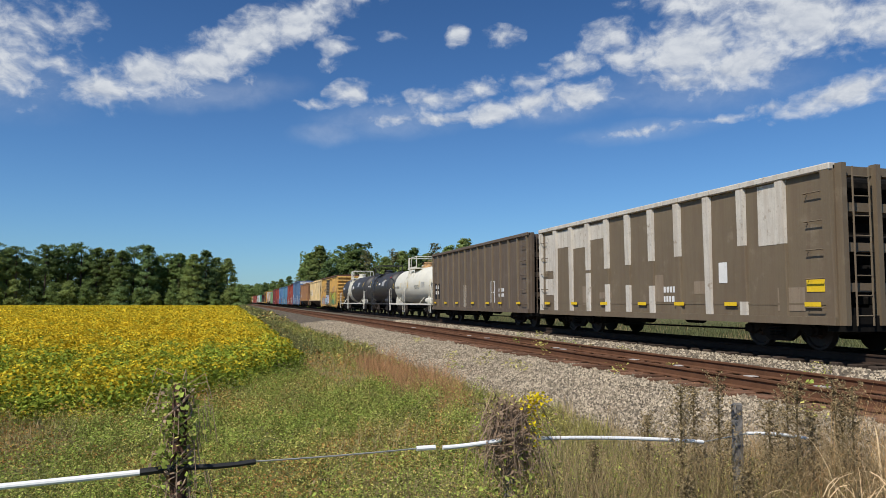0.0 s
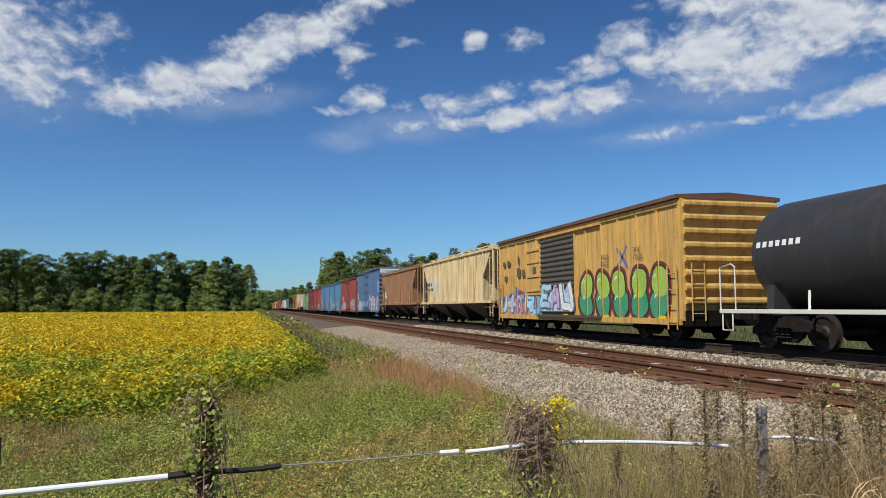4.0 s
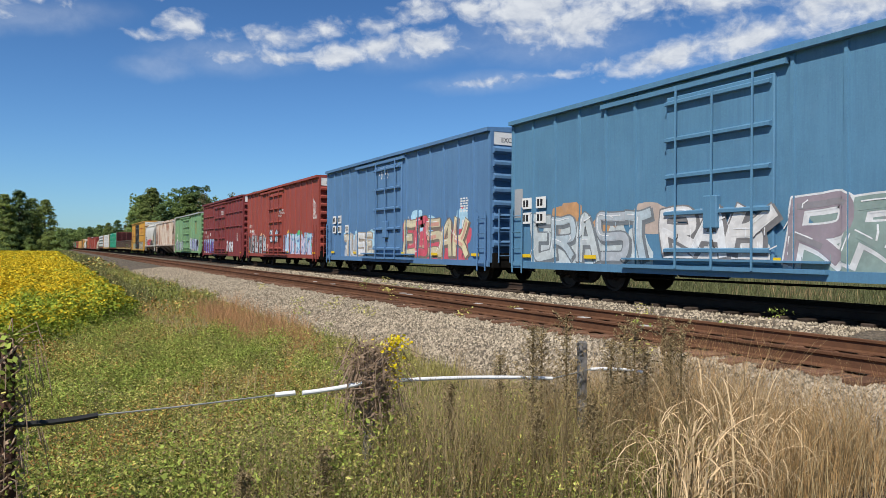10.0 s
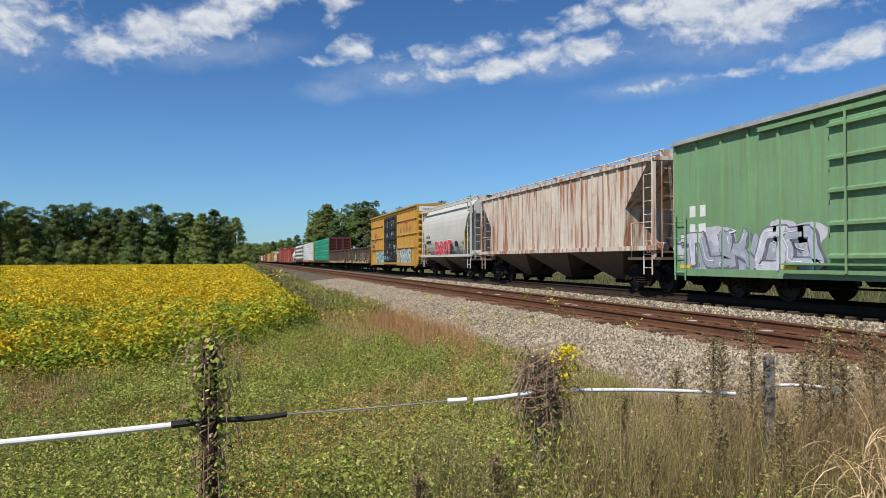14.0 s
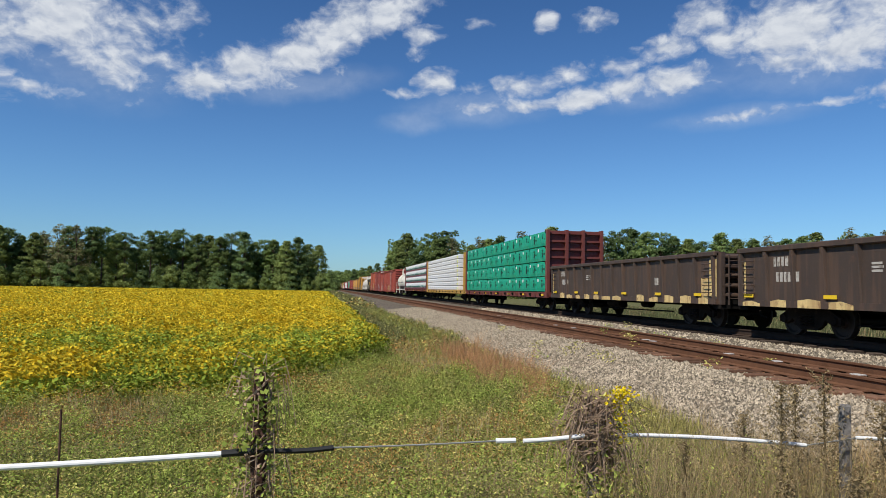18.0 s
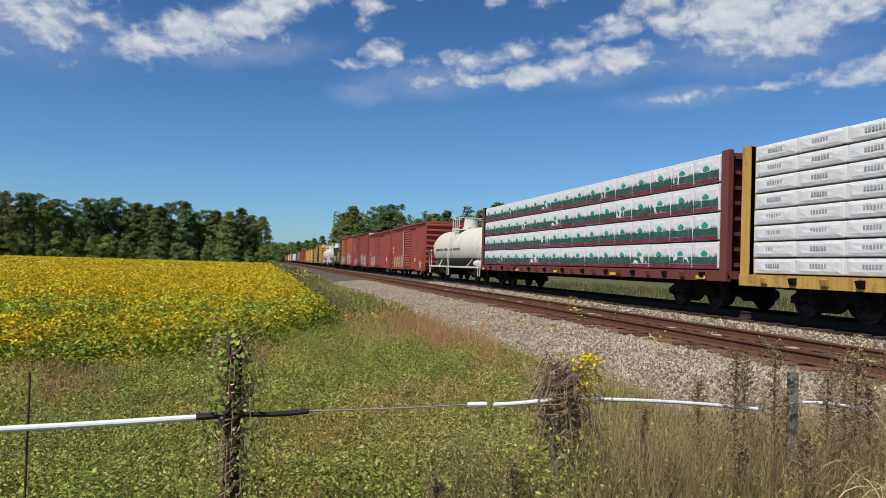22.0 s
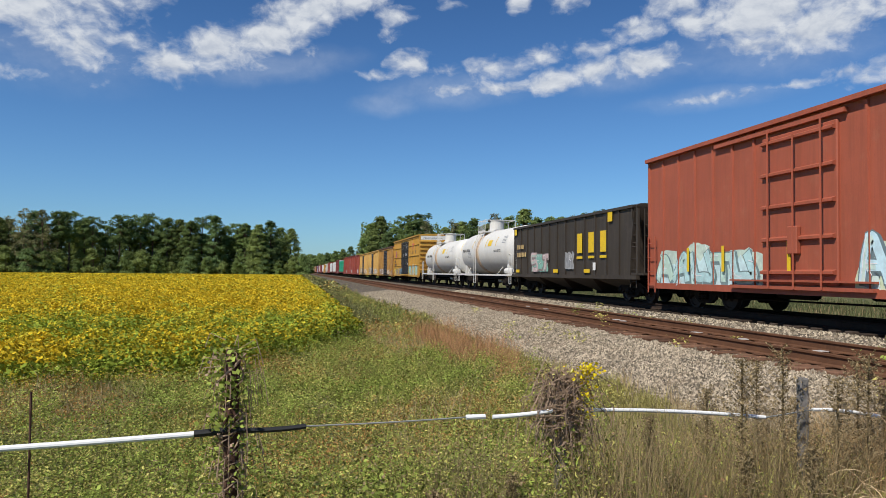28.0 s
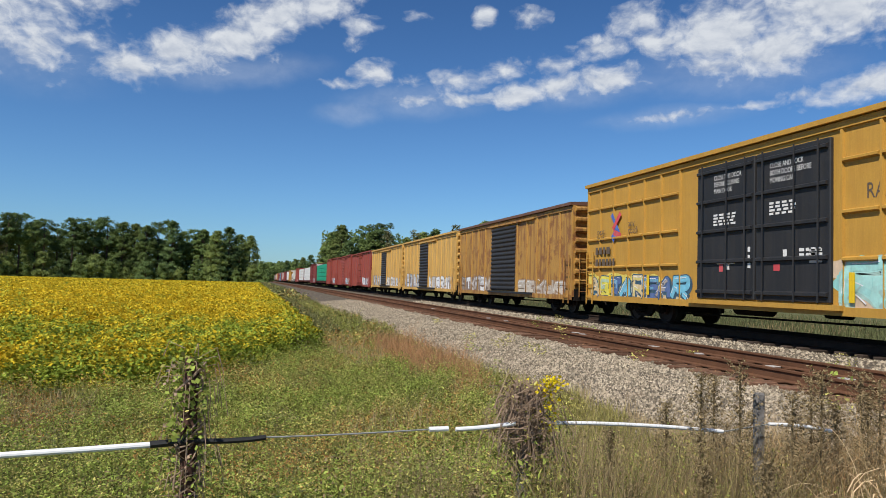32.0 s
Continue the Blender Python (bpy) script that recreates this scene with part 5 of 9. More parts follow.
def gondola(label, R, L, h, bot, mat, posts=13, post_mat=None, name="gondola", post_w=0.13, proud=0.10, paint_mat=None, painted=(), chord_mat=None, end_in=0.0):
    """An open-topped car with thick side walls, outside posts and a top chord."""
    car, hl = new_car(name, label, "gondola car", R, L)
    for sx in (-1, 1):
        part("side_wall", Shape().box(min(sx * (HALF - 0.07), sx * HALF), max(sx * (HALF - 0.07), sx * HALF), -hl, hl, bot, h - 0.05), mat, car)
        part("top_chord", Shape().soft_box(min(sx * (HALF - 0.09), sx * (HALF + 0.10)), max(sx * (HALF - 0.09), sx * (HALF + 0.10)), -hl, hl, h - 0.14, h, 0.02), chord_mat or mat, car)
        part("side_sill", Shape().box(min(sx * HALF, sx * (HALF + 0.06)), max(sx * HALF, sx * (HALF + 0.06)), -hl, hl, bot, bot + 0.16), mat, car)
    part("floor", Shape().box(-HALF + 0.075, HALF - 0.075, -hl, hl, bot + 0.05, bot + 0.35), BLACK, car)
    ribs = []
    for i in range(posts + 1):
        y = -hl + 0.14 + i * (2 * hl - 0.28) / posts
        ribs.append((y - post_w / 2, y + post_w / 2))
        for sx in (-1, 1):
            a, b = sorted((sx * HALF, sx * (HALF + proud)))
            s = Shape()
            s.add([(sx * HALF, y - post_w / 2, bot + 0.1), (sx * (HALF + proud * 0.45), y - post_w / 2 + 0.02, bot + 0.1), (sx * (HALF + proud * 0.45), y + post_w / 2 - 0.02, bot + 0.1), (sx * HALF, y + post_w / 2, bot + 0.1),
                   (sx * HALF, y - post_w / 2, h - 0.14), (sx * (HALF + proud), y - post_w / 2 + 0.02, h - 0.14), (sx * (HALF + proud), y + post_w / 2 - 0.02, h - 0.14), (sx * HALF, y + post_w / 2, h - 0.14)],
                  [(0, 1, 5, 4), (1, 2, 6, 5), (2, 3, 7, 6), (4, 5, 6, 7), (3, 2, 1, 0)])
            p = part("side_post", s, post_mat or mat, car)
            if sx < 0 and i < len(painted):
                for z0, z1 in painted[i]:
                    part("paint_patch", post_skin(y, z0, z1, bot + 0.1, h - 0.14, post_w, proud), paint_mat, p, "peeling white paint on the post")
    for sy in (-1, 1):
        # a recessed end wall is black, its shade put into the colour
        part("end_wall", corrugated(-HALF + 0.05, HALF - 0.05, bot + 0.1, h - 0.05, 5, sy * (hl - end_in), sy, 0.16), BLACK if end_in else mat, car)
        if end_in:
            for z in (bot + 0.75, bot + 1.55, bot + 2.35, h - 0.16):
                part("end_beam", Shape().box(-HALF + 0.08, HALF - 0.08, min(sy * (hl - 0.10), sy * (hl + 0.06)), max(sy * (hl - 0.10), sy * (hl + 0.06)), z - 0.09, z + 0.09), mat, car)
        for x in (-1.45, -0.6, 0.6, 1.45):
            part("end_post", Shape().box(x - 0.06, x + 0.06, min(sy * hl, sy * (hl + 0.17)), max(sy * hl, sy * (hl + 0.17)), bot, h - 0.02), mat, car)
        for i in range(5):
            z = bot + 0.35 + i * (h - bot - 0.6) / 4.5
            s = Shape().pipe([(-HALF - 0.02, sy * (hl - 0.25), z), (-HALF - 0.10, sy * (hl - 0.25), z), (-HALF - 0.10, sy * (hl - 0.70), z), (-HALF - 0.02, sy * (hl - 0.70), z)], 0.014, 5)
            part("grab_iron", s, mat, car)
        end_ladder(car, sy * (hl + 0.22), -1.1, bot, h - 0.1, mat)
        part("end_sill", Shape().box(-1.5, 1.5, min(sy * (hl - 0.3), sy * (hl + 0.12)), max(sy * (hl - 0.3), sy * (hl + 0.12)), bot - 0.12, bot + 0.2), BLACK, car)
    sets = running_gear(car, hl, 2.2)
    brake_gear(car)
    done(car, R, L, sets)
    return car, hl, ribs, -HALF


def tank_car(label, R, L, top, bottom, mat, low_mat=None, trim=None, dome_at=0.0, rail_h=0.62, bands=(), reach=0.65, belly=0.62, ph=0.85, dome_mat=None, mh=0.66, mr=0.48, my=0.0, ly=-0.02):
    """A tank car: shell with rounded ends, saddles, side rails, ladder, dome platform and railings."""
    car, hl = new_car("tank_car", label, "tank car", R, L)
    rad = (top - bottom) / 2
    zc = (top + bottom) / 2
    tl = hl - reach
    prof = [(-tl, 0.02)]
    for i in range(1, 9):
        a = i / 8 * math.pi / 2
        prof.append((-tl + 0.62 * (1 - math.cos(a)), rad * math.sin(a)))
    prof += [(tl - p, r) for p, r in [(q[0] + tl, q[1]) for q in prof[::-1]]]
    part("tank", Shape().lathe(prof, "y", 40, (0, 0, zc)), mat, car, smooth=True)
    for y in bands:
        part("band", Shape().lathe([(y[0], rad + 0.001), (y[0], rad + 0.008), (y[1], rad + 0.008), (y[1], rad + 0.001)], "y", 40, (0, 0, zc)), y[2], car, smooth=False)
    if low_mat:
        n, s, rings = 14, Shape(), []
        for y, r in [p for p in prof if p[1] > rad * 0.5]:
            low = math.asin(min(0.98, belly / (r + 0.006)))
            s.v += [(math.cos(-math.pi + low + (math.pi - 2 * low) * i / n) * (r + 0.006), y * 1.0015, zc + math.sin(-math.pi + low + (math.pi - 2 * low) * i / n) * (r + 0.006)) for i in range(n + 1)]
            rings.append(y)
        s.f = [(j * (n + 1) + i, j * (n + 1) + i + 1, (j + 1) * (n + 1) + i + 1, (j + 1) * (n + 1) + i) for j in range(len(rings) - 1) for i in range(n)]
        part("belly", s, low_mat, car, "dark lower half of the tank", smooth=True)
    trim = trim or mat
    for sx in (-1, 1):
        part("side_rail", Shape().soft_box(sx * 1.42 - 0.03, sx * 1.42 + 0.03, -hl, hl, 0.84, 0.94, 0.01), trim, car)
    for sy in (-1, 1):
        ys = sy * (tl - 0.95)
        part("saddle", Shape().prism_y([(-1.2, 0.8), (1.2, 0.8), (1.15, zc - 0.75), (0.7, bottom + 0.06), (-0.7, bottom + 0.06), (-1.15, zc - 0.75)], ys - 0.12, ys + 0.12), low_mat or mat, car)
        a, b = sorted((sy * hl, sy * (hl - 1.7)))
        part("end_platform", Shape().box(-1.42, 1.42, a, b, 0.86, 0.93), trim, car)
        part("handrail", Shape().pipe([(-1.4, sy * hl, 0.9), (-1.4, sy * hl, 2.0), (-1.4, sy * (hl - 0.45), 2.08), (-1.4, sy * (hl - 0.6), 2.0), (-1.4, sy * (hl - 0.6), 0.92)], 0.018), trim, car)
        part("step", Shape().pipe([(-1.42, sy * (hl - 0.1), 0.9), (-1.42, sy * (hl - 0.1), 0.42), (-1.42, sy * (hl - 0.5), 0.42), (-1.42, sy * (hl - 0.5), 0.9)], 0.022), trim, car)
        part("strut", Shape().rod((-1.40, sy * (hl - 3.1), 0.9), (-1.12, sy * (hl - 2.8), 1.35), 0.03, 6), trim, car)
    part("brake_box", Shape().lathe([(-0.8, 0.05), (-0.75, 0.19), (0.4, 0.19), (0.45, 0.05)], "y", 14, (-1.1, -hl + 1.6, 1.12)), trim, car)
    # dome, platform and railing
    y = dome_at
    part("manway", Shape().lathe([(top - 0.15, mr + 0.08), (top + 0.10, mr + 0.08), (top + 0.12, mr), (top + mh, mr), (top + mh + 0.02, mr + 0.04), (top + mh + 0.06, mr + 0.04), (top + mh + 0.09, mr - 0.06), (top + mh + 0.11, 0.05)], "z", 26, (0, y + my, 0)), dome_mat or trim, car)
    part("manway_latch", Shape().soft_box(-mr - 0.12, -mr + 0.02, y + my - 0.14, y + my + 0.10, top + mh - 0.04, top + mh + 0.08, 0.02), IRON, car)
    part("valve", Shape().lathe([(top - 0.1, 0.08), (top + 0.12, 0.08), (top + 0.14, 0.14), (top + 0.22, 0.14), (top + 0.24, 0.03)], "z", 12, (0.1, y + 1.2, 0)), trim, car)
    part("platform", Shape().box(-1.05, 1.05, y - ph, y + ph, top - 0.12, top - 0.05), trim, car)
    part("toe_board", Shape().box(-1.07, -1.05, y - ph, y + ph, top - 0.12, top + 0.03), trim, car)
    for sx in (-1, 1):
        for dy in (-0.8, 0.8):
            part("platform_strut", Shape().rod((sx * 1.02, y + dy, top - 0.1), (sx * rad * 0.93, y + dy, zc + rad * 0.42), 0.025, 5), trim, car)
    for i, (x0, y0, x1, y1) in enumerate(((-1.02, ly + 0.28, -1.02, ph - 0.03), (-1.02, 0.03 - ph, -1.02, ly - 0.24), (1.02, 0.03 - ph, 1.02, ph - 0.03), (-1.02, 0.03 - ph, 1.02, 0.03 - ph), (-1.02, ph - 0.03, 1.02, ph - 0.03))):
        zt = top - 0.07 + rail_h
        part("railing", Shape().pipe([(x0, y + y0, top - 0.1), (x0, y + y0, zt - 0.08), (x0 * 0.99, y + y0 + 0.06 * (y1 > y0), zt), (x1 * 0.99, y + y1 - 0.06 * (y1 > y0), zt), (x1, y + y1, zt - 0.08), (x1, y + y1, top - 0.1)], 0.026), trim, car)
    s = Shape()
    yl = y + ly
    pts = [(-1.05, top - 0.08)] + [(-(rad + 0.10) * math.cos(a), zc + (rad + 0.10) * math.sin(a)) for a in [radians(d) for d in (42, 25, 8, -6)]] + [(-1.5, zc - 0.35), (-1.5, 0.35)]
    for dy in (-0.21, 0.21):
        s.pipe([(px, yl + dy, pz) for px, pz in pts], 0.022)
    for i in range(11):
        f = i / 10 * (len(pts) - 1)
        j = min(int(f), len(pts) - 2)
        px, pz = (pts[j][k] + (pts[j + 1][k] - pts[j][k]) * (f - j) for k in (0, 1))
        s.rod((px, yl - 0.21, pz), (px, yl + 0.21, pz), 0.014, 5)
    part("ladder", s, trim, car)
    part("outlet", Shape().lathe([(0.42, 0.10), (0.5, 0.22), (bottom + 0.05, 0.26)], "z", 14, (0, 0.2, 0)), low_mat or mat, car)
    sets = running_gear(car, hl, 1.9, 0.8, sill=True)
    done(car, R, L, sets)
    return car, hl, rad, zc


def tank_strip(car, rad, zc, y, a0, a1, w, mat, name="marking"):
    """A thin painted strip or panel on the near flank of a tank, between two angles above the middle."""
    s = Shape()
    n = 6
    for i in range(n + 1):
        a = radians(a0 + (a1 - a0) * i / n)
        for dy in (-w / 2, w / 2):
            s.v.append((-(rad + 0.007) * math.cos(a), y + dy, zc + (rad + 0.007) * math.sin(a)))
    s.f = [(2 * i, 2 * i + 1, 2 * i + 3, 2 * i + 2) for i in range(n)]
    return part(name, s, mat, car)


def tank_words(car, rad, zc, text, size, y, ang, mat, squeeze=1.0):
    o = words(text, size, 0, y, 0.0, mat, car, squeeze=squeeze)
    me = o.data
    for v in me.vertices:
        a = radians(ang) + v.co.z / rad
        v.co.x, v.co.z = -(rad + 0.008) * math.cos(a), zc + (rad + 0.008) * math.sin(a)
    return o


def pack_mesh(w, hh, d, mat, seed, sag=0.005):
    """A wrapped bundle: soft box with a slightly uneven skin."""
    r = random.Random(seed)
    ny, nz = 9, 5
    s = Shape()
    s.soft_box(-d / 2 + 0.012, d / 2, -w / 2 + 0.008, w / 2 - 0.008, 0.02, hh - 0.02, 0.03)
    o = len(s.v)
    for i in range(ny + 1):
        for j in range(nz + 1):
            edge = i in (0, ny) or j in (0, nz)
            s.v.append((-d / 2 + (0.02 if edge else r.uniform(-sag, sag)), -w / 2 + 0.01 + (w - 0.02) * i / ny, 0.03 + (hh - 0.06) * j / nz))
    for i in range(ny):
        for j in range(nz):
            a = o + i * (nz + 1) + j
            s.f.append((a, a + 1, a + nz + 2, a + nz + 1))
    return s.mesh("lumber_pack", mat)


def centerbeam(label, R, L, deck_top, load_top, mat, pack_mat, layers, cols, end_mat=None, front_gap=0.0):
    """A centre-beam flat car with bulkheads, loaded with wrapped lumber."""
    car, hl = new_car("centerbeam_flatcar", label, "flat car", R, L)
    em = end_mat or mat
    part("deck", Shape().box(-1.5, 1.5, -hl, hl, deck_top - 0.22, deck_top), mat, car)
    for sx in (-1, 1):
        part("side_sill", Shape().prism_y([(sx * 1.5, deck_top), (sx * 1.56, deck_top), (sx * 1.56, deck_top - 0.28), (sx * 1.4, deck_top - 0.28)] if sx < 0 else [(1.5, deck_top), (1.4, deck_top - 0.28), (1.56, deck_top - 0.28), (1.56, deck_top)], -hl, hl), mat, car)
    for i in range(22):
        y = -hl + 1.0 + i * (2 * hl - 2.0) / 21
        part("stake_pocket", Shape().prism_y([(-1.56, deck_top - 0.05), (-1.66, deck_top - 0.07), (-1.62, deck_top - 0.2), (-1.56, deck_top - 0.22)], y - 0.09, y + 0.09), mat if i % 2 else BLACK, car)
    part("centre_beam", Shape().box(-0.12, 0.12, -hl + 0.4, hl - 0.4, deck_top, deck_top + 0.25).box(-0.14, 0.14, -hl + 0.4, hl - 0.4, load_top - 0.15, load_top), mat, car)
    for sy in (-1, 1):
        a, b = sorted((sy * hl, sy * (hl - 0.32)))
        bk = part("bulkhead", Shape().box(-1.5, 1.5, min(sy * (hl - 0.32), sy * (hl - 0.26)), max(sy * (hl - 0.32), sy * (hl - 0.26)), deck_top, load_top), em, car)
        for x in (-1.46, -0.45, 0.45, 1.46):
            part("bulkhead_post", Shape().box(x - 0.07, x + 0.07, a, b, deck_top, load_top + 0.03), em, bk)
        for i in range(8):
            z = deck_top + 0.15 + i * (load_top - deck_top - 0.3) / 7
            part("bulkhead_beam", Shape().box(-1.45, 1.45, min(sy * (hl - 0.26), sy * (hl - 0.1)), max(sy * (hl - 0.26), sy * (hl - 0.1)), z - 0.04, z + 0.06), em, bk)
        ladder(car, -1.52, sy * (hl - 0.16), deck_top, load_top - 0.2, 0.24, em)
    span = 2 * hl - 0.9
    hh = (load_top - 0.03 - deck_top) / layers
    w = (span - front_gap) / cols
    pm = [pack_mesh(w, hh, 1.32, pack_mat, s) for s in range(4)]
    r = random.Random(int(R))
    for side in (-1, 1):
        for j in range(layers):
            for i in range(cols):
                o = part("lumber_pack", pm[(i * 3 + j) % 4], pack_mat, car)
                o.matrix_basis = pose(side * 0.84 + (r.uniform(-0.012, 0.012)), -span / 2 + front_gap + (i + 0.5) * w, deck_top + 0.015 + j * hh, 0, 0, 0 if side < 0 else 180)
    sets = running_gear(car, hl, 2.4, 0.9)
    done(car, R, L, sets)
    return car, hl, w, hh, span

# ---- the cars, front to rear ----
def col(name, c, **kw):
    return paint(name, c, **kw)


W_, K_, LB, TQ = (0.80, 0.80, 0.80), (0.03, 0.03, 0.035), (0.42, 0.66, 0.80), (0.10, 0.45, 0.55)
MINT, GREY, PINK, PURP, GOLD, CREAM, ORNG, GRN, RED_ = (0.52, 0.66, 0.58), (0.46, 0.49, 0.52), (0.62, 0.36, 0.36), (0.13, 0.08, 0.34), (0.70, 0.52, 0.05), (0.74, 0.66, 0.42), (0.75, 0.28, 0.06), (0.10, 0.38, 0.14), (0.62, 0.06, 0.06)
BROWN_G = col("brown_grey_paint", (0.170, 0.130, 0.083), stain=0.5, stain_col=(0.25, 0.20, 0.14), streak=0.35, streak_col=(0.13, 0.085, 0.055))
CHALK = col("peeling_white_paint", (0.60, 0.555, 0.48), stain=0.8, stain_col=(0.24, 0.18, 0.12), streak=0.30, streak_col=(0.32, 0.24, 0.17), thresh=0.56, stain_scale=2.0)
BROWN_D = col("dark_brown_paint", (0.120, 0.088, 0.062), stain=0.35, stain_col=(0.22, 0.18, 0.14), streak=0.4, streak_col=(0.17, 0.13, 0.10))
TANK_W = col("white_tank_paint", (0.68, 0.655, 0.560), stain=0.35, stain_col=(0.60, 0.55, 0.46), streak=0.12, streak_col=(0.5, 0.42, 0.32), stain_scale=0.5)
TANK_W2 = col("clean_white_tank_paint", (0.66, 0.645, 0.605), stain=0.35, stain_col=(0.66, 0.60, 0.52), streak=0.18, streak_col=(0.55, 0.48, 0.4), stain_scale=0.5)
TANK_K = col("black_tank_paint", (0.035, 0.035, 0.036), stain=0.4, stain_col=(0.06, 0.055, 0.05), streak=0.2, streak_col=(0.09, 0.07, 0.06), rough=0.5)
SOOT = col("sooty_grey_paint", (0.10, 0.098, 0.095), stain=0.5, stain_col=(0.17, 0.16, 0.14), streak=0.3)
BUFF = col("faded_yellow_paint", (0.640, 0.385, 0.105), stain=0.55, stain_col=(0.33, 0.17, 0.06), streak=0.45, streak_col=(0.22, 0.11, 0.045))
CREAM_H = col("cream_hopper_paint", (0.80, 0.62, 0.33), stain=0.45, stain_col=(0.42, 0.28, 0.13), streak=0.55, streak_col=(0.20, 0.12, 0.07))
BROWN_H = col("brown_hopper_paint", (0.37, 0.195, 0.095), stain=0.5, stain_col=(0.30, 0.13, 0.065), streak=0.6, streak_col=(0.19, 0.085, 0.045))
BLUE_RUST = col("blue_paint_with_rust", (0.085, 0.170, 0.300), stain=0.85, stain_col=(0.40, 0.11, 0.06), streak=0.35, streak_col=(0.13, 0.11, 0.15), thresh=0.545, stain_scale=0.5)
BOX_RED = col("boxcar_red", (0.300, 0.064, 0.047), stain=0.25, streak=0.15, streak_col=(0.16, 0.04, 0.03))
BOX_BLUE = col("boxcar_blue", (0.098, 0.228, 0.350), stain=0.25, stain_col=(0.14, 0.27, 0.40), streak=0.20, streak_col=(0.07, 0.15, 0.26))
BOX_BLUE2 = col("boxcar_slate_blue", (0.100, 0.208, 0.365), stain=0.2, stain_col=(0.12, 0.22, 0.36), streak=0.2, streak_col=(0.06, 0.13, 0.25))
MAROON = col("boxcar_maroon", (0.209, 0.041, 0.041), stain=0.25, stain_col=(0.20, 0.055, 0.05), streak=0.2, streak_col=(0.10, 0.024, 0.024))
GREEN_B = col("boxcar_green", (0.182, 0.332, 0.169), stain=0.35, stain_col=(0.19, 0.27, 0.16), streak=0.3, streak_col=(0.16, 0.17, 0.08))
RUSTY_W = col("rust_streaked_white", (0.64, 0.57, 0.48), stain=0.40, stain_col=(0.36, 0.15, 0.06), streak=0.95, streak_col=(0.30, 0.105, 0.04), thresh=0.54)
GREY_H = col("pale_grey_hopper_paint", (0.56, 0.55, 0.50), stain=0.25, stain_col=(0.46, 0.43, 0.37), streak=0.15, streak_col=(0.4, 0.36, 0.3))
GOLDEN = col("golden_yellow_paint", (0.510, 0.282, 0.050), stain=0.25, stain_col=(0.40, 0.20, 0.04), streak=0.2, streak_col=(0.34, 0.16, 0.03))
DOOR_K = col("black_door_paint", (0.022, 0.023, 0.026), stain=0.3, stain_col=(0.05, 0.045, 0.04), streak=0.15, streak_col=(0.07, 0.06, 0.05))
GON = col("rusty_gondola_paint", (0.060, 0.043, 0.034), stain=0.6, stain_col=(0.12, 0.064, 0.038), streak=0.45, streak_col=(0.12, 0.070, 0.045))
GON_Y = col("dusty_yellow_sill", (0.66, 0.49, 0.21), stain=0.85, stain_col=(0.20, 0.10, 0.05), streak=0.5, streak_col=(0.25, 0.13, 0.06), stain_scale=2.2, thresh=0.52)
CB_RED = col("centerbeam_red", (0.165, 0.042, 0.036), stain=0.35, streak=0.25)
CB_YEL = col("centerbeam_yellow", (0.56, 0.33, 0.075), stain=0.75, stain_col=(0.16, 0.09, 0.045), streak=0.4, streak_col=(0.12, 0.07, 0.04), stain_scale=1.6)
WRAP_G = surface("green_lumber_wrap", (0.008, 0.335, 0.195), 0.45, 0, 0.2, 5, 0.3, (0.008, 0.22, 0.14), bump=0.25, stain_scale=2.2)
WRAP_W = surface("white_lumber_wrap", (0.70, 0.70, 0.69), 0.5, 0, 0.08, 5, 0.3, (0.58, 0.59, 0.60), bump=0.3, stain_scale=2.2)
BRICK_R = col("brick_red_paint", (0.319, 0.065, 0.045), stain=0.35, stain_col=(0.20, 0.045, 0.03), streak=0.3, streak_col=(0.16, 0.04, 0.03))
ORANGE_R = col("orange_red_paint", (0.375, 0.096, 0.052), stain=0.3, stain_col=(0.40, 0.16, 0.09), streak=0.3, streak_col=(0.22, 0.07, 0.04))
COAL = col("coal_black_paint", (0.046, 0.036, 0.027), stain=0.45, stain_col=(0.075, 0.06, 0.05), streak=0.3, streak_col=(0.09, 0.07, 0.055))
RUST_Y = col("rusty_yellow_paint", (0.46, 0.25, 0.06), stain=0.85, stain_col=(0.20, 0.075, 0.03), streak=0.7, streak_col=(0.19, 0.075, 0.03), thresh=0.48)
BAY_DARK = col("dark_brown_bay", (0.055, 0.038, 0.028), stain=0.5, stain_col=(0.12, 0.075, 0.05), streak=0.4, streak_col=(0.10, 0.06, 0.04))
CHALK_MARK = surface("chalky_stencil", (0.44, 0.41, 0.36), 0.8, 0, 0.25, 18, 0.7, (0.10, 0.075, 0.06), bump=0, stain_scale=3, thresh=0.50)
PALE_G = col("pale_grey_patch", (0.60, 0.61, 0.62), stain=0.3, stain_col=(0.5, 0.45, 0.38))
ROOF_R = col("rusty_roof_paint", (0.150, 0.072, 0.046), stain=0.5, stain_col=(0.28, 0.20, 0.15))


def marks(car, x, rows, mat=None):
    """Rows of plain bars: y of the left end, z, width of one, height, count, lines."""
    s = Shape()
    for i, (y, z, w, h, n, lines) in enumerate(rows):
        bars(s, x, y, z, w, h, n, i + int(abs(y) * 10), lines)
    return tagged(part("stencil", s, mat or WHITE_MARK, car, "small stencilled data"), kind="stuff")


def panel(car, x, y0, y1, z0, z1, mat, name="painted_panel", label=""):
    return part(name, Shape().box(x - 0.004, x, y0, y1, z0, z1), mat, car, label)


XR = -HALF - RIB - 0.006
PX = -HALF - 0.004

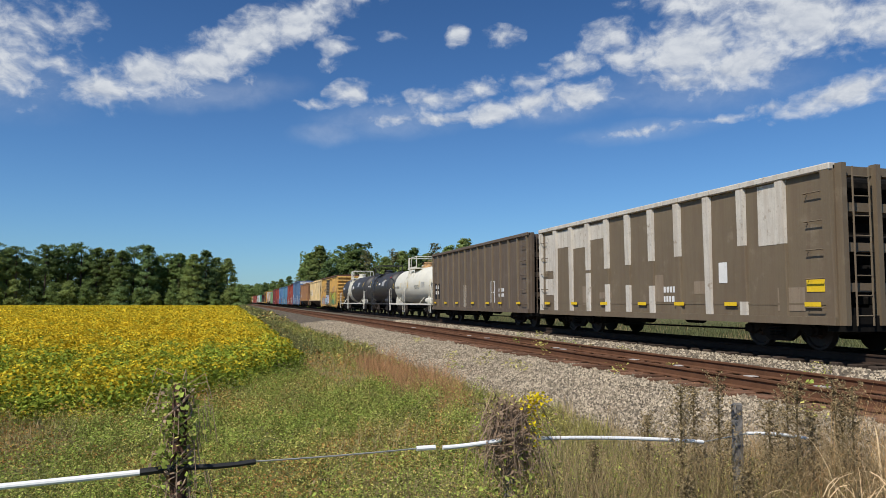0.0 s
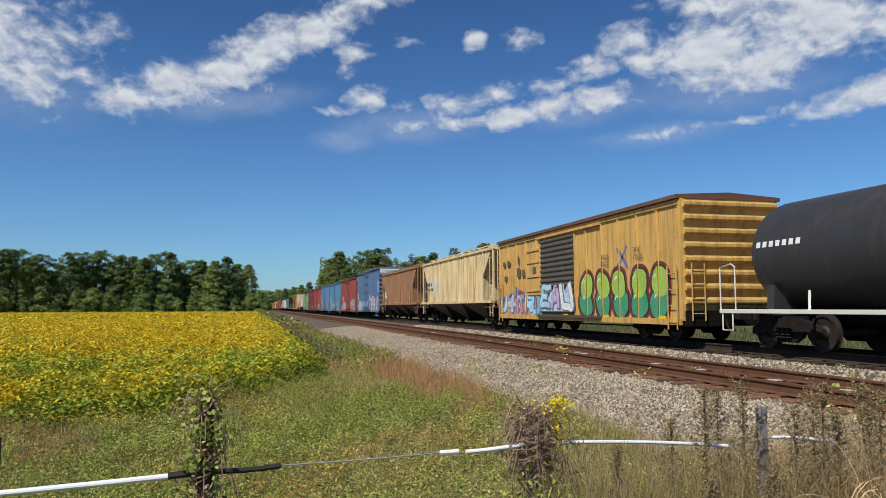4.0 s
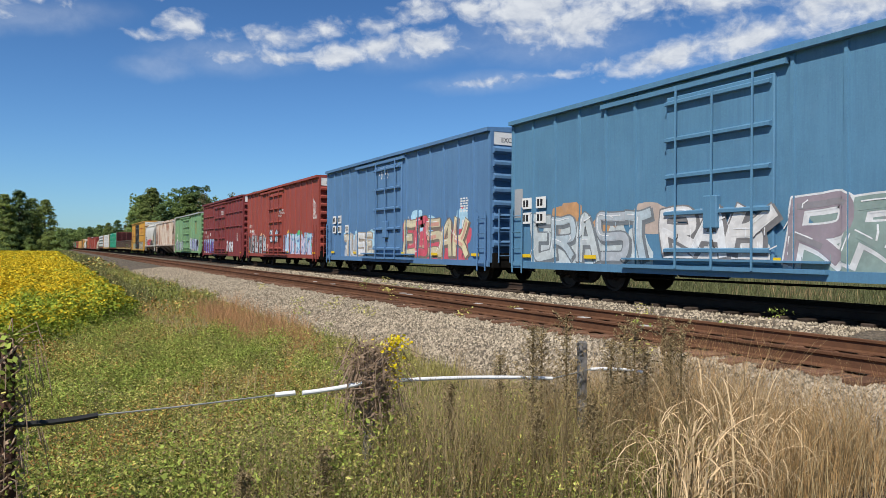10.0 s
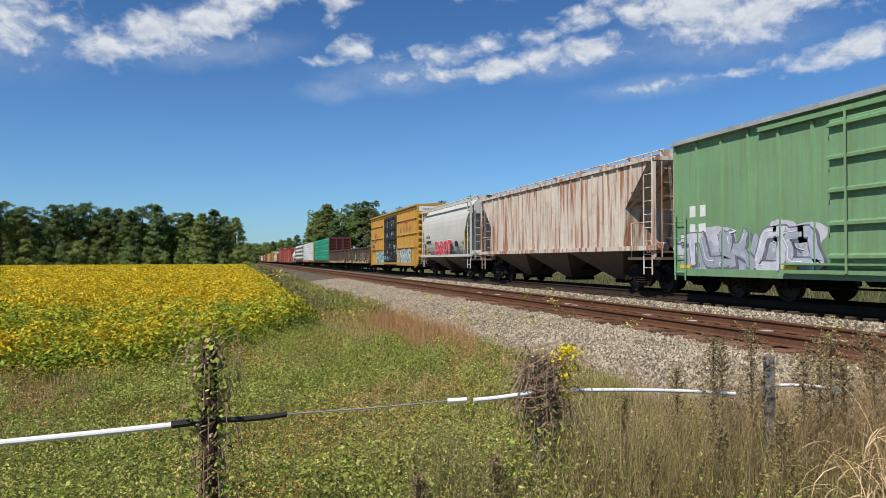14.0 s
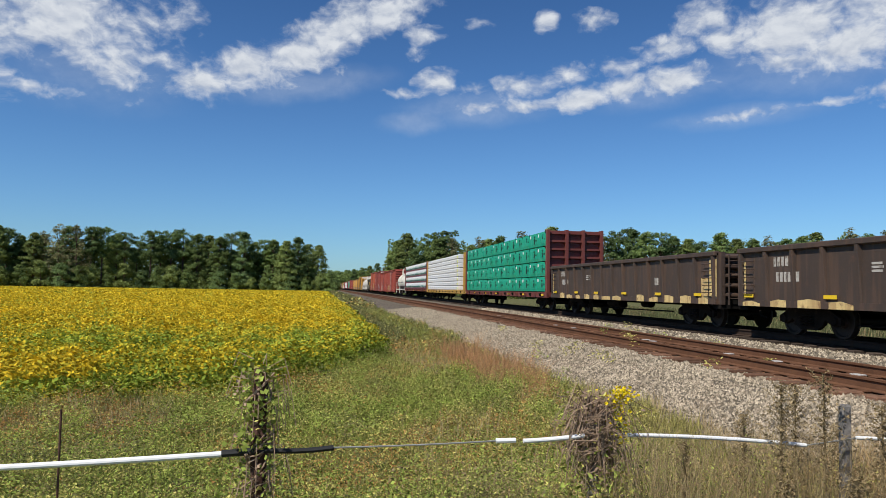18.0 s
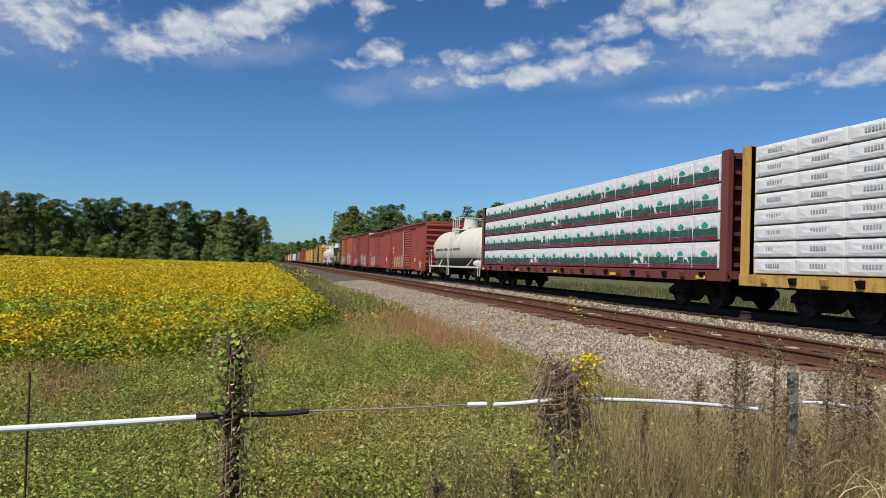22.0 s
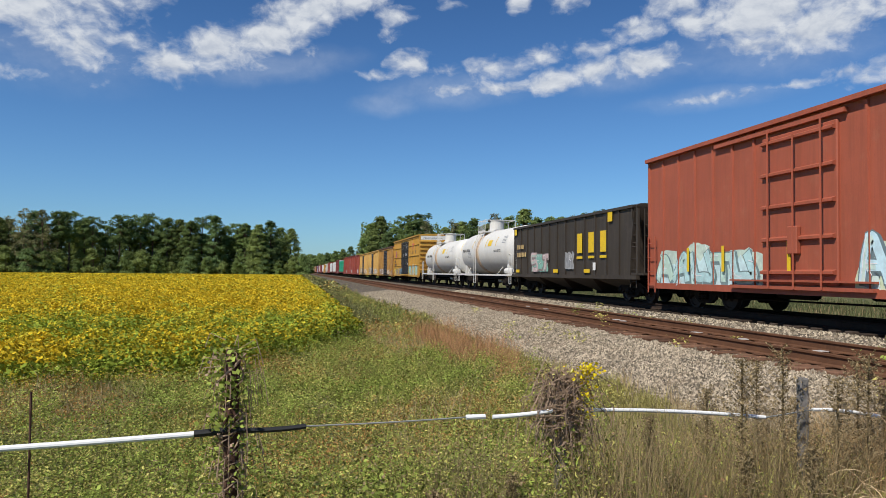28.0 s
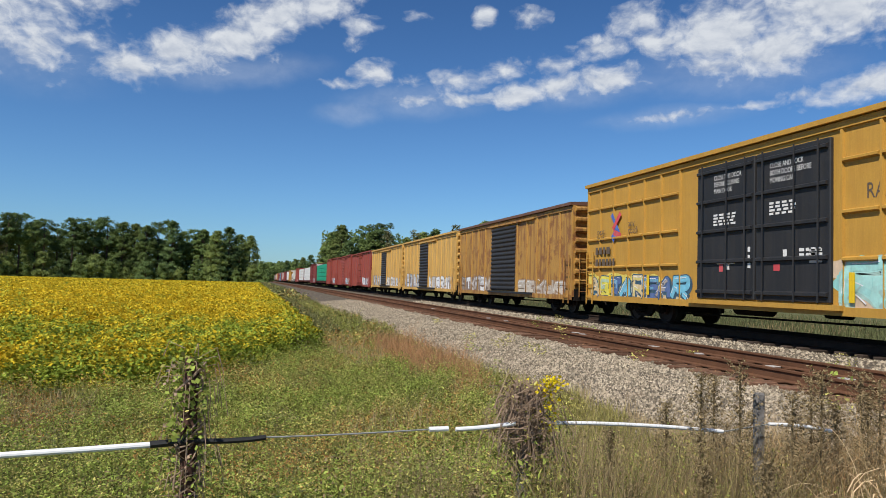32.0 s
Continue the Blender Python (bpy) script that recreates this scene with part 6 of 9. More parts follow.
# 1, 2: brown high-sided cars
c, hl, ribs, x = gondola("tall brown-grey open car with peeling white posts", 11.63, 26.09, 3.82, 0.58, BROWN_G, 11, None, "woodchip_car", post_w=0.26, proud=0.09, chord_mat=CHALK, paint_mat=CHALK, end_in=0.9,
                         painted=((), ((2.30, 3.66),), ((0.72, 1.05), (2.35, 3.66)), ((0.72, 3.66),), ((2.25, 3.66),), ((0.72, 1.5), (2.2, 3.66)), ((0.75, 1.55), (2.15, 3.66)), ((0.72, 1.6), (2.1, 3.66)), ((0.72, 2.0), (2.1, 3.66)), ((0.72, 3.66),), ((0.72, 3.66),), ((0.72, 3.66),)))
for k_, (ya, yb) in enumerate(((-5.6, -6.4), (3.7, 3.0), (-0.6, -1.2), (2.5, 1.7), (-2.6, -3.1))):
    panel(c, PX - 0.001, yb, ya, 0.85 + 0.1 * k_, 1.35 + 0.22 * (k_ % 3), col("worn_patch_paint", (0.27, 0.21, 0.145), stain=0.6, stain_col=(0.17, 0.11, 0.07)), "paint_patch", "paler worn patch")
part("seam", Shape().box(PX - 0.006, PX + 0.002, -hl + 0.1, hl - 0.1, 0.98, 1.02), BROWN_G, c)
part("yellow_plate", Shape().box(PX - 0.008, PX, -6.95, -6.45, 1.25, 1.5), YELLOW, c)
marks(c, PX, [(-1.2, 1.3, 0.10, 0.16, 4, 2), (-3.6, 1.5, 0.3, 0.5, 1, 1)])
for y, z0, z1, w in ((6.3, 2.2, 3.55, 0.9), (5.2, 3.0, 3.6, 1.0), (4.0, 2.9, 3.6, 1.0), (2.7, 3.1, 3.6, 1.0), (-5.35, 2.3, 3.65, 0.62), (6.4, 1.3, 1.9, 0.7)):
    panel(c, PX, y - w / 2, y + w / 2, z0, z1, CHALK, "paint_patch", "patch of peeling white paint")
side_marks(c, hl, 0.95, 7, 1)
# posts get the lighter brown to paint in their lit faces
c, hl, ribs, x = gondola("tall dark brown open car with vertical posts", 27.25, 42.1, 3.86, 0.60, BROWN_D, 14, BROWN_G, "woodchip_car", post_w=0.12, proud=0.08, end_in=0.9)
panel(c, PX, 5.9, 6.9, 1.2, 2.1, BLACK_MARK)
marks(c, PX - 0.005, [(6.75, 1.8, 0.12, 0.2, 4, 2), (-3.9, 1.5, 0.1, 0.14, 5, 2)])
part("chalk_frame", Shape().box(PX - 0.01, PX, -2.9, -2.85, 1.0, 2.0).box(PX - 0.01, PX, -3.4, -3.35, 1.0, 2.0).box(PX - 0.01, PX, -3.4, -2.85, 1.95, 2.0).box(PX - 0.01, PX, -3.4, -2.85, 1.45, 1.5), WHITE_MARK, c)
panel(c, PX, 0.9, 1.3, 0.8, 1.9, CHALK, "paint_patch", "patch of peeling white paint")
side_marks(c, hl, 0.95, 7, 2)

# 3 - 5: tank cars
c, hl, rad, zc = tank_car("cream-white tank car with a rusty dome platform", 43.0, 55.6, 3.44, 0.92, TANK_W, None, TANK_W, 0.32, 0.78, ph=1.2, mh=0.27, mr=0.36, my=-0.62, ly=0.6, dome_mat=col("rusty_dome", (0.55, 0.33, 0.15), stain=0.7, stain_col=(0.60, 0.50, 0.38)))
for y in (5.6, 2.9, 0.7, -2.6, -5.4):
    tank_strip(c, rad, zc, y, -6, 12, 0.10, YELLOW)
tank_words(c, rad, zc, "CALCIUM CARBONATE\nOR CLAY SLURRY ONLY", 0.15, -1.2, 0, BLACK_MARK, 0.8)
for k in range(5):
    tank_strip(c, rad, zc, -3.5, -8 + k * 3.2, -6.8 + k * 3.2, 1.0, GREY_MARK, "data_bar")
s = Shape()
for k in range(8):
    tank_strip(c, rad, zc, 4.9 - k * 0.19, -8, 0, 0.07, BLACK_MARK, "number_bar")
c, hl, rad, zc = tank_car("black tank car for molten sulphur", 56.0, 66.4, 3.50, 0.95, TANK_K, None, TANK_K, 1.45, 0.75, mh=0.2, mr=0.3)
tank_words(c, rad, zc, "MOLTEN SULFUR", 0.22, -1.9, 28, WHITE_MARK, 0.85)
for y, w, m in ((-2.6, 0.1, YELLOW), (3.6, 0.1, YELLOW), (0.6, 0.1, YELLOW)):
    tank_strip(c, rad, zc, y, 8, 30, w, m)
tank_strip(c, rad, zc, -0.7, 10, 18, 0.6, WHITE_MARK, "data_panel")
tank_strip(c, rad, zc, -2.2, 5, 22, 1.0, GREY_MARK, "data_panel")
tank_strip(c, rad, zc, -4.3, 36, 40, 0.5, spray(RED_), "red_label")
for k in range(9):
    tank_strip(c, rad, zc, 4.6 - k * 0.17, 6, 12, 0.10, WHITE_MARK, "number_bar")
c, hl, rad, zc = tank_car("black tank car with a broad white band", 66.9, 82.9, 3.58, 0.95, TANK_K, None, TANK_W, 1.6, 0.75, mh=0.3, mr=0.34, bands=((0.6, 2.6, TANK_W),))
for k in range(7):
    tank_strip(c, rad, zc, 6.6 - k * 0.22, 6, 12, 0.14, WHITE_MARK, "number_bar")
tank_strip(c, rad, zc, -0.6, 2, 16, 0.7, WHITE_MARK, "data_panel")
tank_strip(c, rad, zc, -3.6, 12, 30, 1.0, GREY_MARK, "data_panel")
tank_strip(c, rad, zc, -6.3, 8, 30, 0.12, YELLOW)

# 6: old yellow boxcar
c, hl, ribs, x = boxcar("faded yellow boxcar with a dark corrugated door and green graffiti", 84.4, 99.9, 4.17, 0.62, BUFF, "slide", 13, (-0.8, 2.4), col("grey_olive_door", (0.075, 0.072, 0.058), stain=0.4, stain_col=(0.15, 0.12, 0.09)), top_white=False, roof_mat=ROOF_R)
plug = part("plug_door", Shape().soft_box(x - 0.06, x, 2.5, 4.0, 1.5, 3.5, 0.02), BUFF, c)
for z in (1.7, 2.3, 2.9, 3.4):
    part("door_stiffener", Shape().box(x - 0.10, x - 0.06, 2.55, 3.95, z - 0.04, z + 0.04), BUFF, plug)
s = Shape()
for y, z, w, h in ((7.1, 2.9, 0.3, 0.22), (6.5, 2.9, 0.35, 0.24), (5.1, 2.9, 0.12, 0.4), (6.9, 2.2, 0.4, 0.25), (5.2, 2.35, 0.35, 0.4), (4.6, 2.35, 0.35, 0.3), (3.3, 2.4, 0.4, 0.3)):
    s.box(x - 0.075, x - 0.066, y - w, y, z, z + h)
part("faded_logo", s, BROWN_D, c, "faded dark lettering shapes")
words("next\nload", 0.30, XR - 0.002, -3.0, 2.85, BROWN_D, c, gap=0.8)
words("any\nroad", 0.30, XR - 0.002, -5.2, 2.95, BROWN_D, c, gap=0.8)
r_ = random.Random(6)
s = Shape()
for a, b in (((-4.05, 2.95), (-4.75, 2.25)), ((-4.7, 2.95), (-4.1, 2.25))):
    decal(s, stroke(r_, [a, ((a[0] + b[0]) / 2, 2.6), b], 0.06), x, ribs, -HALF - RIB, 0.004)
part("crossed_arrows", s, spray((0.12, 0.16, 0.42)), c, "faded blue crossed arrows")
bubbles = {}
for i in range(5):
    yc, rr = -1.75 - i * 1.22, random.Random(70 + i)
    for zc, w, hh, tone in ((1.12, 0.50, 0.44, (0.055, 0.30, 0.15)), (1.74, 0.46, 0.44, (0.34, 0.52, 0.08))):
        shape = blob(rr, yc + rr.uniform(-0.08, 0.08), zc, w, hh, 22, 0.06, 0.92)
        for level, d, paint_ in ((0, 0.16, (0.16, 0.03, 0.03)), (1, 0.05, (0.03, 0.02, 0.02)), (2, 0.0, tone)):
            decal(bubbles.setdefault((level, paint_), Shape()), grow(shape, d), x, ribs, -HALF - RIB, 0.004 + 0.004 * level + 0.0002 * (i * 2 + (zc > 1.5)))
        glint = [(yc + 0.30 - 0.06 * k, zc + hh * 0.3 + 0.12 * math.sin(k)) for k in range(4)]
        decal(bubbles.setdefault((3, (0.78, 0.86, 0.72)), Shape()), stroke(rr, glint, 0.022), x, ribs, -HALF - RIB, 0.017 + 0.0002 * i)
first = None
for (level, paint_), shape in sorted(bubbles.items()):
    o = tagged(part("graffiti" if first is None else "paint_layer", shape, spray(paint_), first or c, "green bubble letters edged in dark red" if first is None else ""), kind="stuff")
    first = first or o
graffiti(c, x, ribs, 2.7, 7.6, 0.70, 1.65, [(0.16, 0.50, 0.75), (0.45, 0.72, 0.85), (0.62, 0.28, 0.22)], (0.05, 0.10, 0.30), [(0.35, 0.06, 0.05), (0.05, 0.12, 0.35)], 62, 6)
graffiti(c, x - 0.09, (), -0.7, 2.3, 0.85, 2.0, [W_, (0.55, 0.42, 0.62), LB], K_, None, 63, 3)
side_marks(c, hl, 0.66, 5, 6)

# 7, 8: covered hoppers
c, hl, ribs, x = hopper("weathered cream covered hopper with three bays", 100.7, 117.2, 4.05, 1.35, CREAM_H, 3, 13, dark=BAY_DARK)
for y in (6.0, 5.2, 4.0):
    panel(c, PX, y - 0.5, y + 0.2, 1.95, 2.8, PALE_G, "grey_patch", "grey repainted patch")
marks(c, PX - 0.006, [(6.1, 2.42, 0.2, 0.2, 4, 1), (6.1, 2.08, 0.16, 0.2, 6, 1)], BLACK_MARK)
for y in (-4.8, 5.9):
    part("reflector", Shape().box(XR - 0.004, XR + 0.006, y - 0.05, y + 0.05, 1.45, 2.2), YELLOW, c)
c, hl, ribs, x = hopper("rust-brown covered hopper with three bays", 118.3, 134.4, 4.05, 1.35, BROWN_H, 3, 10, dark=BAY_DARK)
panel(c, PX, 4.4, 6.2, 1.75, 2.45, col("pale_brown_patch", (0.42, 0.27, 0.16)), "paint_patch", "paler brown patch")
marks(c, PX - 0.006, [(6.0, 2.15, 0.2, 0.2, 3, 1), (6.0, 1.85, 0.16, 0.2, 5, 1)])
for y in (5.5, 3.0, 0.4, -2.2, -4.5):
    part("reflector", Shape().box(XR - 0.004, XR + 0.006, y - 0.22, y + 0.22, 1.36, 1.46), YELLOW, c)
for y in (-5.4, 6.3):
    part("reflector", Shape().box(XR - 0.004, XR + 0.006, y - 0.06, y + 0.06, 1.45, 2.3), YELLOW, c)

# 9 - 14: modern plug-door boxcars
c, hl, ribs, x = boxcar("blue boxcar with rust showing through and pink graffiti", 135.6, 150.57, 4.88, 0.68, BLUE_RUST, "plug", 15, (-1.15, 1.6))
graffiti(c, x, ribs, 2.0, 7.2, 0.72, 1.75, [(0.66, 0.68, 0.72), PINK, (0.70, 0.55, 0.55), LB], (0.30, 0.14, 0.20), [(0.75, 0.72, 0.75), (0.40, 0.60, 0.70)], 91, 5)
graffiti(c, x, ribs, -7.2, -1.3, 0.72, 2.0, [(0.72, 0.68, 0.72), (0.66, 0.46, 0.50), (0.45, 0.68, 0.70), PINK], (0.22, 0.12, 0.18), [(0.10, 0.20, 0.36), W_, W_], 92, 6)
graffiti(c, x - 0.10, (), -0.9, 1.4, 0.95, 1.8, [LB, TQ, W_], K_, None, 93, 3)
panel(c, PX, -7.3, -6.6, 2.5, 3.6, col("pale_primer", (0.50, 0.58, 0.60)), "paint_patch", "pale primer patch")
for y0, y1, z0, z1 in ((6.6, 7.0, 2.25, 2.5), (6.0, 6.4, 2.25, 2.5), (6.6, 7.0, 1.9, 2.15), (6.0, 6.4, 1.9, 2.15)):
    panel(c, XR + 0.002, y0, y1, z0, z1, WHITE_MARK, "number_board")
side_marks(c, hl, 0.75, 6, 9)

c, hl, ribs, x = boxcar("red-brown boxcar with pale green graffiti along the bottom", 151.96, 166.87, 4.64, 0.64, BOX_RED, "plug", 15, (-1.5, 1.85))
graffiti(c, x, ribs, 2.1, 7.2, 0.66, 1.75, [MINT, (0.60, 0.70, 0.68), (0.50, 0.58, 0.60)], (0.22, 0.26, 0.26), [(0.72, 0.40, 0.30), W_], 101, 5)
graffiti(c, x, ribs, -6.2, -2.0, 0.66, 2.05, [(0.62, 0.68, 0.58), MINT, (0.50, 0.62, 0.70)], (0.30, 0.34, 0.28), [(0.62, 0.55, 0.40), W_, (0.65, 0.35, 0.3)], 102, 5)
words("CLOSE AND LOCK\nBOTH DOORS BEFORE\nMOVING CAR", 0.15, x - 0.076, -0.32, 3.22, WHITE_MARK, c, squeeze=0.85)
marks(c, PX, [(7.0, 2.28, 0.17, 0.20, 2, 1), (6.2, 2.28, 0.17, 0.20, 1, 1), (7.0, 1.96, 0.12, 0.20, 6, 1), (5.3, 2.1, 0.3, 0.3, 1, 1)])
marks(c, x - 0.074, [(1.55, 2.9, 0.2, 0.04, 1, 4), (0.3, 2.38, 0.2, 0.05, 2, 1)])
panel(c, PX - 0.016, 6.5, 7.0, 1.35, 1.70, BLACK_MARK, "data_panel")
panel(c, PX - 0.016, 5.7, 6.3, 1.35, 1.70, BLACK_MARK, "data_panel")
side_marks(c, hl, 0.95, 6, 10)
for y in (1.2, -0.9):
    part("reflector", Shape().box(x - 0.18, x - 0.166, y - 0.3, y + 0.3, 1.0, 1.08), YELLOW, c)

c, hl, ribs, x = boxcar("light blue boxcar with grey and white graffiti", 168.2, 182.97, 4.64, 0.62, BOX_BLUE, "plug", 15, (-1.2, 1.55))
graffiti(c, x, ribs, 1.9, 6.4, 0.68, 1.95, [(0.46, 0.54, 0.58), GREY, (0.55, 0.60, 0.60)], (0.14, 0.15, 0.16), [(0.55, 0.30, 0.14), (0.50, 0.40, 0.34)], 111, 5)
graffiti(c, x - 0.10, (), -1.1, 1.5, 0.85, 1.95, [W_, W_, (0.7, 0.68, 0.66)], (0.10, 0.09, 0.09), None, 112, 3)
graffiti(c, x, ribs, -6.0, -1.3, 0.68, 2.05, [(0.20, 0.22, 0.22), (0.30, 0.25, 0.28), (0.25, 0.33, 0.30)], (0.78, 0.78, 0.78), None, 113, 4)
for y0, y1, z0, z1 in ((6.4, 6.85, 2.12, 2.42), (5.75, 6.2, 2.12, 2.42), (6.4, 6.85, 1.72, 2.02), (5.75, 6.2, 1.72, 2.02)):
    panel(c, XR + 0.002, y0, y1, z0, z1, WHITE_MARK, "number_board")
    marks(c, XR - 0.003, [(y1 - 0.06, z0 + 0.06, 0.1, 0.18, 2, 1)], BLACK_MARK)
panel(c, PX, 6.9, 7.3, 1.9, 2.7, GREY_MARK, "paint_patch", "grey primer patch")
side_marks(c, hl, 0.80, 6, 11)

c, hl, ribs, x = boxcar("slate blue boxcar with cream and red graffiti", 184.2, 198.79, 4.68, 0.62, BOX_BLUE2, "plug", 15, (-1.2, 1.5))
graffiti(c, x, ribs, 1.7, 5.0, 0.68, 1.75, [(0.66, 0.60, 0.46), W_, GREY], (0.35, 0.28, 0.22), [LB], 121, 4)
graffiti(c, x, ribs, -6.0, -1.3, 0.68, 2.15, [CREAM, (0.62, 0.54, 0.36), (0.62, 0.10, 0.14)], (0.12, 0.08, 0.08), [LB, (0.6, 0.10, 0.14)], 122, 5)
for y0, y1, z0, z1 in ((6.0, 6.45, 2.15, 2.5), (5.3, 5.75, 2.15, 2.5), (6.0, 6.45, 1.72, 2.05), (5.3, 5.75, 1.72, 2.05), (4.4, 4.8, 1.72, 2.05)):
    panel(c, XR + 0.002, y0, y1, z0, z1, WHITE_MARK, "number_board")
    marks(c, XR - 0.003, [(y1 - 0.06, z0 + 0.07, 0.1, 0.2, 2, 1)], BLACK_MARK)
s = Shape()
for k in range(3):
    decal(s, stroke(random.Random(k), [(0.9 - k * 0.3, 3.9), (0.8 - k * 0.3, 4.2), (0.65 - k * 0.3, 3.85), (0.75 - k * 0.3, 3.75)], 0.03), x - 0.08, (), None, 0.004)
part("tag", s, WHITE_MARK, c, "white sprayed tag on the door")
marks(c, PX, [(-5.5, 2.6, 0.12, 0.05, 3, 6), (-5.6, 1.7, 0.3, 0.25, 1, 1)])
side_marks(c, hl, 0.80, 6, 12)

c, hl, ribs, x = boxcar("red boxcar with green and orange edged blue graffiti", 200.12, 214.92, 4.64, 0.62, BOX_RED, "plug", 15, (-1.15, 1.8))
graffiti(c, x, ribs, 2.4, 7.1, 0.70, 1.85, [(0.34, 0.35, 0.36), (0.20, 0.20, 0.21), (0.55, 0.56, 0.57)], (0.02, 0.02, 0.02), [(0.75, 0.45, 0.28), (0.62, 0.3, 0.3)], 131, 5)
graffiti(c, x, ribs, -6.6, -1.3, 0.70, 1.85, [(0.40, 0.66, 0.78), LB, (0.62, 0.55, 0.66)], (0.10, 0.18, 0.42), [(0.08, 0.46, 0.16), (0.10, 0.52, 0.2), (0.70, 0.34, 0.05)], 132, 7)
graffiti(c, x - 0.10, (), -0.4, 1.4, 1.4, 2.1, [LB, W_], (0.03, 0.04, 0.08), None, 133, 4)
s = Shape()
for k in range(4):
    decal(s, stroke(random.Random(k + 9), [(-6.3 - k * 0.18, 3.6 - k * 0.1), (-6.5 - k * 0.15, 3.2), (-6.3 - k * 0.2, 2.8), (-6.6 - k * 0.15, 2.5)], 0.035), x, (), None, 0.004)
part("tag", s, WHITE_MARK, c, "white sprayed tag")
marks(c, PX, [(6.9, 2.35, 0.17, 0.2, 3, 1), (6.8, 2.02, 0.14, 0.18, 6, 1)])
words("CLOSE AND LOCK\nBOTH DOORS BEFORE\nMOVING CAR", 0.15, x - 0.076, -0.32, 3.22, WHITE_MARK, c, squeeze=0.85)
side_marks(c, hl, 0.75, 4, 13)

c, hl, ribs, x = boxcar("maroon boxcar with horizontal ledges and purple bubble graffiti", 216.35, 231.2, 4.72, 0.55, MAROON, "plug", 16, (-1.75, 2.35), ledges=(4.42, 3.58, 2.58))
graffiti(c, x, ribs, 2.4, 7.2, 0.62, 1.70, [PURP, (0.18, 0.13, 0.42), (0.16, 0.09, 0.36)], (0.75, 0.75, 0.80), [(0.08, 0.42, 0.36), (0.10, 0.36, 0.34)], 141, 4, (0.82, 0.85, 0.9))
for i in range(4):
    yy = 2.4 + (i + 0.5) * 1.2
    s = Shape()
    decal(s, blob(random.Random(i), yy, 1.60, 0.42, 0.16, 14, 0.05, 0.9), x, ribs, -HALF - RIB, 0.022)
    part("paint_highlight", s, spray((0.36, 0.50, 0.76)), c, "pale blue letter tops")
graffiti(c, x, ribs, -4.2, -2.0, 0.75, 1.55, [W_, (0.72, 0.72, 0.74)], (0.12, 0.10, 0.12), None, 142, 4)
marks(c, PX, [(7.0, 2.20, 0.18, 0.22, 2, 1), (6.2, 2.20, 0.17, 0.22, 1, 1), (6.9, 1.85, 0.10, 0.2, 2, 1), (6.1, 1.85, 0.13, 0.2, 4, 1), (4.5, 2.0, 0.28, 0.26, 1, 1), (-5.3, 2.0, 0.1, 0.05, 4, 7)])
marks(c, x - 0.074, [(-0.3, 3.78, 0.22, 0.07, 3, 3)])
part("paint_patch", Shape().box(PX - 0.004, PX, 2.5, 2.9, 2.15, 2.6), WHITE_MARK, c, "white paint patch")
side_marks(c, hl, 0.66, 4, 14)

# 15: green boxcar
c, hl, ribs, x = boxcar("faded green boxcar with lilac graffiti", 232.59, 247.7, 4.22, 0.68, GREEN_B, "plug", 15, (-1.6, 2.1), top_white=False, roof_mat=GALV)
graffiti(c, x, ribs, 2.3, 7.3, 0.70, 1.75, [(0.46, 0.48, 0.56), (0.60, 0.60, 0.66), (0.35, 0.38, 0.44)], (0.10, 0.10, 0.14), [(0.55, 0.55, 0.60)], 151, 5)
graffiti(c, x, ribs, -6.3, -1.8, 0.70, 1.85, [(0.36, 0.36, 0.60), (0.50, 0.52, 0.66), (0.42, 0.46, 0.62)], (0.06, 0.06, 0.24), [(0.62, 0.52, 0.54), (0.55, 0.50, 0.56)], 152, 5)
part("reflector", Shape().box(XR - 0.004, XR + 0.006, -6.9, -6.75, 0.9, 2.1), YELLOW, c)
part("paint_patch", Shape().box(PX - 0.004, PX, -5.15, -4.6, 2.3, 3.5), col("mustard_streak", (0.26, 0.25, 0.09)), c, "mustard stain below a hatch")
part("hatch", Shape().soft_box(x - 0.10, x, -5.2, -4.55, 3.45, 3.62, 0.02), GREEN_B, c)
marks(c, PX, [(6.9, 2.1, 0.3, 0.3, 2, 2)])
part("data_panel", Shape().box(XR - 0.004, XR, -6.2, -5.6, 1.2, 1.75), BLACK_MARK, c)
side_marks(c, hl, 0.75, 5, 15)

# 16, 17: covered hoppers
c, hl, ribs, x = hopper("white covered hopper streaked with orange rust", 248.5, 265.2, 4.05, 1.38, RUSTY_W, 3, 18, dark=BROWN_D, walkway=True)
c, hl, ribs, x = hopper("pale grey two-bay covered hopper with rounded sides and red graffiti", 266.2, 277.6, 4.22, 1.30, GREY_H, 2, 0, round_side=True, dark=BROWN_D, low_mat=GREY_H, cut=1.3)
words("CxROT", 1.02, -1.640, 1.72, 2.16, spray((0.80, 0.74, 0.72)), c, "graffiti", squeeze=1.12, label="pale outline of the red sprayed letters", bold=0.085)
words("CxROT", 1.02, -1.646, 1.70, 2.15, spray((0.64, 0.03, 0.05)), c, "graffiti", squeeze=1.12, label="red sprayed letters", bold=0.055)
marks(c, -1.60, [(3.9, 2.35, 0.2, 0.16, 4, 1), (3.9, 2.05, 0.14, 0.16, 6, 1), (-4.0, 2.0, 0.1, 0.04, 3, 3)], BLACK_MARK)
panel(c, -1.60, -3.1, -2.6, 1.75, 2.05, BLACK_MARK, "data_panel")
part("reflector", Shape().box(-1.64, -1.61, -4.6, -4.5, 1.6, 2.6), YELLOW, c)

# 18, 32: large yellow boxcars
ARROW_R, ARROW_B = spray((0.62, 0.08, 0.09)), spray((0.08, 0.16, 0.52))


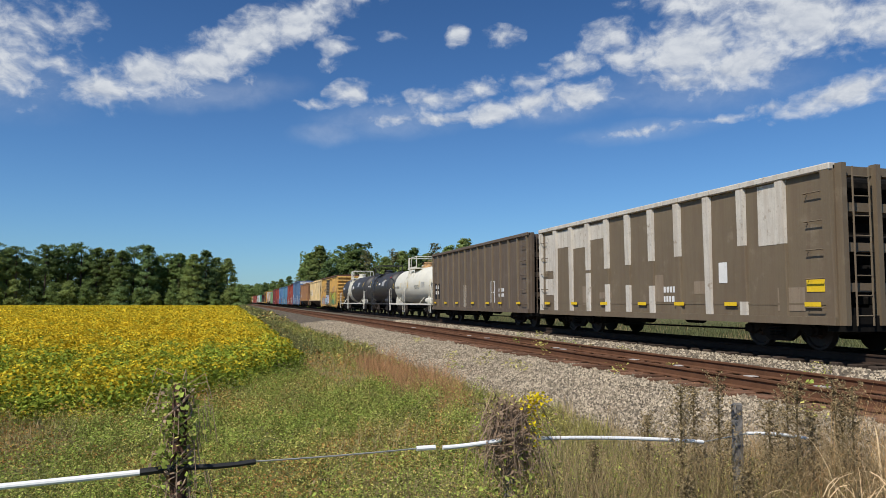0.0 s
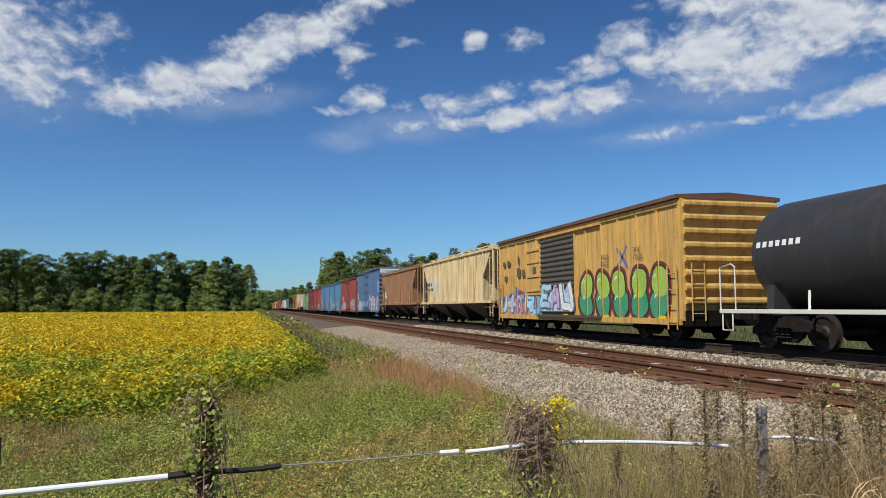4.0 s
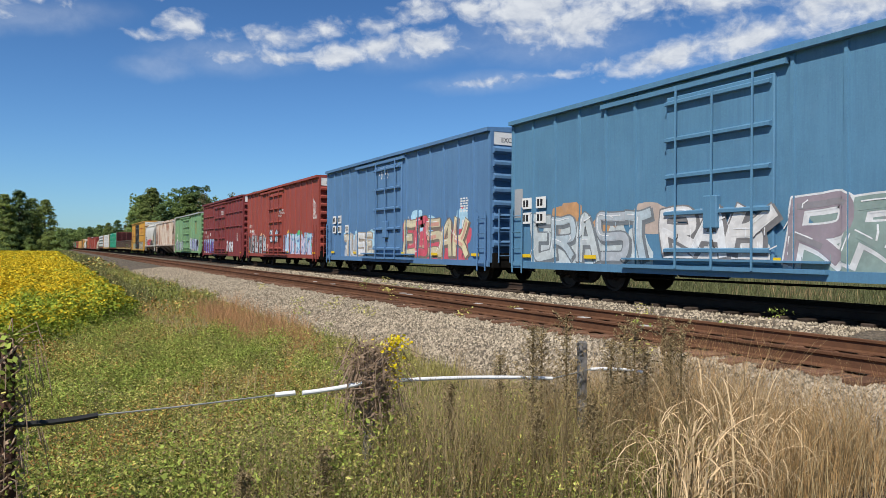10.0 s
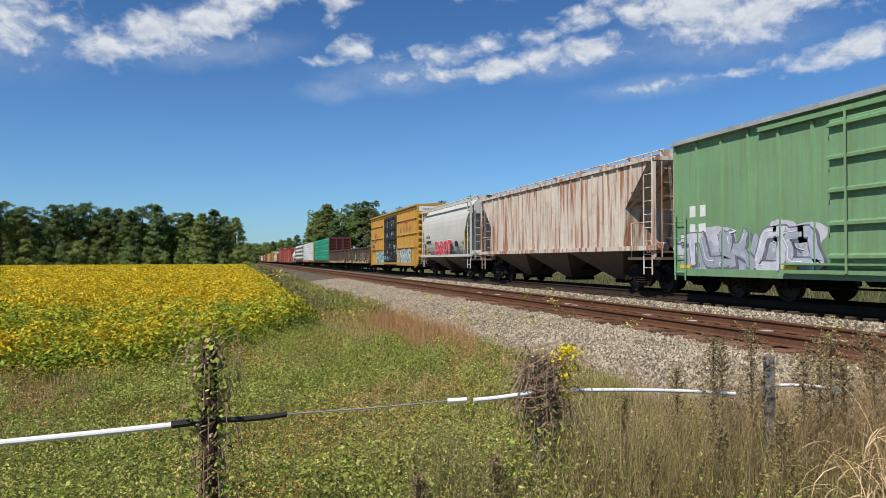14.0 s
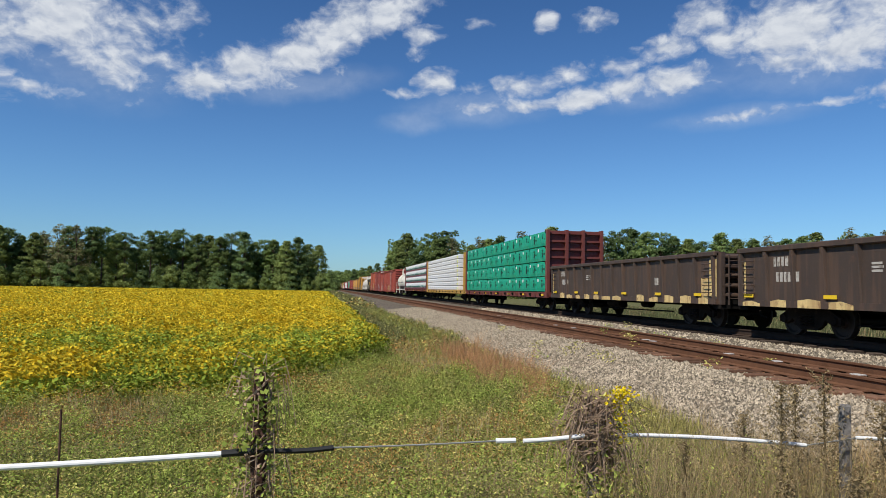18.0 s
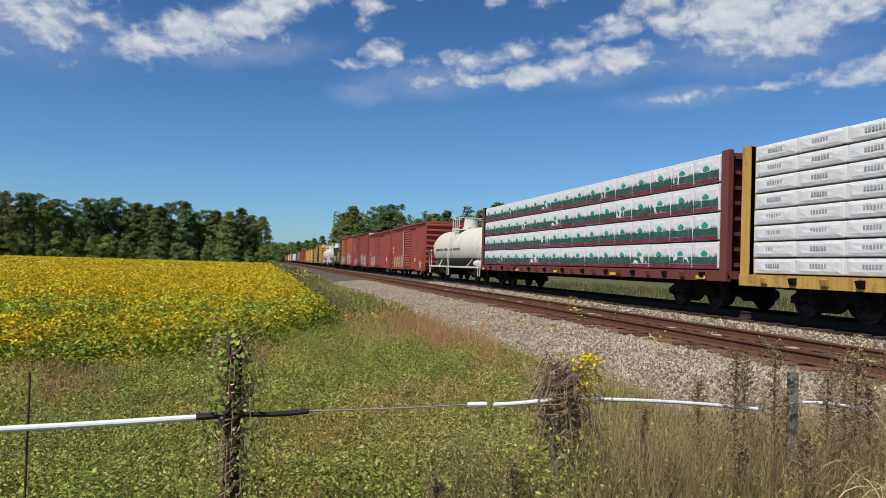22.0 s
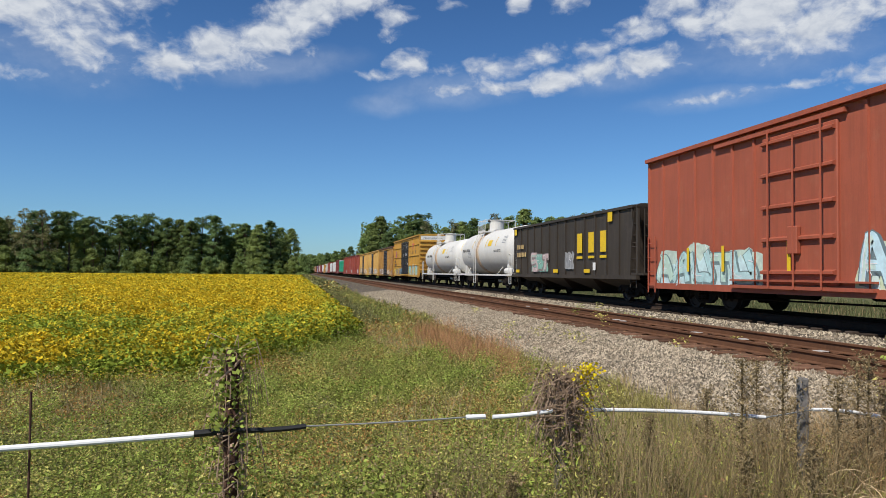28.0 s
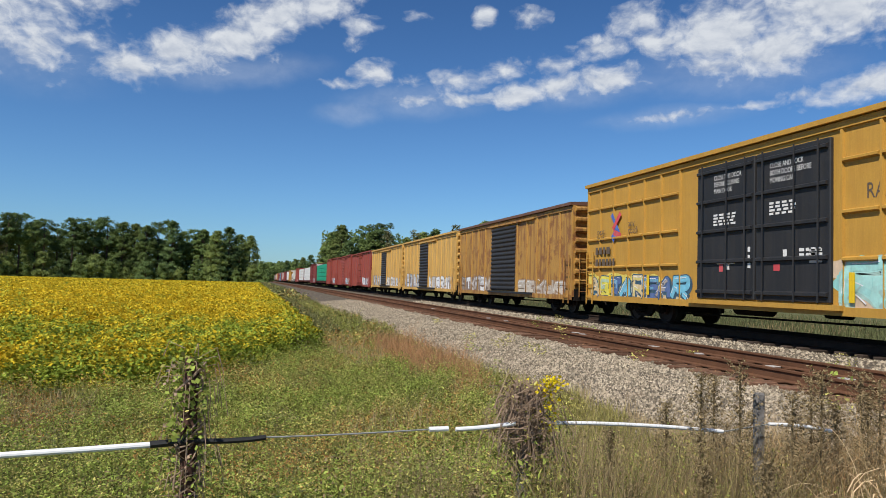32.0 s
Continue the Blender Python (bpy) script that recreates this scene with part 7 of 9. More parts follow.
def big_yellow(label, R, L, h, bot, seed):
    c, hl, ribs, x = boxcar(label, R, L, h, bot, GOLDEN, "double", 19, (-2.2, 2.5), DOOR_K, ledges=(h - 0.95, h - 2.0, h - 2.95), gear=3.0)
    X = -HALF - RIB
    sr, sb = Shape(), Shape()
    r = random.Random(4)
    for sh, a, b in ((sr, (6.75, 3.45), (7.25, 2.95)), (sb, (7.35, 3.45), (6.85, 2.80)), (sb, (7.3, 2.60), (7.0, 2.9)), (sr, (6.7, 2.70), (7.2, 2.85))):
        decal(sh, stroke(r, [a, ((a[0] + b[0]) / 2, (a[1] + b[1]) / 2), b], 0.11), XR - 0.003 * (sh is sr), [], X, 0.004)
    part("red_arrow", sr, ARROW_R, c, "red half of a crossed-arrow sign")
    part("blue_arrow", sb, ARROW_B, c, "blue half of a crossed-arrow sign")
    words("next\nload", 0.30, XR, 8.4, 3.05, BROWN_D, c, gap=0.75)
    words("any\nroad", 0.30, XR, 6.25, 3.2, BROWN_D, c, gap=0.75)
    marks(c, XR, [(8.5, 2.15, 0.20, 0.24, 4, 1), (8.5, 1.75, 0.18, 0.24, 6, 1)], BROWN_D)
    words("RAILCAR POOLING EXPERTS", 0.44, PX - 0.002, -3.0, h - 1.45, BROWN_D, c, squeeze=0.80, label="brown painted slogan")
    s = Shape()
    for y in (-4.9, -5.6):
        s.box(X - 0.004, X, y - 0.5, y, 3.75, 3.9).box(X - 0.004, X, y - 0.32, y - 0.18, 3.35, 3.75)
    part("faded_emblem", s, ARROW_R, c, "faded red emblem")
    D = x - 0.084
    words("CLOSE THIS DOOR\nBEFORE CLOSING\nMAIN DOOR", 0.17, D, 1.75, h - 0.70, WHITE_MARK, c, squeeze=0.75)
    words("CLOSE AND LOCK\nBOTH DOORS BEFORE\nMOVING CAR", 0.17, D, -0.35, h - 0.69, WHITE_MARK, c, squeeze=0.75)
    marks(c, D, [(1.75, h - 1.75, 0.16, 0.05, 4, 4), (-0.35, h - 1.65, 0.16, 0.05, 4, 4), (-1.3, h - 2.75, 0.12, 0.07, 4, 2), (0.4, h - 2.7, 0.1, 0.12, 1, 3), (1.2, 1.55, 0.12, 0.2, 1, 1), (-0.8, 1.75, 0.14, 0.22, 1, 1), (-1.6, 1.9, 0.3, 0.05, 1, 4), (1.6, 1.75, 0.3, 0.04, 2, 2)])
    panel(c, D, 1.35, 1.5, 1.5, 1.7, ARROW_R, "red_tag")
    panel(c, D, -0.7, -0.5, 1.5, 1.65, ARROW_R, "red_tag")
    for y in (5.0, 7.4, -2.7, -6.5):
        part("reflector", Shape().box(XR - 0.004, XR + 0.004, y - 0.07, y + 0.07, 0.85, 1.45), YELLOW, c)
    return c, hl, ribs, x


c, hl, ribs, x = big_yellow("golden yellow double-door boxcar with black doors and turquoise graffiti", 278.5, 296.8, 4.86, 0.72, 18)
graffiti(c, x, ribs, 2.6, 7.0, 0.72, 1.75, [(0.25, 0.62, 0.74), (0.42, 0.74, 0.80), TQ], (0.02, 0.03, 0.05), None, 181, 5)
graffiti(c, x, ribs, -7.2, -2.4, 0.72, 2.0, [(0.45, 0.66, 0.70), (0.30, 0.55, 0.62), (0.50, 0.55, 0.60)], (0.02, 0.02, 0.03), None, 182, 5)
graffiti(c, x - 0.10, (), 0.2, 2.4, 0.95, 1.35, [TQ, LB], (0.03, 0.05, 0.06), None, 183, 4)

# 19, 20: mill gondolas
for k, (R, L, lab) in enumerate(((298.2, 314.1, "rusty dark brown gondola with chalky tags"), (315.3, 331.1, "rusty brown mill gondola with a yellowed sill"))):
    c, hl, ribs, x = gondola(lab, R, L, 2.28, 0.72, GON, 14, None, "gondola", post_w=0.14, proud=0.10)
    r_ = random.Random(190 + k)
    for a, b in zip(ribs[:-1], ribs[1:]):
        if r_.random() < 0.85:
            q, e = a[1] + r_.uniform(0, 0.25), b[0] - r_.uniform(0, 0.25)
            zt = r_.uniform(0.84, 0.98)
            part("paint_patch", Shape().prism_x([(q, 0.72), (e, 0.72), (e, zt - r_.uniform(0, 0.08)), ((q + e) / 2, zt), (q, zt - r_.uniform(0, 0.08))], -HALF - 0.070, -HALF - 0.062), GON_Y, c, "peeling cream-yellow paint on the sill")
    for y0_, y1_, z0_, z1_ in ((-hl + 0.02, -hl + 0.42, 0.95, 2.05), (hl - 0.30, hl - 0.05, 0.9, 1.9), (-hl + 0.5, -hl + 0.9, 0.90, 1.5)):
        panel(c, PX - 0.001, y0_, y1_, z0_, z1_, GON_Y, "paint_patch", "peeling cream-yellow paint")
    marks(c, PX, [(6.4, 1.75, 0.11, 0.24, 4, 1), (6.3, 1.36, 0.11, 0.24, 6, 1), (-3.8, 1.3, 0.3, 0.25, 1, 1), (3.0, 1.7, 0.3, 0.05, 2, 3)], CHALK_MARK)
    side_marks(c, hl, 0.95, 6, 19 + k)
    if k == 0:
        graffiti(c, x, (), -0.2, 1.2, 1.1, 1.7, [(0.22, 0.62, 0.10)], (0.05, 0.2, 0.04), None, 191, 2, label="small lime green tag")
        graffiti(c, x, (), -5.6, -1.8, 1.1, 1.7, [GON.diffuse_color[:3] and (0.09, 0.06, 0.05)], (0.55, 0.53, 0.50), None, 192, 6, label="chalky white tags")

# 21 - 23: centre-beam flat cars with lumber
c, hl, w, hh, span = centerbeam("centerbeam flatcar with red bulkheads and green-wrapped lumber", 332.0, 354.3, 0.97, 4.22, CB_RED, WRAP_G, 4, 14)
s, s2 = Shape(), Shape()
r_ = random.Random(21)
for j in range(4):
    for i in range(14):
        y = -span / 2 + (i + 0.5) * w
        z = 0.985 + j * hh
        if i % 2 == j % 2 or r_.random() < 0.3:
            s2.box(-1.512, -1.506, y + 0.40, y + 0.60, z + hh * 0.66, z + hh * 0.86)
        decal(s, blob(r_, y - 0.25, z + hh * 0.45, 0.09, 0.16, 10, 0.18, 0.8), -1.508, (), None, 0.003)
        decal(s, blob(r_, y - 0.22, z + hh * 0.74, 0.09, 0.06, 8, 0.10, 0.9), -1.508, (), None, 0.003)
        bars(s, -1.508, y - 0.45, z + hh * 0.5, 0.10, 0.03, 2, i, 2)
        s.box(-1.52, -1.50, y - w / 2 - 0.012, y - w / 2 + 0.012, z + hh * 0.85, z + hh + 0.0)
tagged(part("pack_emblems", s, BLACK_MARK, c, "black printed emblems on the wraps"), kind="stuff")
tagged(part("pack_tags", s2, WHITE_MARK, c, "white tags on the wraps"), kind="stuff")
side_marks(c, hl, 0.78, 7, 21)
GAP = 2.45
c, hl, w, hh, span = centerbeam("centerbeam flatcar with yellow ends and white-wrapped lumber", 355.1, 377.4, 0.98, 4.15, CB_YEL, WRAP_W, 8, 13, CB_YEL, front_gap=GAP)
s, s2 = Shape(), Shape()
for j in range(8):
    for i in range(13):
        bars(s, -1.508, -span / 2 + GAP + (i + 0.5) * w + 0.25, 0.985 + j * hh + hh * 0.45, 0.055, 0.085, 6, i + j, 1, 0.55)
    s2.box(-1.512, -1.506, -span / 2 + GAP + 0.12, -span / 2 + GAP + 0.42, 1.05 + j * hh, 1.25 + j * hh)
tagged(part("pack_print", s, GREY_MARK, c, "grey printed bars on the wraps"), kind="stuff")
tagged(part("pack_tags", s2, spray((0.78, 0.80, 0.10)), c, "bright yellow spray dabs"), kind="stuff")
c, hl, w, hh, span = centerbeam("centerbeam flatcar with red ends and forest-printed lumber wraps", 377.95, 400.3, 1.06, 4.18, CB_RED, WRAP_W, 4, 18)
s, s2, s3 = Shape(), Shape(), Shape()
r_ = random.Random(23)
for j in range(4):
    z = 1.075 + j * hh
    for i in range(18):
        y = -span / 2 + (i + 0.5) * w
        s2.box(-1.513, -1.507, y - w / 2 + 0.02, y + w / 2 - 0.02, z + 0.03, z + 0.075)
        s2.box(-1.513, -1.507, y - w / 2 + 0.02, y + w / 2 - 0.02, z + 0.09, z + 0.14)
        pts = [(y - w / 2 + 0.015, z + 0.155)]
        q = y - w / 2 + 0.015
        while q < y + w / 2 - 0.06:
            p = r_.uniform(0.03, 0.14) * (1.0 if abs(q - y) > 0.24 else 0.3)
            pts += [(q + 0.012, z + 0.33 + p * 0.2), (q + 0.028, z + 0.34 + p), (q + 0.044, z + 0.33 + p * 0.2)]
            q += 0.05
        pts.append((y + w / 2 - 0.015, z + 0.155))
        decal(s, pts, -1.509, (), None, 0.003)
        decal(s3, [(y - 0.17, z + 0.43), (y - 0.12, z + 0.375), (y + 0.12, z + 0.375), (y + 0.17, z + 0.43), (y + 0.09, z + 0.49), (y, z + 0.53), (y - 0.09, z + 0.49)], -1.509, (), None, 0.008)
        bars(s3, -1.5165, y + 0.11, z + 0.415, 0.035, 0.045, 4, i, 1, 0.4)
tagged(part("pack_trees", s, spray((0.03, 0.10, 0.075)), c, "dark green printed forest band"), kind="stuff")
tagged(part("pack_stripes", s2, spray((0.20, 0.025, 0.05)), c, "maroon printed stripes"), kind="stuff")
tagged(part("pack_emblems", s3, spray((0.02, 0.34, 0.24)), c, "green printed emblems"), kind="stuff")
side_marks(c, hl, 0.82, 5, 23)

# 24: white and black tank car
c, hl, rad, zc = tank_car("white tank car with a black belly and dome railings", 400.8, 414.2, 3.42, 0.75, TANK_W, SOOT, TANK_W, 0.65, 0.75, reach=0.30)
for y in (5.9, 3.3, -1.6):
    tank_strip(c, rad, zc, y, 6, 26, 0.10, YELLOW)
for k in range(26):
    if k not in (8, 13, 18):
        tank_strip(c, rad, zc, 4.8 - k * 0.26, -6, 1, 0.16, BLACK_MARK, "number_bar" if k < 8 else "scrawl_bar")

# 25 - 28: red boxcars
c, hl, ribs, x = boxcar("brick red boxcar with its corrugated door ajar", 415.2, 430.35, 4.26, 0.60, BRICK_R, "slide", 13, (-1.85, 0.75), BRICK_R, top_white=False)
# no opening is cut: a black sheet on the wall paints the doorway's shade
part("open_doorway", Shape().box(x - 0.012, x - 0.004, 0.8, 1.42, 0.75, 3.8), BLACK, c, "flat black sheet for the dark inside of the open doorway")
part("door_edge", Shape().box(x - 0.05, x, 1.45, 1.60, 0.72, 3.84), CHALK, c, "pale door edge")
graffiti(c, x, ribs, 1.7, 6.6, 0.66, 1.6, [(0.55, 0.36, 0.22), (0.48, 0.26, 0.18), (0.60, 0.45, 0.20)], (0.40, 0.20, 0.14), [(0.50, 0.30, 0.15)], 251, 4)
marks(c, PX, [(7.2, 2.3, 0.16, 0.22, 3, 1), (7.2, 1.95, 0.14, 0.2, 4, 1), (-3.5, 1.2, 0.4, 0.3, 1, 1), (-5.5, 1.1, 0.12, 0.1, 3, 4)])
side_marks(c, hl, 1.0, 5, 25)
c, hl, ribs, x = boxcar("brick red boxcar with a corrugated sliding door", 431.2, 446.75, 4.26, 0.60, BRICK_R, "slide", 12, (-1.1, 2.2), BRICK_R, top_white=False)
part("roof_patch", Shape().box(-1.66, -1.0, -1.2, 2.6, 4.16, 4.24), GALV, c, "bare metal roof patch")
graffiti(c, x, ribs, 2.3, 6.0, 0.66, 1.7, [(0.60, 0.46, 0.22), (0.52, 0.40, 0.36), (0.62, 0.52, 0.40)], (0.45, 0.30, 0.18), None, 261, 3)
marks(c, PX, [(7.0, 2.1, 0.16, 0.2, 4, 1), (7.0, 1.8, 0.13, 0.2, 5, 1), (-5.0, 1.2, 0.5, 0.4, 1, 1), (-6.4, 1.1, 0.12, 0.07, 3, 5)])
part("reflector", Shape().box(XR - 0.004, XR + 0.006, -7.0, -6.85, 1.0, 1.9), YELLOW, c)
c, hl, ribs, x = boxcar("dark red boxcar with washed-out grey graffiti", 448.1, 463.8, 4.66, 0.60, col("dark_red_paint", (0.260, 0.058, 0.047), stain=0.3, streak=0.25), "plug", 15, (-0.95, 1.75))
graffiti(c, x, ribs, -6.8, -1.2, 0.66, 1.8, [(0.30, 0.24, 0.25), (0.55, 0.50, 0.50), (0.22, 0.15, 0.16)], (0.55, 0.52, 0.52), [(0.50, 0.30, 0.28)], 271, 5)
graffiti(c, x, ribs, 2.0, 5.5, 0.66, 1.5, [(0.58, 0.55, 0.54), (0.45, 0.32, 0.30)], (0.25, 0.14, 0.14), None, 272, 4)
marks(c, PX, [(7.2, 2.9, 0.2, 0.26, 4, 1), (7.2, 2.45, 0.16, 0.26, 5, 1), (6.9, 1.9, 0.12, 0.06, 3, 3)])
part("reflector", Shape().box(XR - 0.004, XR + 0.006, 7.3, 7.45, 1.2, 2.1), YELLOW, c)
c, hl, ribs, x = boxcar("orange-red boxcar with pale blue and green graffiti", 465.08, 480.15, 4.80, 0.68, ORANGE_R, "plug", 16, (-1.15, 1.55))
graffiti(c, x, ribs, 1.8, 7.0, 0.70, 1.75, [(0.48, 0.70, 0.70), (0.55, 0.74, 0.62), (0.60, 0.78, 0.78)], (0.14, 0.20, 0.20), [(0.55, 0.66, 0.56)], 281, 5)
graffiti(c, x, ribs, -6.2, -1.5, 0.70, 2.05, [(0.48, 0.72, 0.80), (0.56, 0.76, 0.82), (0.60, 0.68, 0.46)], (0.10, 0.13, 0.14), [(0.62, 0.66, 0.50)], 282, 5)
for y in (5.0, 3.2, 0.4, -3.8, -6.7):
    part("reflector", Shape().box(XR - 0.09, XR - 0.08, y - 0.06, y + 0.06, 1.1, 1.8) if y == 0.4 else Shape().box(XR - 0.02, XR - 0.012, y - 0.06, y + 0.06, 1.1, 1.8), YELLOW, c)

# 29: black hopper
c, hl, ribs, x = hopper("coal-black open hopper with large yellow blocks", 480.7, 495.95, 3.47, 0.95, COAL, 4, 13, covered=False, dark=COAL, cut=0.35)
X = -HALF - RIB
s = Shape()
for y in (-1.9, -3.1, -4.25):
    s.box(X - 0.004, X, y - 0.62, y, 1.62, 1.72).box(X - 0.004, X, y - 0.58, y - 0.04, 1.85, 2.65)
part("yellow_emblem", s, YELLOW, c, "row of large yellow blocks")
for y, z in ((6.7, 3.0), (-5.2, 2.95)):
    panel(c, PX - 0.06, y - 0.2, y + 0.2, z, z + 0.36, YELLOW, "yellow_square")
for y in (6.3, 0.6, -3.0):
    panel(c, PX - 0.06, y - 0.3, y + 0.3, 1.05, 1.2, YELLOW, "reflector")
marks(c, PX - 0.055, [(6.4, 2.25, 0.2, 0.22, 4, 1), (6.4, 1.85, 0.18, 0.22, 6, 1)], GON_Y)
graffiti(c, X, (), 1.6, 4.0, 1.1, 2.0, [(0.58, 0.44, 0.42), (0.25, 0.50, 0.40)], (0.20, 0.17, 0.16), None, 291, 3)
graffiti(c, X, (), -1.5, -0.6, 1.2, 2.0, [(0.30, 0.30, 0.30)], (0.42, 0.42, 0.42), None, 292, 2)
marks(c, PX - 0.055, [(-3.6, 1.15, 0.3, 0.3, 1, 1)])

# 30, 31: white acid tank cars
for R, L, da, tt in ((496.4, 510.1, 1.38, 3.77), (510.6, 525.8, 1.38, 3.62)):
    c, hl, rad, zc = tank_car("white tank car with rust stains round its dome", R, L, tt, 0.95, TANK_W2, None, TANK_W2, da, 0.75, bands=((da - 0.62, da + 0.12, col("rust_stain_band", (0.66, 0.48, 0.32), stain=0.6, stain_col=(0.76, 0.70, 0.62))),))
    for k in range(10):
        if k != 4:
            tank_strip(c, rad, zc, 5.2 - k * 0.22, 3, 11, 0.13, BLACK_MARK, "number_bar")
    for y in (5.9, 2.6, -0.9, -3.3):
        tank_strip(c, rad, zc, y, 10, 34, 0.11, YELLOW)
    tank_strip(c, rad, zc, -1.9, 12, 28, 0.9, YELLOW, "yellow_placard")
    tank_words(c, rad, zc, "HYDROCHLORIC ACID", 0.20, -2.9, 2, BLACK_MARK, 0.8)
    for k in range(5):
        tank_strip(c, rad, zc, -5.0, 16 + k * 4, 17.5 + k * 4, 0.8, GREY_MARK, "data_bar")
        tank_strip(c, rad, zc, 3.2, -12 + k * 3.5, -11 + k * 3.5, 0.9, GREY_MARK, "data_bar")

# 32 - 36
c, hl, ribs, x = big_yellow("golden yellow double-door boxcar with black doors, blue and turquoise tags", 526.6, 545.0, 4.66, 0.70, 32)
graffiti(c, x, ribs, 3.0, 8.9, 0.70, 1.45, [(0.20, 0.55, 0.72), (0.10, 0.16, 0.34), (0.75, 0.66, 0.10), (0.70, 0.55, 0.3)], (0.02, 0.03, 0.06), [(0.75, 0.60, 0.12)], 321, 8)
graffiti(c, x, ribs, -8.6, -2.4, 0.70, 1.75, [(0.30, 0.62, 0.58), (0.40, 0.70, 0.64), (0.55, 0.42, 0.30)], (0.40, 0.55, 0.48), [(0.28, 0.60, 0.56), (0.66, 0.50, 0.35)], 322, 5)
c, hl, ribs, x = boxcar("rust-eaten yellow boxcar with a black corrugated door", 546.3, 561.8, 4.22, 0.66, RUST_Y, "slide", 13, (-1.65, 1.8), DOOR_K, top_white=False, roof_mat=ROOF_R)
graffiti(c, x, ribs, 2.0, 7.2, 0.68, 1.5, [(0.45, 0.36, 0.28), W_, (0.3, 0.24, 0.2)], (0.2, 0.12, 0.08), None, 331, 6)
graffiti(c, x, ribs, -7.0, -2.0, 0.68, 1.3, [(0.60, 0.52, 0.42), (0.5, 0.42, 0.34)], (0.3, 0.18, 0.1), None, 332, 5)
for k, (R, L, m) in enumerate(((562.7, 578.4, BUFF), (579.4, 595.0, BUFF))):
    c, hl, ribs, x = boxcar("faded yellow boxcar with a black corrugated door", R, L, 4.20, 0.66, m, "slide", 13, (-0.7, 1.9), DOOR_K, top_white=False)
    graffiti(c, x, ribs, 2.2, 7.2, 0.68, 1.7, [(0.50, 0.52, 0.54), W_, (0.3, 0.3, 0.34)], (0.1, 0.1, 0.12), None, 341 + k, 6)
    graffiti(c, x, ribs, -7.0, -1.0, 0.68, 1.5, [(0.55, 0.50, 0.45), W_], (0.2, 0.16, 0.14), None, 343 + k, 6)
pos = 596.2
TAIL = [("r", 15.2), ("r", 15.2), ("r", 15.2), ("g", 22.0), ("m", 15.0), ("w", 22.0), ("w", 22.0), ("r", 15.2), ("h", 16.0), ("t", 13.5), ("y", 15.2), ("w", 22.0), ("m", 15.0), ("r", 15.2), ("h", 16.0), ("r", 15.2), ("b", 15.0), ("t", 13.0),
        ("m", 15.0), ("r", 15.2), ("y", 15.2), ("h", 16.0), ("r", 15.2), ("w", 22.0)]
for n, (k, l) in enumerate(TAIL):
    R, L = pos, pos + l
    if k in "rmyb":
        m = {"r": BRICK_R, "m": MAROON, "y": GOLDEN, "b": BOX_BLUE}[k]
        c, hl, ribs, x = boxcar({"r": "brick red boxcar far back in the train", "m": "maroon boxcar far back in the train", "y": "yellow boxcar far back in the train", "b": "blue boxcar far back in the train"}[k], R, L, 4.3 + 0.1 * (n % 3), 0.62, m, "slide" if n % 2 else "plug", 9, (-1.3, 1.5), None, top_white=n % 2 == 0, detail=False)
        graffiti(c, x, ribs, -6.5, -1.8, 0.66, 1.5, [W_, GREY, LB], (0.2, 0.15, 0.15), None, 400 + n, 4)
    elif k in "gw":
        centerbeam("flatcar with %s-wrapped lumber far back in the train" % ("green" if k == "g" else "white"), R, L, 0.97, 3.95, CB_RED, WRAP_G if k == "g" else WRAP_W, 4, 6)
    elif k == "h":
        hopper("pale grey covered hopper far back in the train", R, L, 4.1, 1.35, GREY_H, 3, 8, dark=BROWN_D)
    else:
        tank_car("white tank car far back in the train", R, L, 3.75, 0.9, TANK_W2, None, TANK_W2)
    pos = L + 1.2

# ---- foreground: fence, weeds, grass ----
GRASS_G = surface("green_grass", (0.325, 0.340, 0.090), 0.75, 0, 0.25, 3, bump=0, island=0.55, trans=0.25)
GRASS_O = surface("olive_grass", (0.36, 0.32, 0.11), 0.8, 0, 0.25, 3, bump=0, island=0.55, trans=0.2)
GRASS_T = surface("tan_grass", (0.50, 0.38, 0.21), 0.85, 0, 0.2, 3, bump=0, island=0.35, trans=0.2)
GRASS_B = surface("brown_dry_grass", (0.47, 0.30, 0.14), 0.85, 0, 0.25, 3, bump=0, island=0.45, trans=0.2)
FAR_G = surface("rank_dull_weeds", (0.205, 0.205, 0.085), 0.85, 0, 0.3, 3, bump=0, island=0.5, trans=0.15)
FAR_D = surface("dull_weeds_beyond", (0.125, 0.135, 0.060), 0.85, 0, 0.3, 3, bump=0, island=0.5, trans=0.15)
GRASS_R = surface("russet_grass", (0.50, 0.28, 0.14), 0.85, 0, 0.2, 3, bump=0, island=0.35, trans=0.2)
LEAF_G = surface("weed_leaf", (0.285, 0.345, 0.072), 0.7, 0, 0.25, 5, bump=0, island=0.62, trans=0.25)
LEAF_L = surface("pale_weed_leaf", (0.49, 0.445, 0.13), 0.7, 0, 0.25, 5, bump=0, island=0.58, trans=0.25)
LEAF_R = surface("red_weed_leaf", (0.46, 0.24, 0.08), 0.75, 0, 0.25, 5, bump=0, island=0.4, trans=0.2)
VINE_D = surface("dry_vine", (0.34, 0.240, 0.165), 0.9, 0, 0.3, 20, bump=0.3, tone=0.2)
PLUME = surface("weed_plume", (0.30, 0.225, 0.120), 0.9, 0, 0.3, 8, bump=0, island=0.5, trans=0.15)
GOLD_F = surface("yellow_flower", (0.78, 0.62, 0.02), 0.7, 0, 0.1, 9, bump=0, island=0.2, trans=0.25)
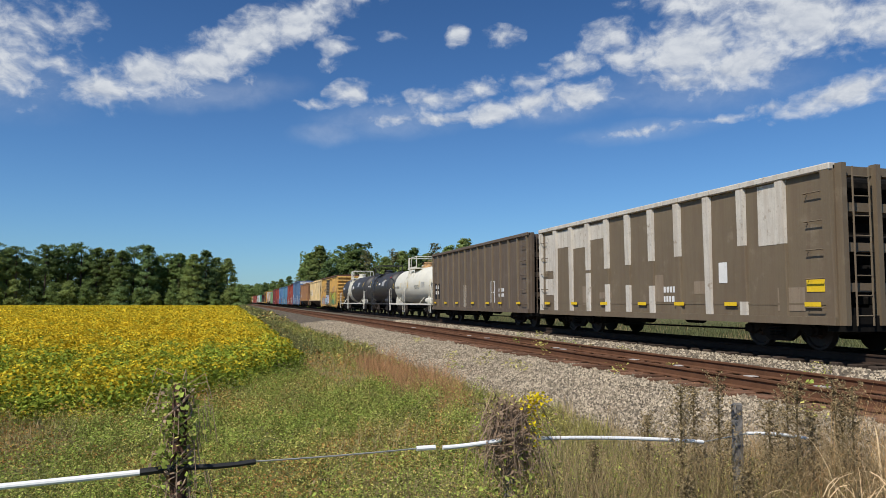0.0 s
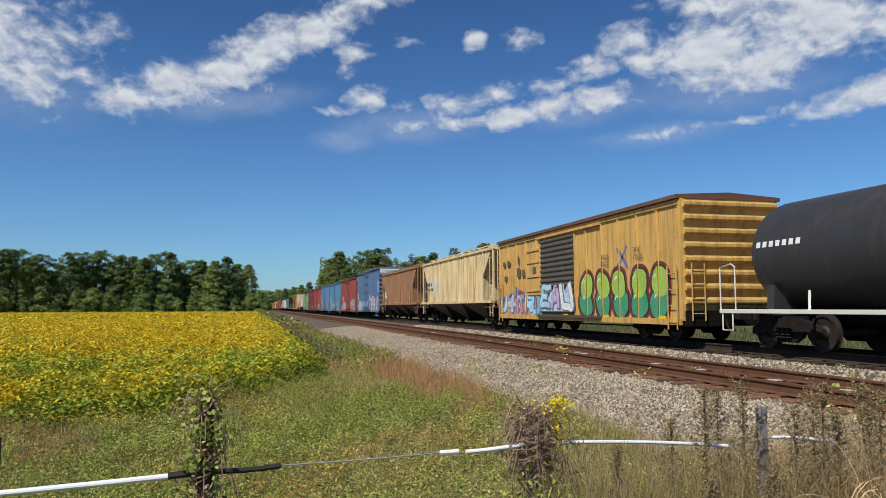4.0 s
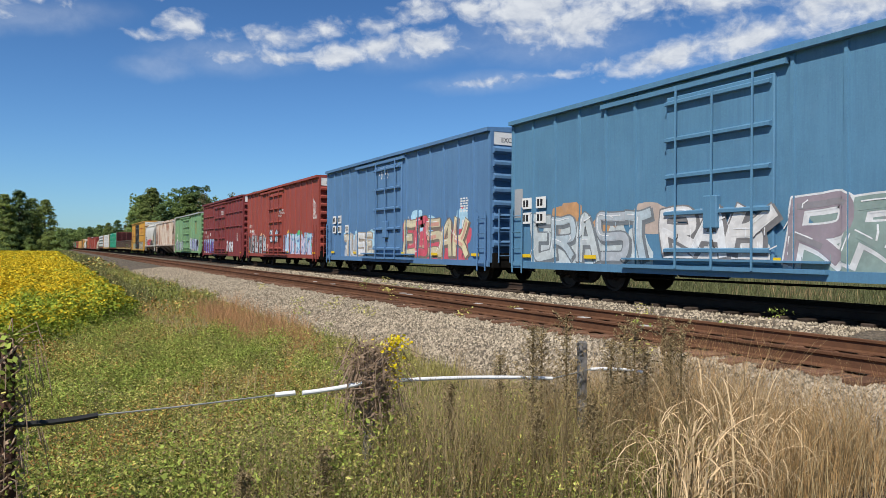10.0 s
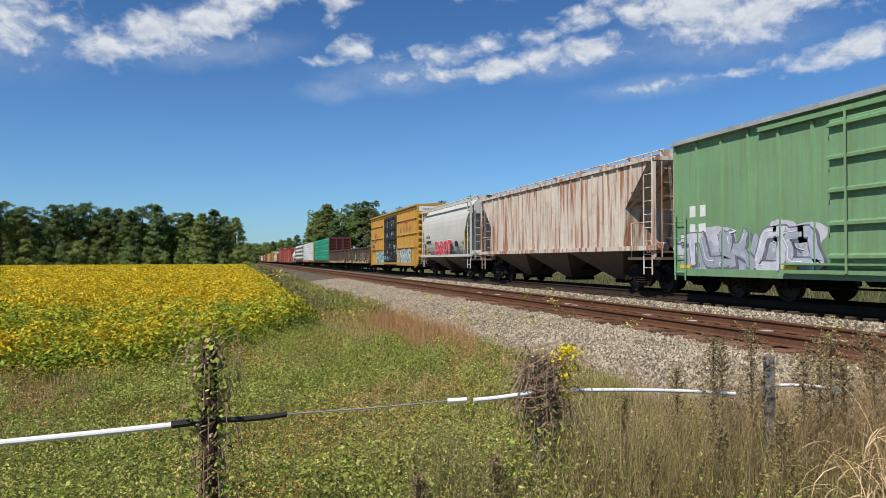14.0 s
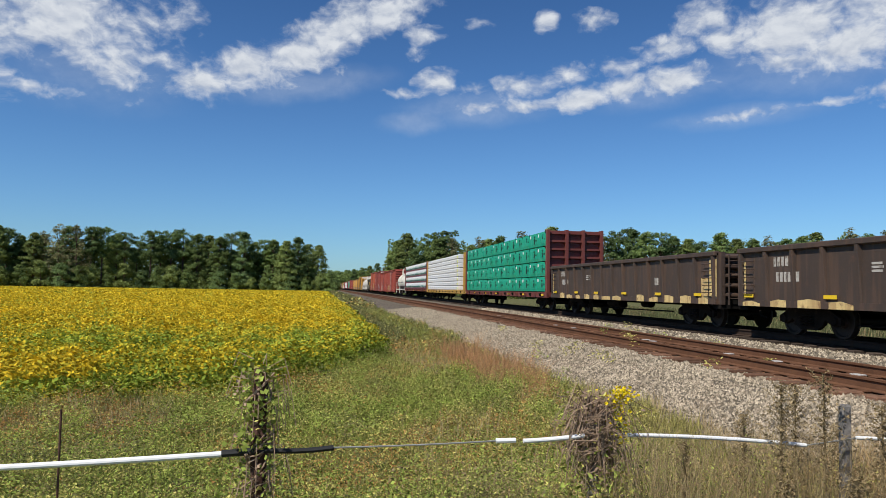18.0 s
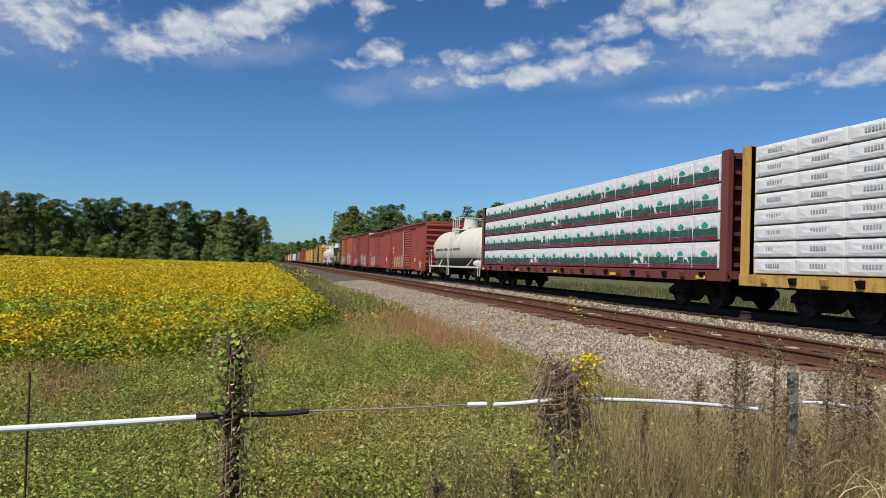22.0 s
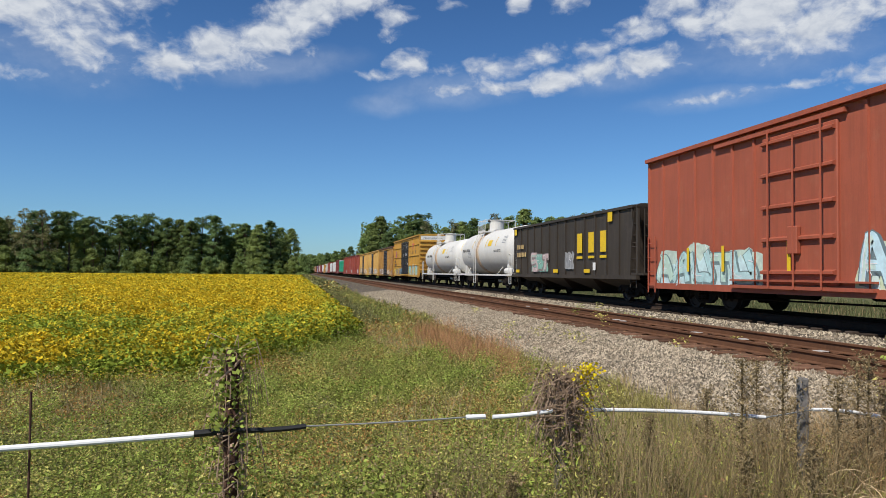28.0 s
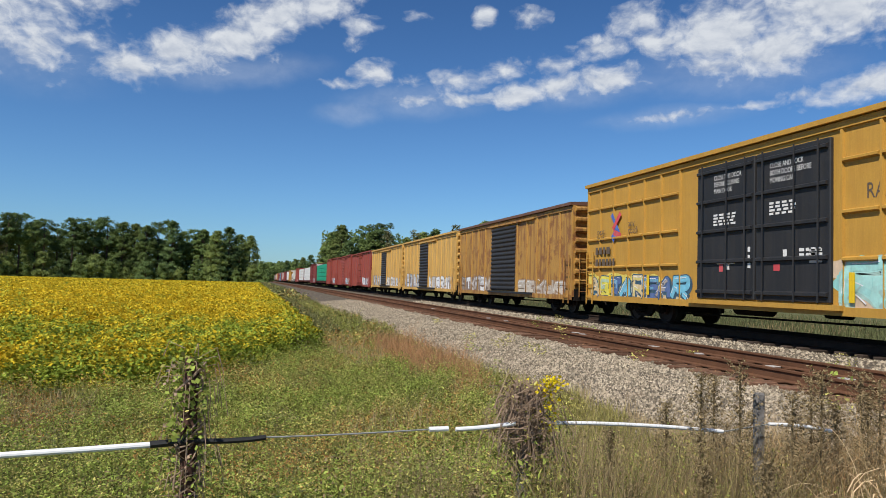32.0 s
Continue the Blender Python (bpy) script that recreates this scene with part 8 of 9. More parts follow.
STRAW = surface("dead_straw", (0.66, 0.49, 0.29), 0.8, 0, 0.2, 12, bump=0, island=0.35, trans=0.15)
POST_D = surface("dark_post_wood", (0.105, 0.060, 0.045), 0.95, 0, 0.4, 14, 0.5, (0.04, 0.03, 0.022), bump=0.7, stain_scale=5)
POST_G = surface("grey_post_wood", (0.21, 0.195, 0.18), 0.95, 0, 0.3, 14, 0.5, (0.10, 0.085, 0.07), bump=0.7, stain_scale=5)
TUBE_W = surface("white_tube", (0.80, 0.80, 0.79), 0.45, 0, 0.06, 30, 0.5, (0.40, 0.38, 0.33), bump=0.05, stain_scale=9, thresh=0.60)
RUBBER = surface("black_rubber", (0.02, 0.02, 0.02), 0.6, 0, 0.2, 30, bump=0.1)
WIRE = surface("fence_wire", (0.33, 0.34, 0.32), 0.5, 0.5, 0.2, 30, bump=0)


def blades(name, x, y, z, h, w, mat, seed, lean=0.45):
    """Grass blades: bent strips of two quads."""
    g = np.random.default_rng(seed)
    n = len(x)
    a = g.uniform(0, 6.283, n)
    l = h * lean * g.uniform(0.1, 1.0, n)
    b = np.stack([x, y, z], 1)
    d = np.stack([np.cos(a), np.sin(a), np.zeros(n)], 1)
    t = g.uniform(0, 6.283, n)
    s = np.stack([np.cos(t), np.sin(t), np.zeros(n)], 1) * (w / 2)[:, None]
    m = b + d * (l * 0.3)[:, None] + np.array([0, 0, 1]) * (h * 0.6)[:, None]
    e = b + d * l[:, None] + np.array([0, 0, 1]) * h[:, None]
    q = np.stack([b - s, b + s, m + s * 0.8, m - s * 0.8], 1)
    r = np.stack([m - s * 0.8, m + s * 0.8, e + s * 0.12, e - s * 0.12], 1)
    return cloud_mesh(name, np.concatenate([q, r]), 4, mat)


def spots(n, x0, x1, y0, y1, seed, power=1.0):
    g = np.random.default_rng(seed)
    x = g.uniform(x0, x1, n)
    y = y0 + (y1 - y0) * g.random(n) ** power
    return x, y, g


def zones(x, y):
    """0 green, 1 olive, 2 tan, 3 russet, 4 bare; None on soy or ballast."""
    n1, n2 = soft_noise(x, y, 0.8, 1.0), soft_noise(x, y, 2.3, 4.0)
    side = np.interp(y, [0, 5, 12, 30], [2.6, 3.1, 3.9, 4.4])
    dry = (x - side) / 1.3 + 0.55 * n1 + 0.35 * n2
    zone = np.where(dry < 0.0, 0, np.where(dry < 0.75, 1, 2))
    zone = np.where((((x - 3.3 - 0.25 * n2) / 0.62) ** 2 + ((y - 14.6) / 4.3) ** 2 + 0.7 * n2) < 1.0, 3, zone)
    bare = (((x - 2.2) / 0.55) ** 2 + ((y - 17.0) / 4.0) ** 2 < 1.0) | (((x - 3.1) / 0.6) ** 2 + ((y - 10.2) / 1.3) ** 2 < 1.0) | (((x + 2.6) / 1.0) ** 2 + ((y - 8.6) / 1.6) ** 2 + 0.8 * n2 < 1.0)
    return np.where(bare & (n2 > -0.35), 4, zone)


def in_meadow(x, y, g):
    soy = (y > soy_front(x) + 0.15) & (x < soy_edge(y) - 0.05)
    edge = np.interp(y, [0, 8, 15, 40, 120], [5.0, 4.75, 4.35, 4.0, 3.6]) + 0.35 * soft_noise(x, y, 0.9, 3.0) + 0.2 * soft_noise(x, y, 3.0, 1.0)
    return ~soy & (x < edge - 0.35 * np.abs(g.normal(0, 1, len(x))))


def build_meadow():
    f = thing("meadow", "rough mix of green weeds, olive and tan grass", "grass", kind="stuff")
    mats = {0: GRASS_G, 1: GRASS_O, 2: GRASS_T, 3: GRASS_R, 5: FAR_G}
    lots = [(120000, -6, 5.2, 4.2, 12, 1.4, 0.07, 0.20, 0.005), (110000, -5, 5.2, 8, 26, 1.2, 0.08, 0.22, 0.008), (60000, 0.8, 5.0, 22, 75, 1.3, 0.12, 0.34, 0.022), (22000, 0.5, 4.6, 70, 240, 1.0, 0.3, 0.7, 0.09)]
    for k, (n, x0, x1, y0, y1, pw, h0, h1, w) in enumerate(lots):
        x, y, g = spots(n, x0, x1, y0, y1, 50 + k, pw)
        ok = in_meadow(x, y, g)
        x, y = x[ok], y[ok]
        z = zones(x, y)
        rnd = g.random(len(x))
        z = np.where(rnd < 0.15, 1, z)
        if k > 1:
            z = np.where(((x < 2.5) | (y > 48)) & (rnd > 0.08), 5, np.where(z == 2, 1, np.where(x < 3.6, 0, z)))
        keep = ((z != 4) | (rnd > 0.88)) & ((z != 0) | (rnd < 0.55)) & ((z != 3) | (rnd < 0.97))
        z = np.where(z == 4, 2, z)
        h = g.uniform(h0, h1, len(x)) * np.clip(1 + 0.4 * soft_noise(x, y, 1.6) + 0.7 * soft_noise(x, y, 6.1, 1.0), 0.3, 2.0) * np.where(z == 3, 2.3, np.where(z == 2, 1.25, 0.95))
        for c, m in mats.items():
            s = keep & (z == c)
            if s.sum() > 20:
                part("grass_blades", blades("grass_blades", x[s], y[s], land_z(x[s], y[s]) - 0.01, h[s], np.full(s.sum(), w * (0.6 if c == 3 else 1.0)), m, 60 + k * 5 + c, 0.8 if c == 3 else 0.5), m, f)
    for k, (n, x0, x1, y0, y1, size, hi) in enumerate(((170000, -6, 3.4, 4.2, 10, 0.0110, 0.30), (130000, -5, 4.0, 8, 18, 0.0150, 0.33), (30000, 1.2, 4.4, 18, 60, 0.036, 0.36), (16000, 1.4, 4.4, 55, 200, 0.12, 0.6))):
        x, y, g = spots(n, x0, x1, y0, y1, 80 + k, 1.2)
        ok = in_meadow(x, y, g)
        x, y = x[ok], y[ok]
        zn = zones(x, y)
        rnd = g.random(len(x))
        lumpy = np.clip(0.45 + 0.45 * soft_noise(x, y, 2.4, 2.0) + 0.75 * soft_noise(x, y, 6.1, 1.0) + 0.4 * soft_noise(x, y, 14.0, 3.0), 0, 1.2)
        p = np.stack([x, y, land_z(x, y) + rnd ** 0.5 * hi * (0.12 + 1.1 * lumpy)], 1)
        pale = 1.5 * soft_noise(x, y, 1.1, 5.0) + 0.6 * soft_noise(x, y, 3.7, 2.0) + g.normal(0, 0.35, len(x))
        pale = np.where((zn == 4) & (rnd < 0.35), 0.9, pale)
        zn = np.where((zn == 4) & (rnd < 0.35), 0, zn)
        for m, s in ((FAR_G if k > 1 else LEAF_G, (zn == 0) & (pale < 0.25)), (LEAF_L, ((zn == 0) & (pale >= 0.25) & (pale < 0.72)) | ((zn == 1) & (rnd < 0.7))), (LEAF_R, (zn == 0) & (pale >= 0.72))):
            if s.sum() > 10:
                part("weed_leaves", leaves("weed_leaves", p[s], size, m, 0.4, 0.45, 90 + k), m, f)
    # low mounds of different weeds
    g = np.random.default_rng(77)
    for j, (m, count, size) in enumerate(((LEAF_G, 300, 0.0125), (LEAF_L, 210, 0.0115), (LEAF_R, 60, 0.0105), (GRASS_O, 130, 0.0115), (PLUME, 45, 0.010), (FAR_G, 120, 0.0125))):
        lot = []
        for i in range(count):
            cy = 4.3 + 9.5 * g.random() ** 1.4
            cx = g.uniform(-0.45 * cy - 1.0, 0.18 * cy + 1.6)
            if cy > soy_front(cx) - 0.1 and cx < 1.6:
                continue
            rad, hi, c = g.uniform(0.10, 0.36), g.uniform(0.18, 0.44), 240
            a, d = g.uniform(0, 6.283, c), np.sqrt(g.random(c)) * rad
            x, y = cx + np.cos(a) * d * 1.3, cy + np.sin(a) * d
            lot.append(np.stack([x, y, land_z(x, y) + hi * (1 - (d / rad) ** 2) ** 0.5 * g.uniform(0.45, 1.05, c)], 1))
        part("weed_leaves", leaves("weed_leaves", np.concatenate(lot), size, m, 0.35, 0.45, 310 + j), m, f)
    # taller weeds along the fence
    for k, (n, x0, x1, y0, y1, h0, h1, w, m) in enumerate(((5000, -3.5, 0.9, 3.0, 5.0, 0.16, 0.36, 0.005, GRASS_G), (1500, 0.2, 2.6, 3.0, 5.2, 0.20, 0.48, 0.0035, GRASS_G), (1300, 0.6, 2.8, 3.0, 5.2, 0.22, 0.52, 0.0035, GRASS_O), (1400, 2.2, 5.0, 2.8, 6.0, 0.25, 0.55, 0.005, GRASS_T), (5000, 2.2, 5.0, 2.8, 6.0, 0.25, 0.55, 0.004, PLUME), (1200, 1.9, 3.4, 2.8, 5.0, 0.30, 0.66, 0.0035, GRASS_G), (3200, 3.0, 5.2, 2.7, 4.6, 0.40, 0.90, 0.0032, GRASS_B), (2500, 3.0, 5.2, 2.7, 4.6, 0.30, 0.75, 0.0035, GRASS_T), (2200, 1.5, 3.2, 3.2, 4.6, 0.35, 0.62, 0.003, GRASS_B),
                                                               (900, 0.8, 3.2, 4.0, 8.0, 0.20, 0.45, 0.005, GRASS_T), (1400, 1.0, 3.5, 3.05, 3.7, 0.40, 0.80, 0.0028, GRASS_O), (2600, 1.4, 3.8, 3.05, 3.7, 0.40, 0.90, 0.0030, PLUME), (1000, 0.3, 1.4, 3.0, 3.9, 0.25, 0.60, 0.003, GRASS_O))):
        x, y, g = spots(n, x0, x1, y0, y1, 120 + k)
        h = g.uniform(h0, h1, n) * (1 + 0.35 * soft_noise(x, y, 3.0, k))
        part("tall_grass", blades("tall_grass", x, y, land_z(x, y) - 0.01, h, np.full(n, w), m, 130 + k, 0.35 if m in (GRASS_G, PLUME) else 0.6), m, f)
    for k, (n, x0, x1, y0, y1, hi, size, m) in enumerate(((46000, -3.5, 1.1, 3.0, 5.2, 0.42, 0.0105, LEAF_G), (18000, -3.5, 1.4, 3.0, 5.2, 0.45, 0.0095, LEAF_L), (12000, 0.5, 2.4, 3.1, 5.0, 0.50, 0.0085, LEAF_L), (20000, 0.4, 3.0, 3.1, 5.0, 0.60, 0.0095, LEAF_G), (9000, 0.4, 3.4, 3.1, 5.0, 0.6, 0.011, PLUME), (6000, 2.2, 3.6, 3.0, 4.8, 0.65, 0.012, LEAF_L))):
        x, y, g = spots(n, x0, x1, y0, y1, 150 + k)
        lumpy = 0.5 + 0.5 * soft_noise(x, y, 4.0, k * 1.7)
        z = g.random(n) ** 1.3 * hi * (0.25 + 0.9 * lumpy)
        part("weed_leaves", leaves("weed_leaves", np.stack([x, y, z], 1), size, m, 0.35, 0.55, 160 + k), m, f)
    # leafy upright weeds with their stems
    for k, (n, x0, x1, y0, y1, h0, h1, size, m) in enumerate(((1500, -3.6, 1.2, 3.0, 5.4, 0.22, 0.50, 0.0125, LEAF_G), (700, -3.6, 1.6, 3.0, 5.4, 0.22, 0.52, 0.0105, LEAF_L), (1100, 0.6, 3.5, 3.0, 5.0, 0.30, 0.66, 0.0100, LEAF_G), (520, 0.6, 3.4, 3.0, 5.0, 0.30, 0.68, 0.011, LEAF_L),
                                                                 (1100, 0.8, 3.6, 3.0, 4.8, 0.30, 0.78, 0.008, PLUME), (700, 0.9, 3.5, 3.0, 4.4, 0.30, 0.72, 0.009, FAR_G), (260, 1.2, 3.8, 3.0, 4.8, 0.30, 0.66, 0.010, GRASS_R), (160, 1.2, 1.75, 3.35, 4.0, 0.45, 0.78, 0.013, LEAF_G), (90, 1.2, 1.8, 3.35, 4.0, 0.45, 0.80, 0.012, LEAF_L))):
        x, y, g = spots(n, x0, x1, y0, y1, 260 + k)
        h = g.uniform(h0, h1, n) * (0.85 + 0.35 * soft_noise(x, y, 2.5, k))
        a, tip = g.uniform(0, 6.283, n), h * g.uniform(0.05, 0.35, n)
        part("tall_grass", blades("weed_stems", x, y, land_z(x, y), h, np.full(n, 0.003), PLUME, 280 + k, 0.2), PLUME, f)
        c = 26
        u = g.uniform(0.15, 1.0, (n, c))
        spread = (0.035 + 0.05 * (1 - u)) * (h[:, None] / 0.5)
        p = np.stack([x[:, None] + np.cos(a)[:, None] * tip[:, None] * u * u + g.normal(0, 1, (n, c)) * spread, y[:, None] + np.sin(a)[:, None] * tip[:, None] * u * u + g.normal(0, 1, (n, c)) * spread, land_z(x, y)[:, None] + h[:, None] * u], -1)
        part("weed_leaves", leaves("weed_leaves", p.reshape(-1, 3), size, m, 0.35, 0.42, 290 + k), m, f)
    big = np.random.default_rng(5)
    n = 420
    x, y = big.uniform(-1.6, 1.0, n), big.uniform(3.2, 4.4, n)
    part("vine_leaves", leaves("vine_leaves", np.stack([x, y, big.uniform(0.2, 0.5, n)], 1), 0.018, LEAF_G, 0.4, 0.85, 6), LEAF_G, f)
    # growth beyond the railway
    x, y, g = spots(32000, 17.0, 40, -6, 90, 200, 1.1)
    h = g.uniform(0.20, 0.65, len(x))
    pick = soft_noise(x, y, 0.5, 2.0) + g.normal(0, 0.3, len(x))
    for m, s in ((FAR_D, pick < 0.5), (PLUME, pick >= 0.5)):
        part("grass_blades", blades("grass_blades", x[s], y[s], land_z(x[s], y[s]), h[s], np.full(s.sum(), 0.03), m, 210), m, f)
    # sparse weeds in the ballast
    g = np.random.default_rng(230)
    for i in range(26):
        cx, cy = g.uniform(4.9, 11.5), g.uniform(6, 26)
        m = 50
        part("ballast_weed", leaves("ballast_weed", np.stack([g.normal(cx, 0.10, m), g.normal(cy, 0.12, m), land_z(np.full(m, cx), np.full(m, cy)) + g.random(m) * 0.22], 1), 0.028, LEAF_L if i % 3 else LEAF_G, 0.3, 0.5, 240 + i), LEAF_L, f)


build_meadow()


def vine_coil(shape, r, x, y, z0, z1, rad, turns, thick):
    pts = []
    n = int(turns * 8)
    ph = r.uniform(0, 6.28)
    for i in range(n + 1):
        a = ph + 2 * math.pi * turns * i / n
        k = rad * r.uniform(0.8, 1.25)
        pts.append((x + math.cos(a) * k, y + math.sin(a) * k, z0 + (z1 - z0) * i / n + r.uniform(-0.01, 0.01)))
    shape.pipe(pts, thick, 4)


def fence_post(x, y, h, rad, mat, label, square=False):
    p = thing("fence_post", label, "fence post", "fence posts", at=(x, y, 0))
    r = random.Random(int(h * 1000))
    s = Shape()
    if square:
        s.soft_box(-rad, rad, -rad * 0.8, rad * 0.8, -0.3, h, 0.008)
    else:
        prof = [(-0.3, rad)] + [(h * i / 12, rad * r.uniform(0.84, 1.14)) for i in range(13)] + [(h + 0.01, rad * 0.6)]
        s.lathe(prof, "z", 14)
        # split, weathered top
        s.v = [(a * r.uniform(0.85, 1.12), b * r.uniform(0.85, 1.12), c if c < h * 0.97 else c - r.uniform(0, 0.045)) for a, b, c in s.v]
    part("post", s, mat, p)
    return p, r


post, r_ = fence_post(-0.235, 3.69, 1.22, 0.036, POST_D, "dark weathered fence post wrapped in green vine")
s = Shape()
for i in range(7):
    vine_coil(s, r_, 0, 0, r_.uniform(0.2, 0.6), r_.uniform(0.9, 1.24), 0.062, r_.uniform(1.5, 3.0), 0.004)
for i in range(110):
    a, z = r_.uniform(0, 6.28), r_.uniform(0.30, 1.27)
    d = r_.uniform(0.06, 0.15)
    s.pipe([(math.cos(a) * 0.04, math.sin(a) * 0.04, z), (math.cos(a) * d, math.sin(a) * d, z + r_.uniform(-0.01, 0.06)), (math.cos(a) * d * 1.2, math.sin(a) * d * 1.2, z - r_.uniform(0.02, 0.16))], 0.0022, 4)
part("vine_stem", s, VINE_D, post)
g_ = np.random.default_rng(31)
for n, z0, z1, sp, sz, mat in ((300, 0.84, 1.22, 0.048, 0.0125, LEAF_G), (60, 0.84, 1.18, 0.052, 0.018, LEAF_G), (90, 0.85, 1.24, 0.055, 0.011, LEAF_L), (320, 0.30, 0.90, 0.070, 0.012, LEAF_G), (260, 0.20, 1.20, 0.045, 0.009, VINE_D), (240, 0.2, 0.7, 0.08, 0.011, LEAF_L)):
    q = np.stack([g_.normal(-0.015, sp, n), g_.normal(-0.03, sp, n), g_.uniform(z0, z1, n)], 1)
    tagged(part("vine_leaves", leaves("vine_leaves", q, sz, mat, 0.15, 0.8, n), mat, post), kind="stuff")
post, r_ = fence_post(1.455, 3.71, 0.98, 0.034, POST_G, "fence post buried in dry vines with yellow flowers")
s = Shape()
for i in range(44):
    vine_coil(s, r_, r_.uniform(-0.06, 0.06), r_.uniform(-0.05, 0.05), r_.uniform(0.62, 0.82), r_.uniform(0.86, 1.10), r_.uniform(0.05, 0.12), r_.uniform(0.6, 1.6), 0.0028)
for i in range(90):
    a, d = r_.uniform(0, 6.28), r_.uniform(0.08, 0.20)
    z = r_.uniform(0.72, 1.04)
    s.pipe([(math.cos(a) * 0.05, math.sin(a) * 0.05, z), (math.cos(a) * d, math.sin(a) * d, z + r_.uniform(-0.02, 0.10)), (math.cos(a) * d * 1.3, math.sin(a) * d * 1.2, z + r_.uniform(-0.22, 0.10))], 0.0022, 4)
for i in range(260):
    a, d, z = r_.uniform(0, 6.28), abs(r_.gauss(0, 0.085)) + 0.03, r_.uniform(0.76, 1.04)
    c_, s_ = math.cos(a), math.sin(a)
    drop = r_.uniform(0.03, 0.18)
    s.pipe([(c_ * 0.02, s_ * 0.02, z), (c_ * d * 0.6, s_ * d * 0.6, z + r_.uniform(0.03, 0.12)), (c_ * d, s_ * d, z - drop * 0.4), (c_ * d * r_.uniform(0.9, 1.2), s_ * d, z - drop)], r_.uniform(0.0015, 0.003), 3)
part("vine_stem", s, VINE_D, post, "tangle of dry brown vine stems")
for n, z0, z1, sp, sz, mat in ((900, 0.60, 1.10, 0.080, 0.010, VINE_D), (520, 0.25, 0.82, 0.10, 0.014, LEAF_G), (420, 0.2, 0.85, 0.11, 0.013, LEAF_L), (120, 0.85, 1.12, 0.10, 0.012, LEAF_L)):
    q = np.stack([g_.normal(0.0, sp, n), g_.normal(-0.04, sp, n), g_.uniform(z0, z1, n)], 1)
    tagged(part("vine_leaves", leaves("vine_leaves", q, sz, mat, 0.1, 0.5, n), mat, post), kind="stuff")
q = np.concatenate([np.stack([g_.normal(0.12, 0.034, 190), g_.normal(-0.08, 0.03, 190), g_.normal(1.09, 0.020, 190)], 1), np.stack([g_.normal(0.10, 0.03, 80), g_.normal(-0.10, 0.03, 80), g_.uniform(0.84, 1.06, 80)], 1)])
tagged(part("flowers", leaves("flowers", q, 0.010, GOLD_F, 0.3, 0.8, 9), GOLD_F, post, "bright yellow flower cluster"), kind="stuff")
post, r_ = fence_post(2.90, 3.70, 1.02, 0.028, POST_G, "bare grey split fence post", True)
tape = thing("fence_line", "sagging fence wire sheathed in white plastic tube", "fence")


def sag(x0, z0, x1, z1, drop, n=10, y=3.64):
    return [(x0 + (x1 - x0) * i / n, y, z0 + (z1 - z0) * i / n - drop * 4 * (i / n) * (1 - i / n)) for i in range(n + 1)]


part("white_tube", Shape().pipe(sag(-3.4, 0.745, -0.37, 0.825, 0.02), 0.014, 10), TUBE_W, tape, "white plastic tube over the wire")
part("black_sleeve", Shape().pipe(sag(-0.40, 0.825, -0.25, 0.835, 0.0, 2), 0.017, 8).pipe(sag(-0.24, 0.84, 0.12, 0.845, 0.01, 4), 0.013, 8), RUBBER, tape, "black rubber sleeve at the post")
part("wire", Shape().pipe(sag(0.10, 0.845, 0.92, 0.865, 0.004), 0.0045, 6), WIRE, tape)
part("white_tube", Shape().pipe(sag(0.92, 0.865, 1.02, 0.866, 0.0, 2), 0.013, 8).pipe(sag(1.06, 0.862, 1.38, 0.885, 0.004, 5), 0.0115, 10), TUBE_W, tape, "white plastic tube over the wire")
part("white_tube", Shape().pipe(sag(1.56, 0.885, 2.62, 0.815, -0.012), 0.0105, 10), TUBE_W, tape, "white plastic tube over the wire")
part("wire", Shape().pipe(sag(2.62, 0.815, 2.92, 0.85, 0.0, 3), 0.0045, 6), WIRE, tape)
part("white_tube", Shape().pipe(sag(2.92, 0.85, 3.35, 0.80, -0.01, 6), 0.010, 10), TUBE_W, tape, "white plastic tube over the wire")
rod = thing("fence_stake", "thin rusty metal fence stake standing in grass", "fence stake", at=(-1.13, 3.69, 0))
part("rod", Shape().rod((0, 0, -0.2), (0, 0, 1.03), 0.006, 6), POST_D, rod)


def tall_weed(x, y, h, seed, label="tall feathery weed gone brown-green"):
    w = thing("tall_weed", label, "weed", "tall weeds by the fence", at=(x, y, 0))
    r = random.Random(seed)
    g = np.random.default_rng(seed)
    s = Shape()
    bx, by = r.uniform(-0.03, 0.03), r.uniform(-0.03, 0.03)
    s.pipe([(0, 0, -0.05), (bx * 0.5, by * 0.5, h * 0.5), (bx, by, h)], 0.005, 5)
    pos = []
    for i in range(84):
        f = 0.15 + 0.84 * i / 84
        z = h * f
        a = i * 2.4 + r.uniform(-0.4, 0.4)
        l = h * (0.15 * (1 - f) + 0.052) * r.uniform(0.6, 1.4)
        o = Vector((bx * f, by * f, z))
        e = o + Vector((math.cos(a) * l, math.sin(a) * l, l * 0.75))
        s.rod(o, e, 0.0016, 3, 0.0008)
        k = 30
        t = g.random((k, 1))
        pos.append(np.array(o) + (np.array(e) - np.array(o)) * t + g.normal(0, 0.009, (k, 3)))
    tagged(part("stem", s, PLUME, w), kind="stuff")
    part("foliage", leaves("foliage", np.concatenate(pos), 0.0085, PLUME, 0.2, 0.40, seed), PLUME, w)


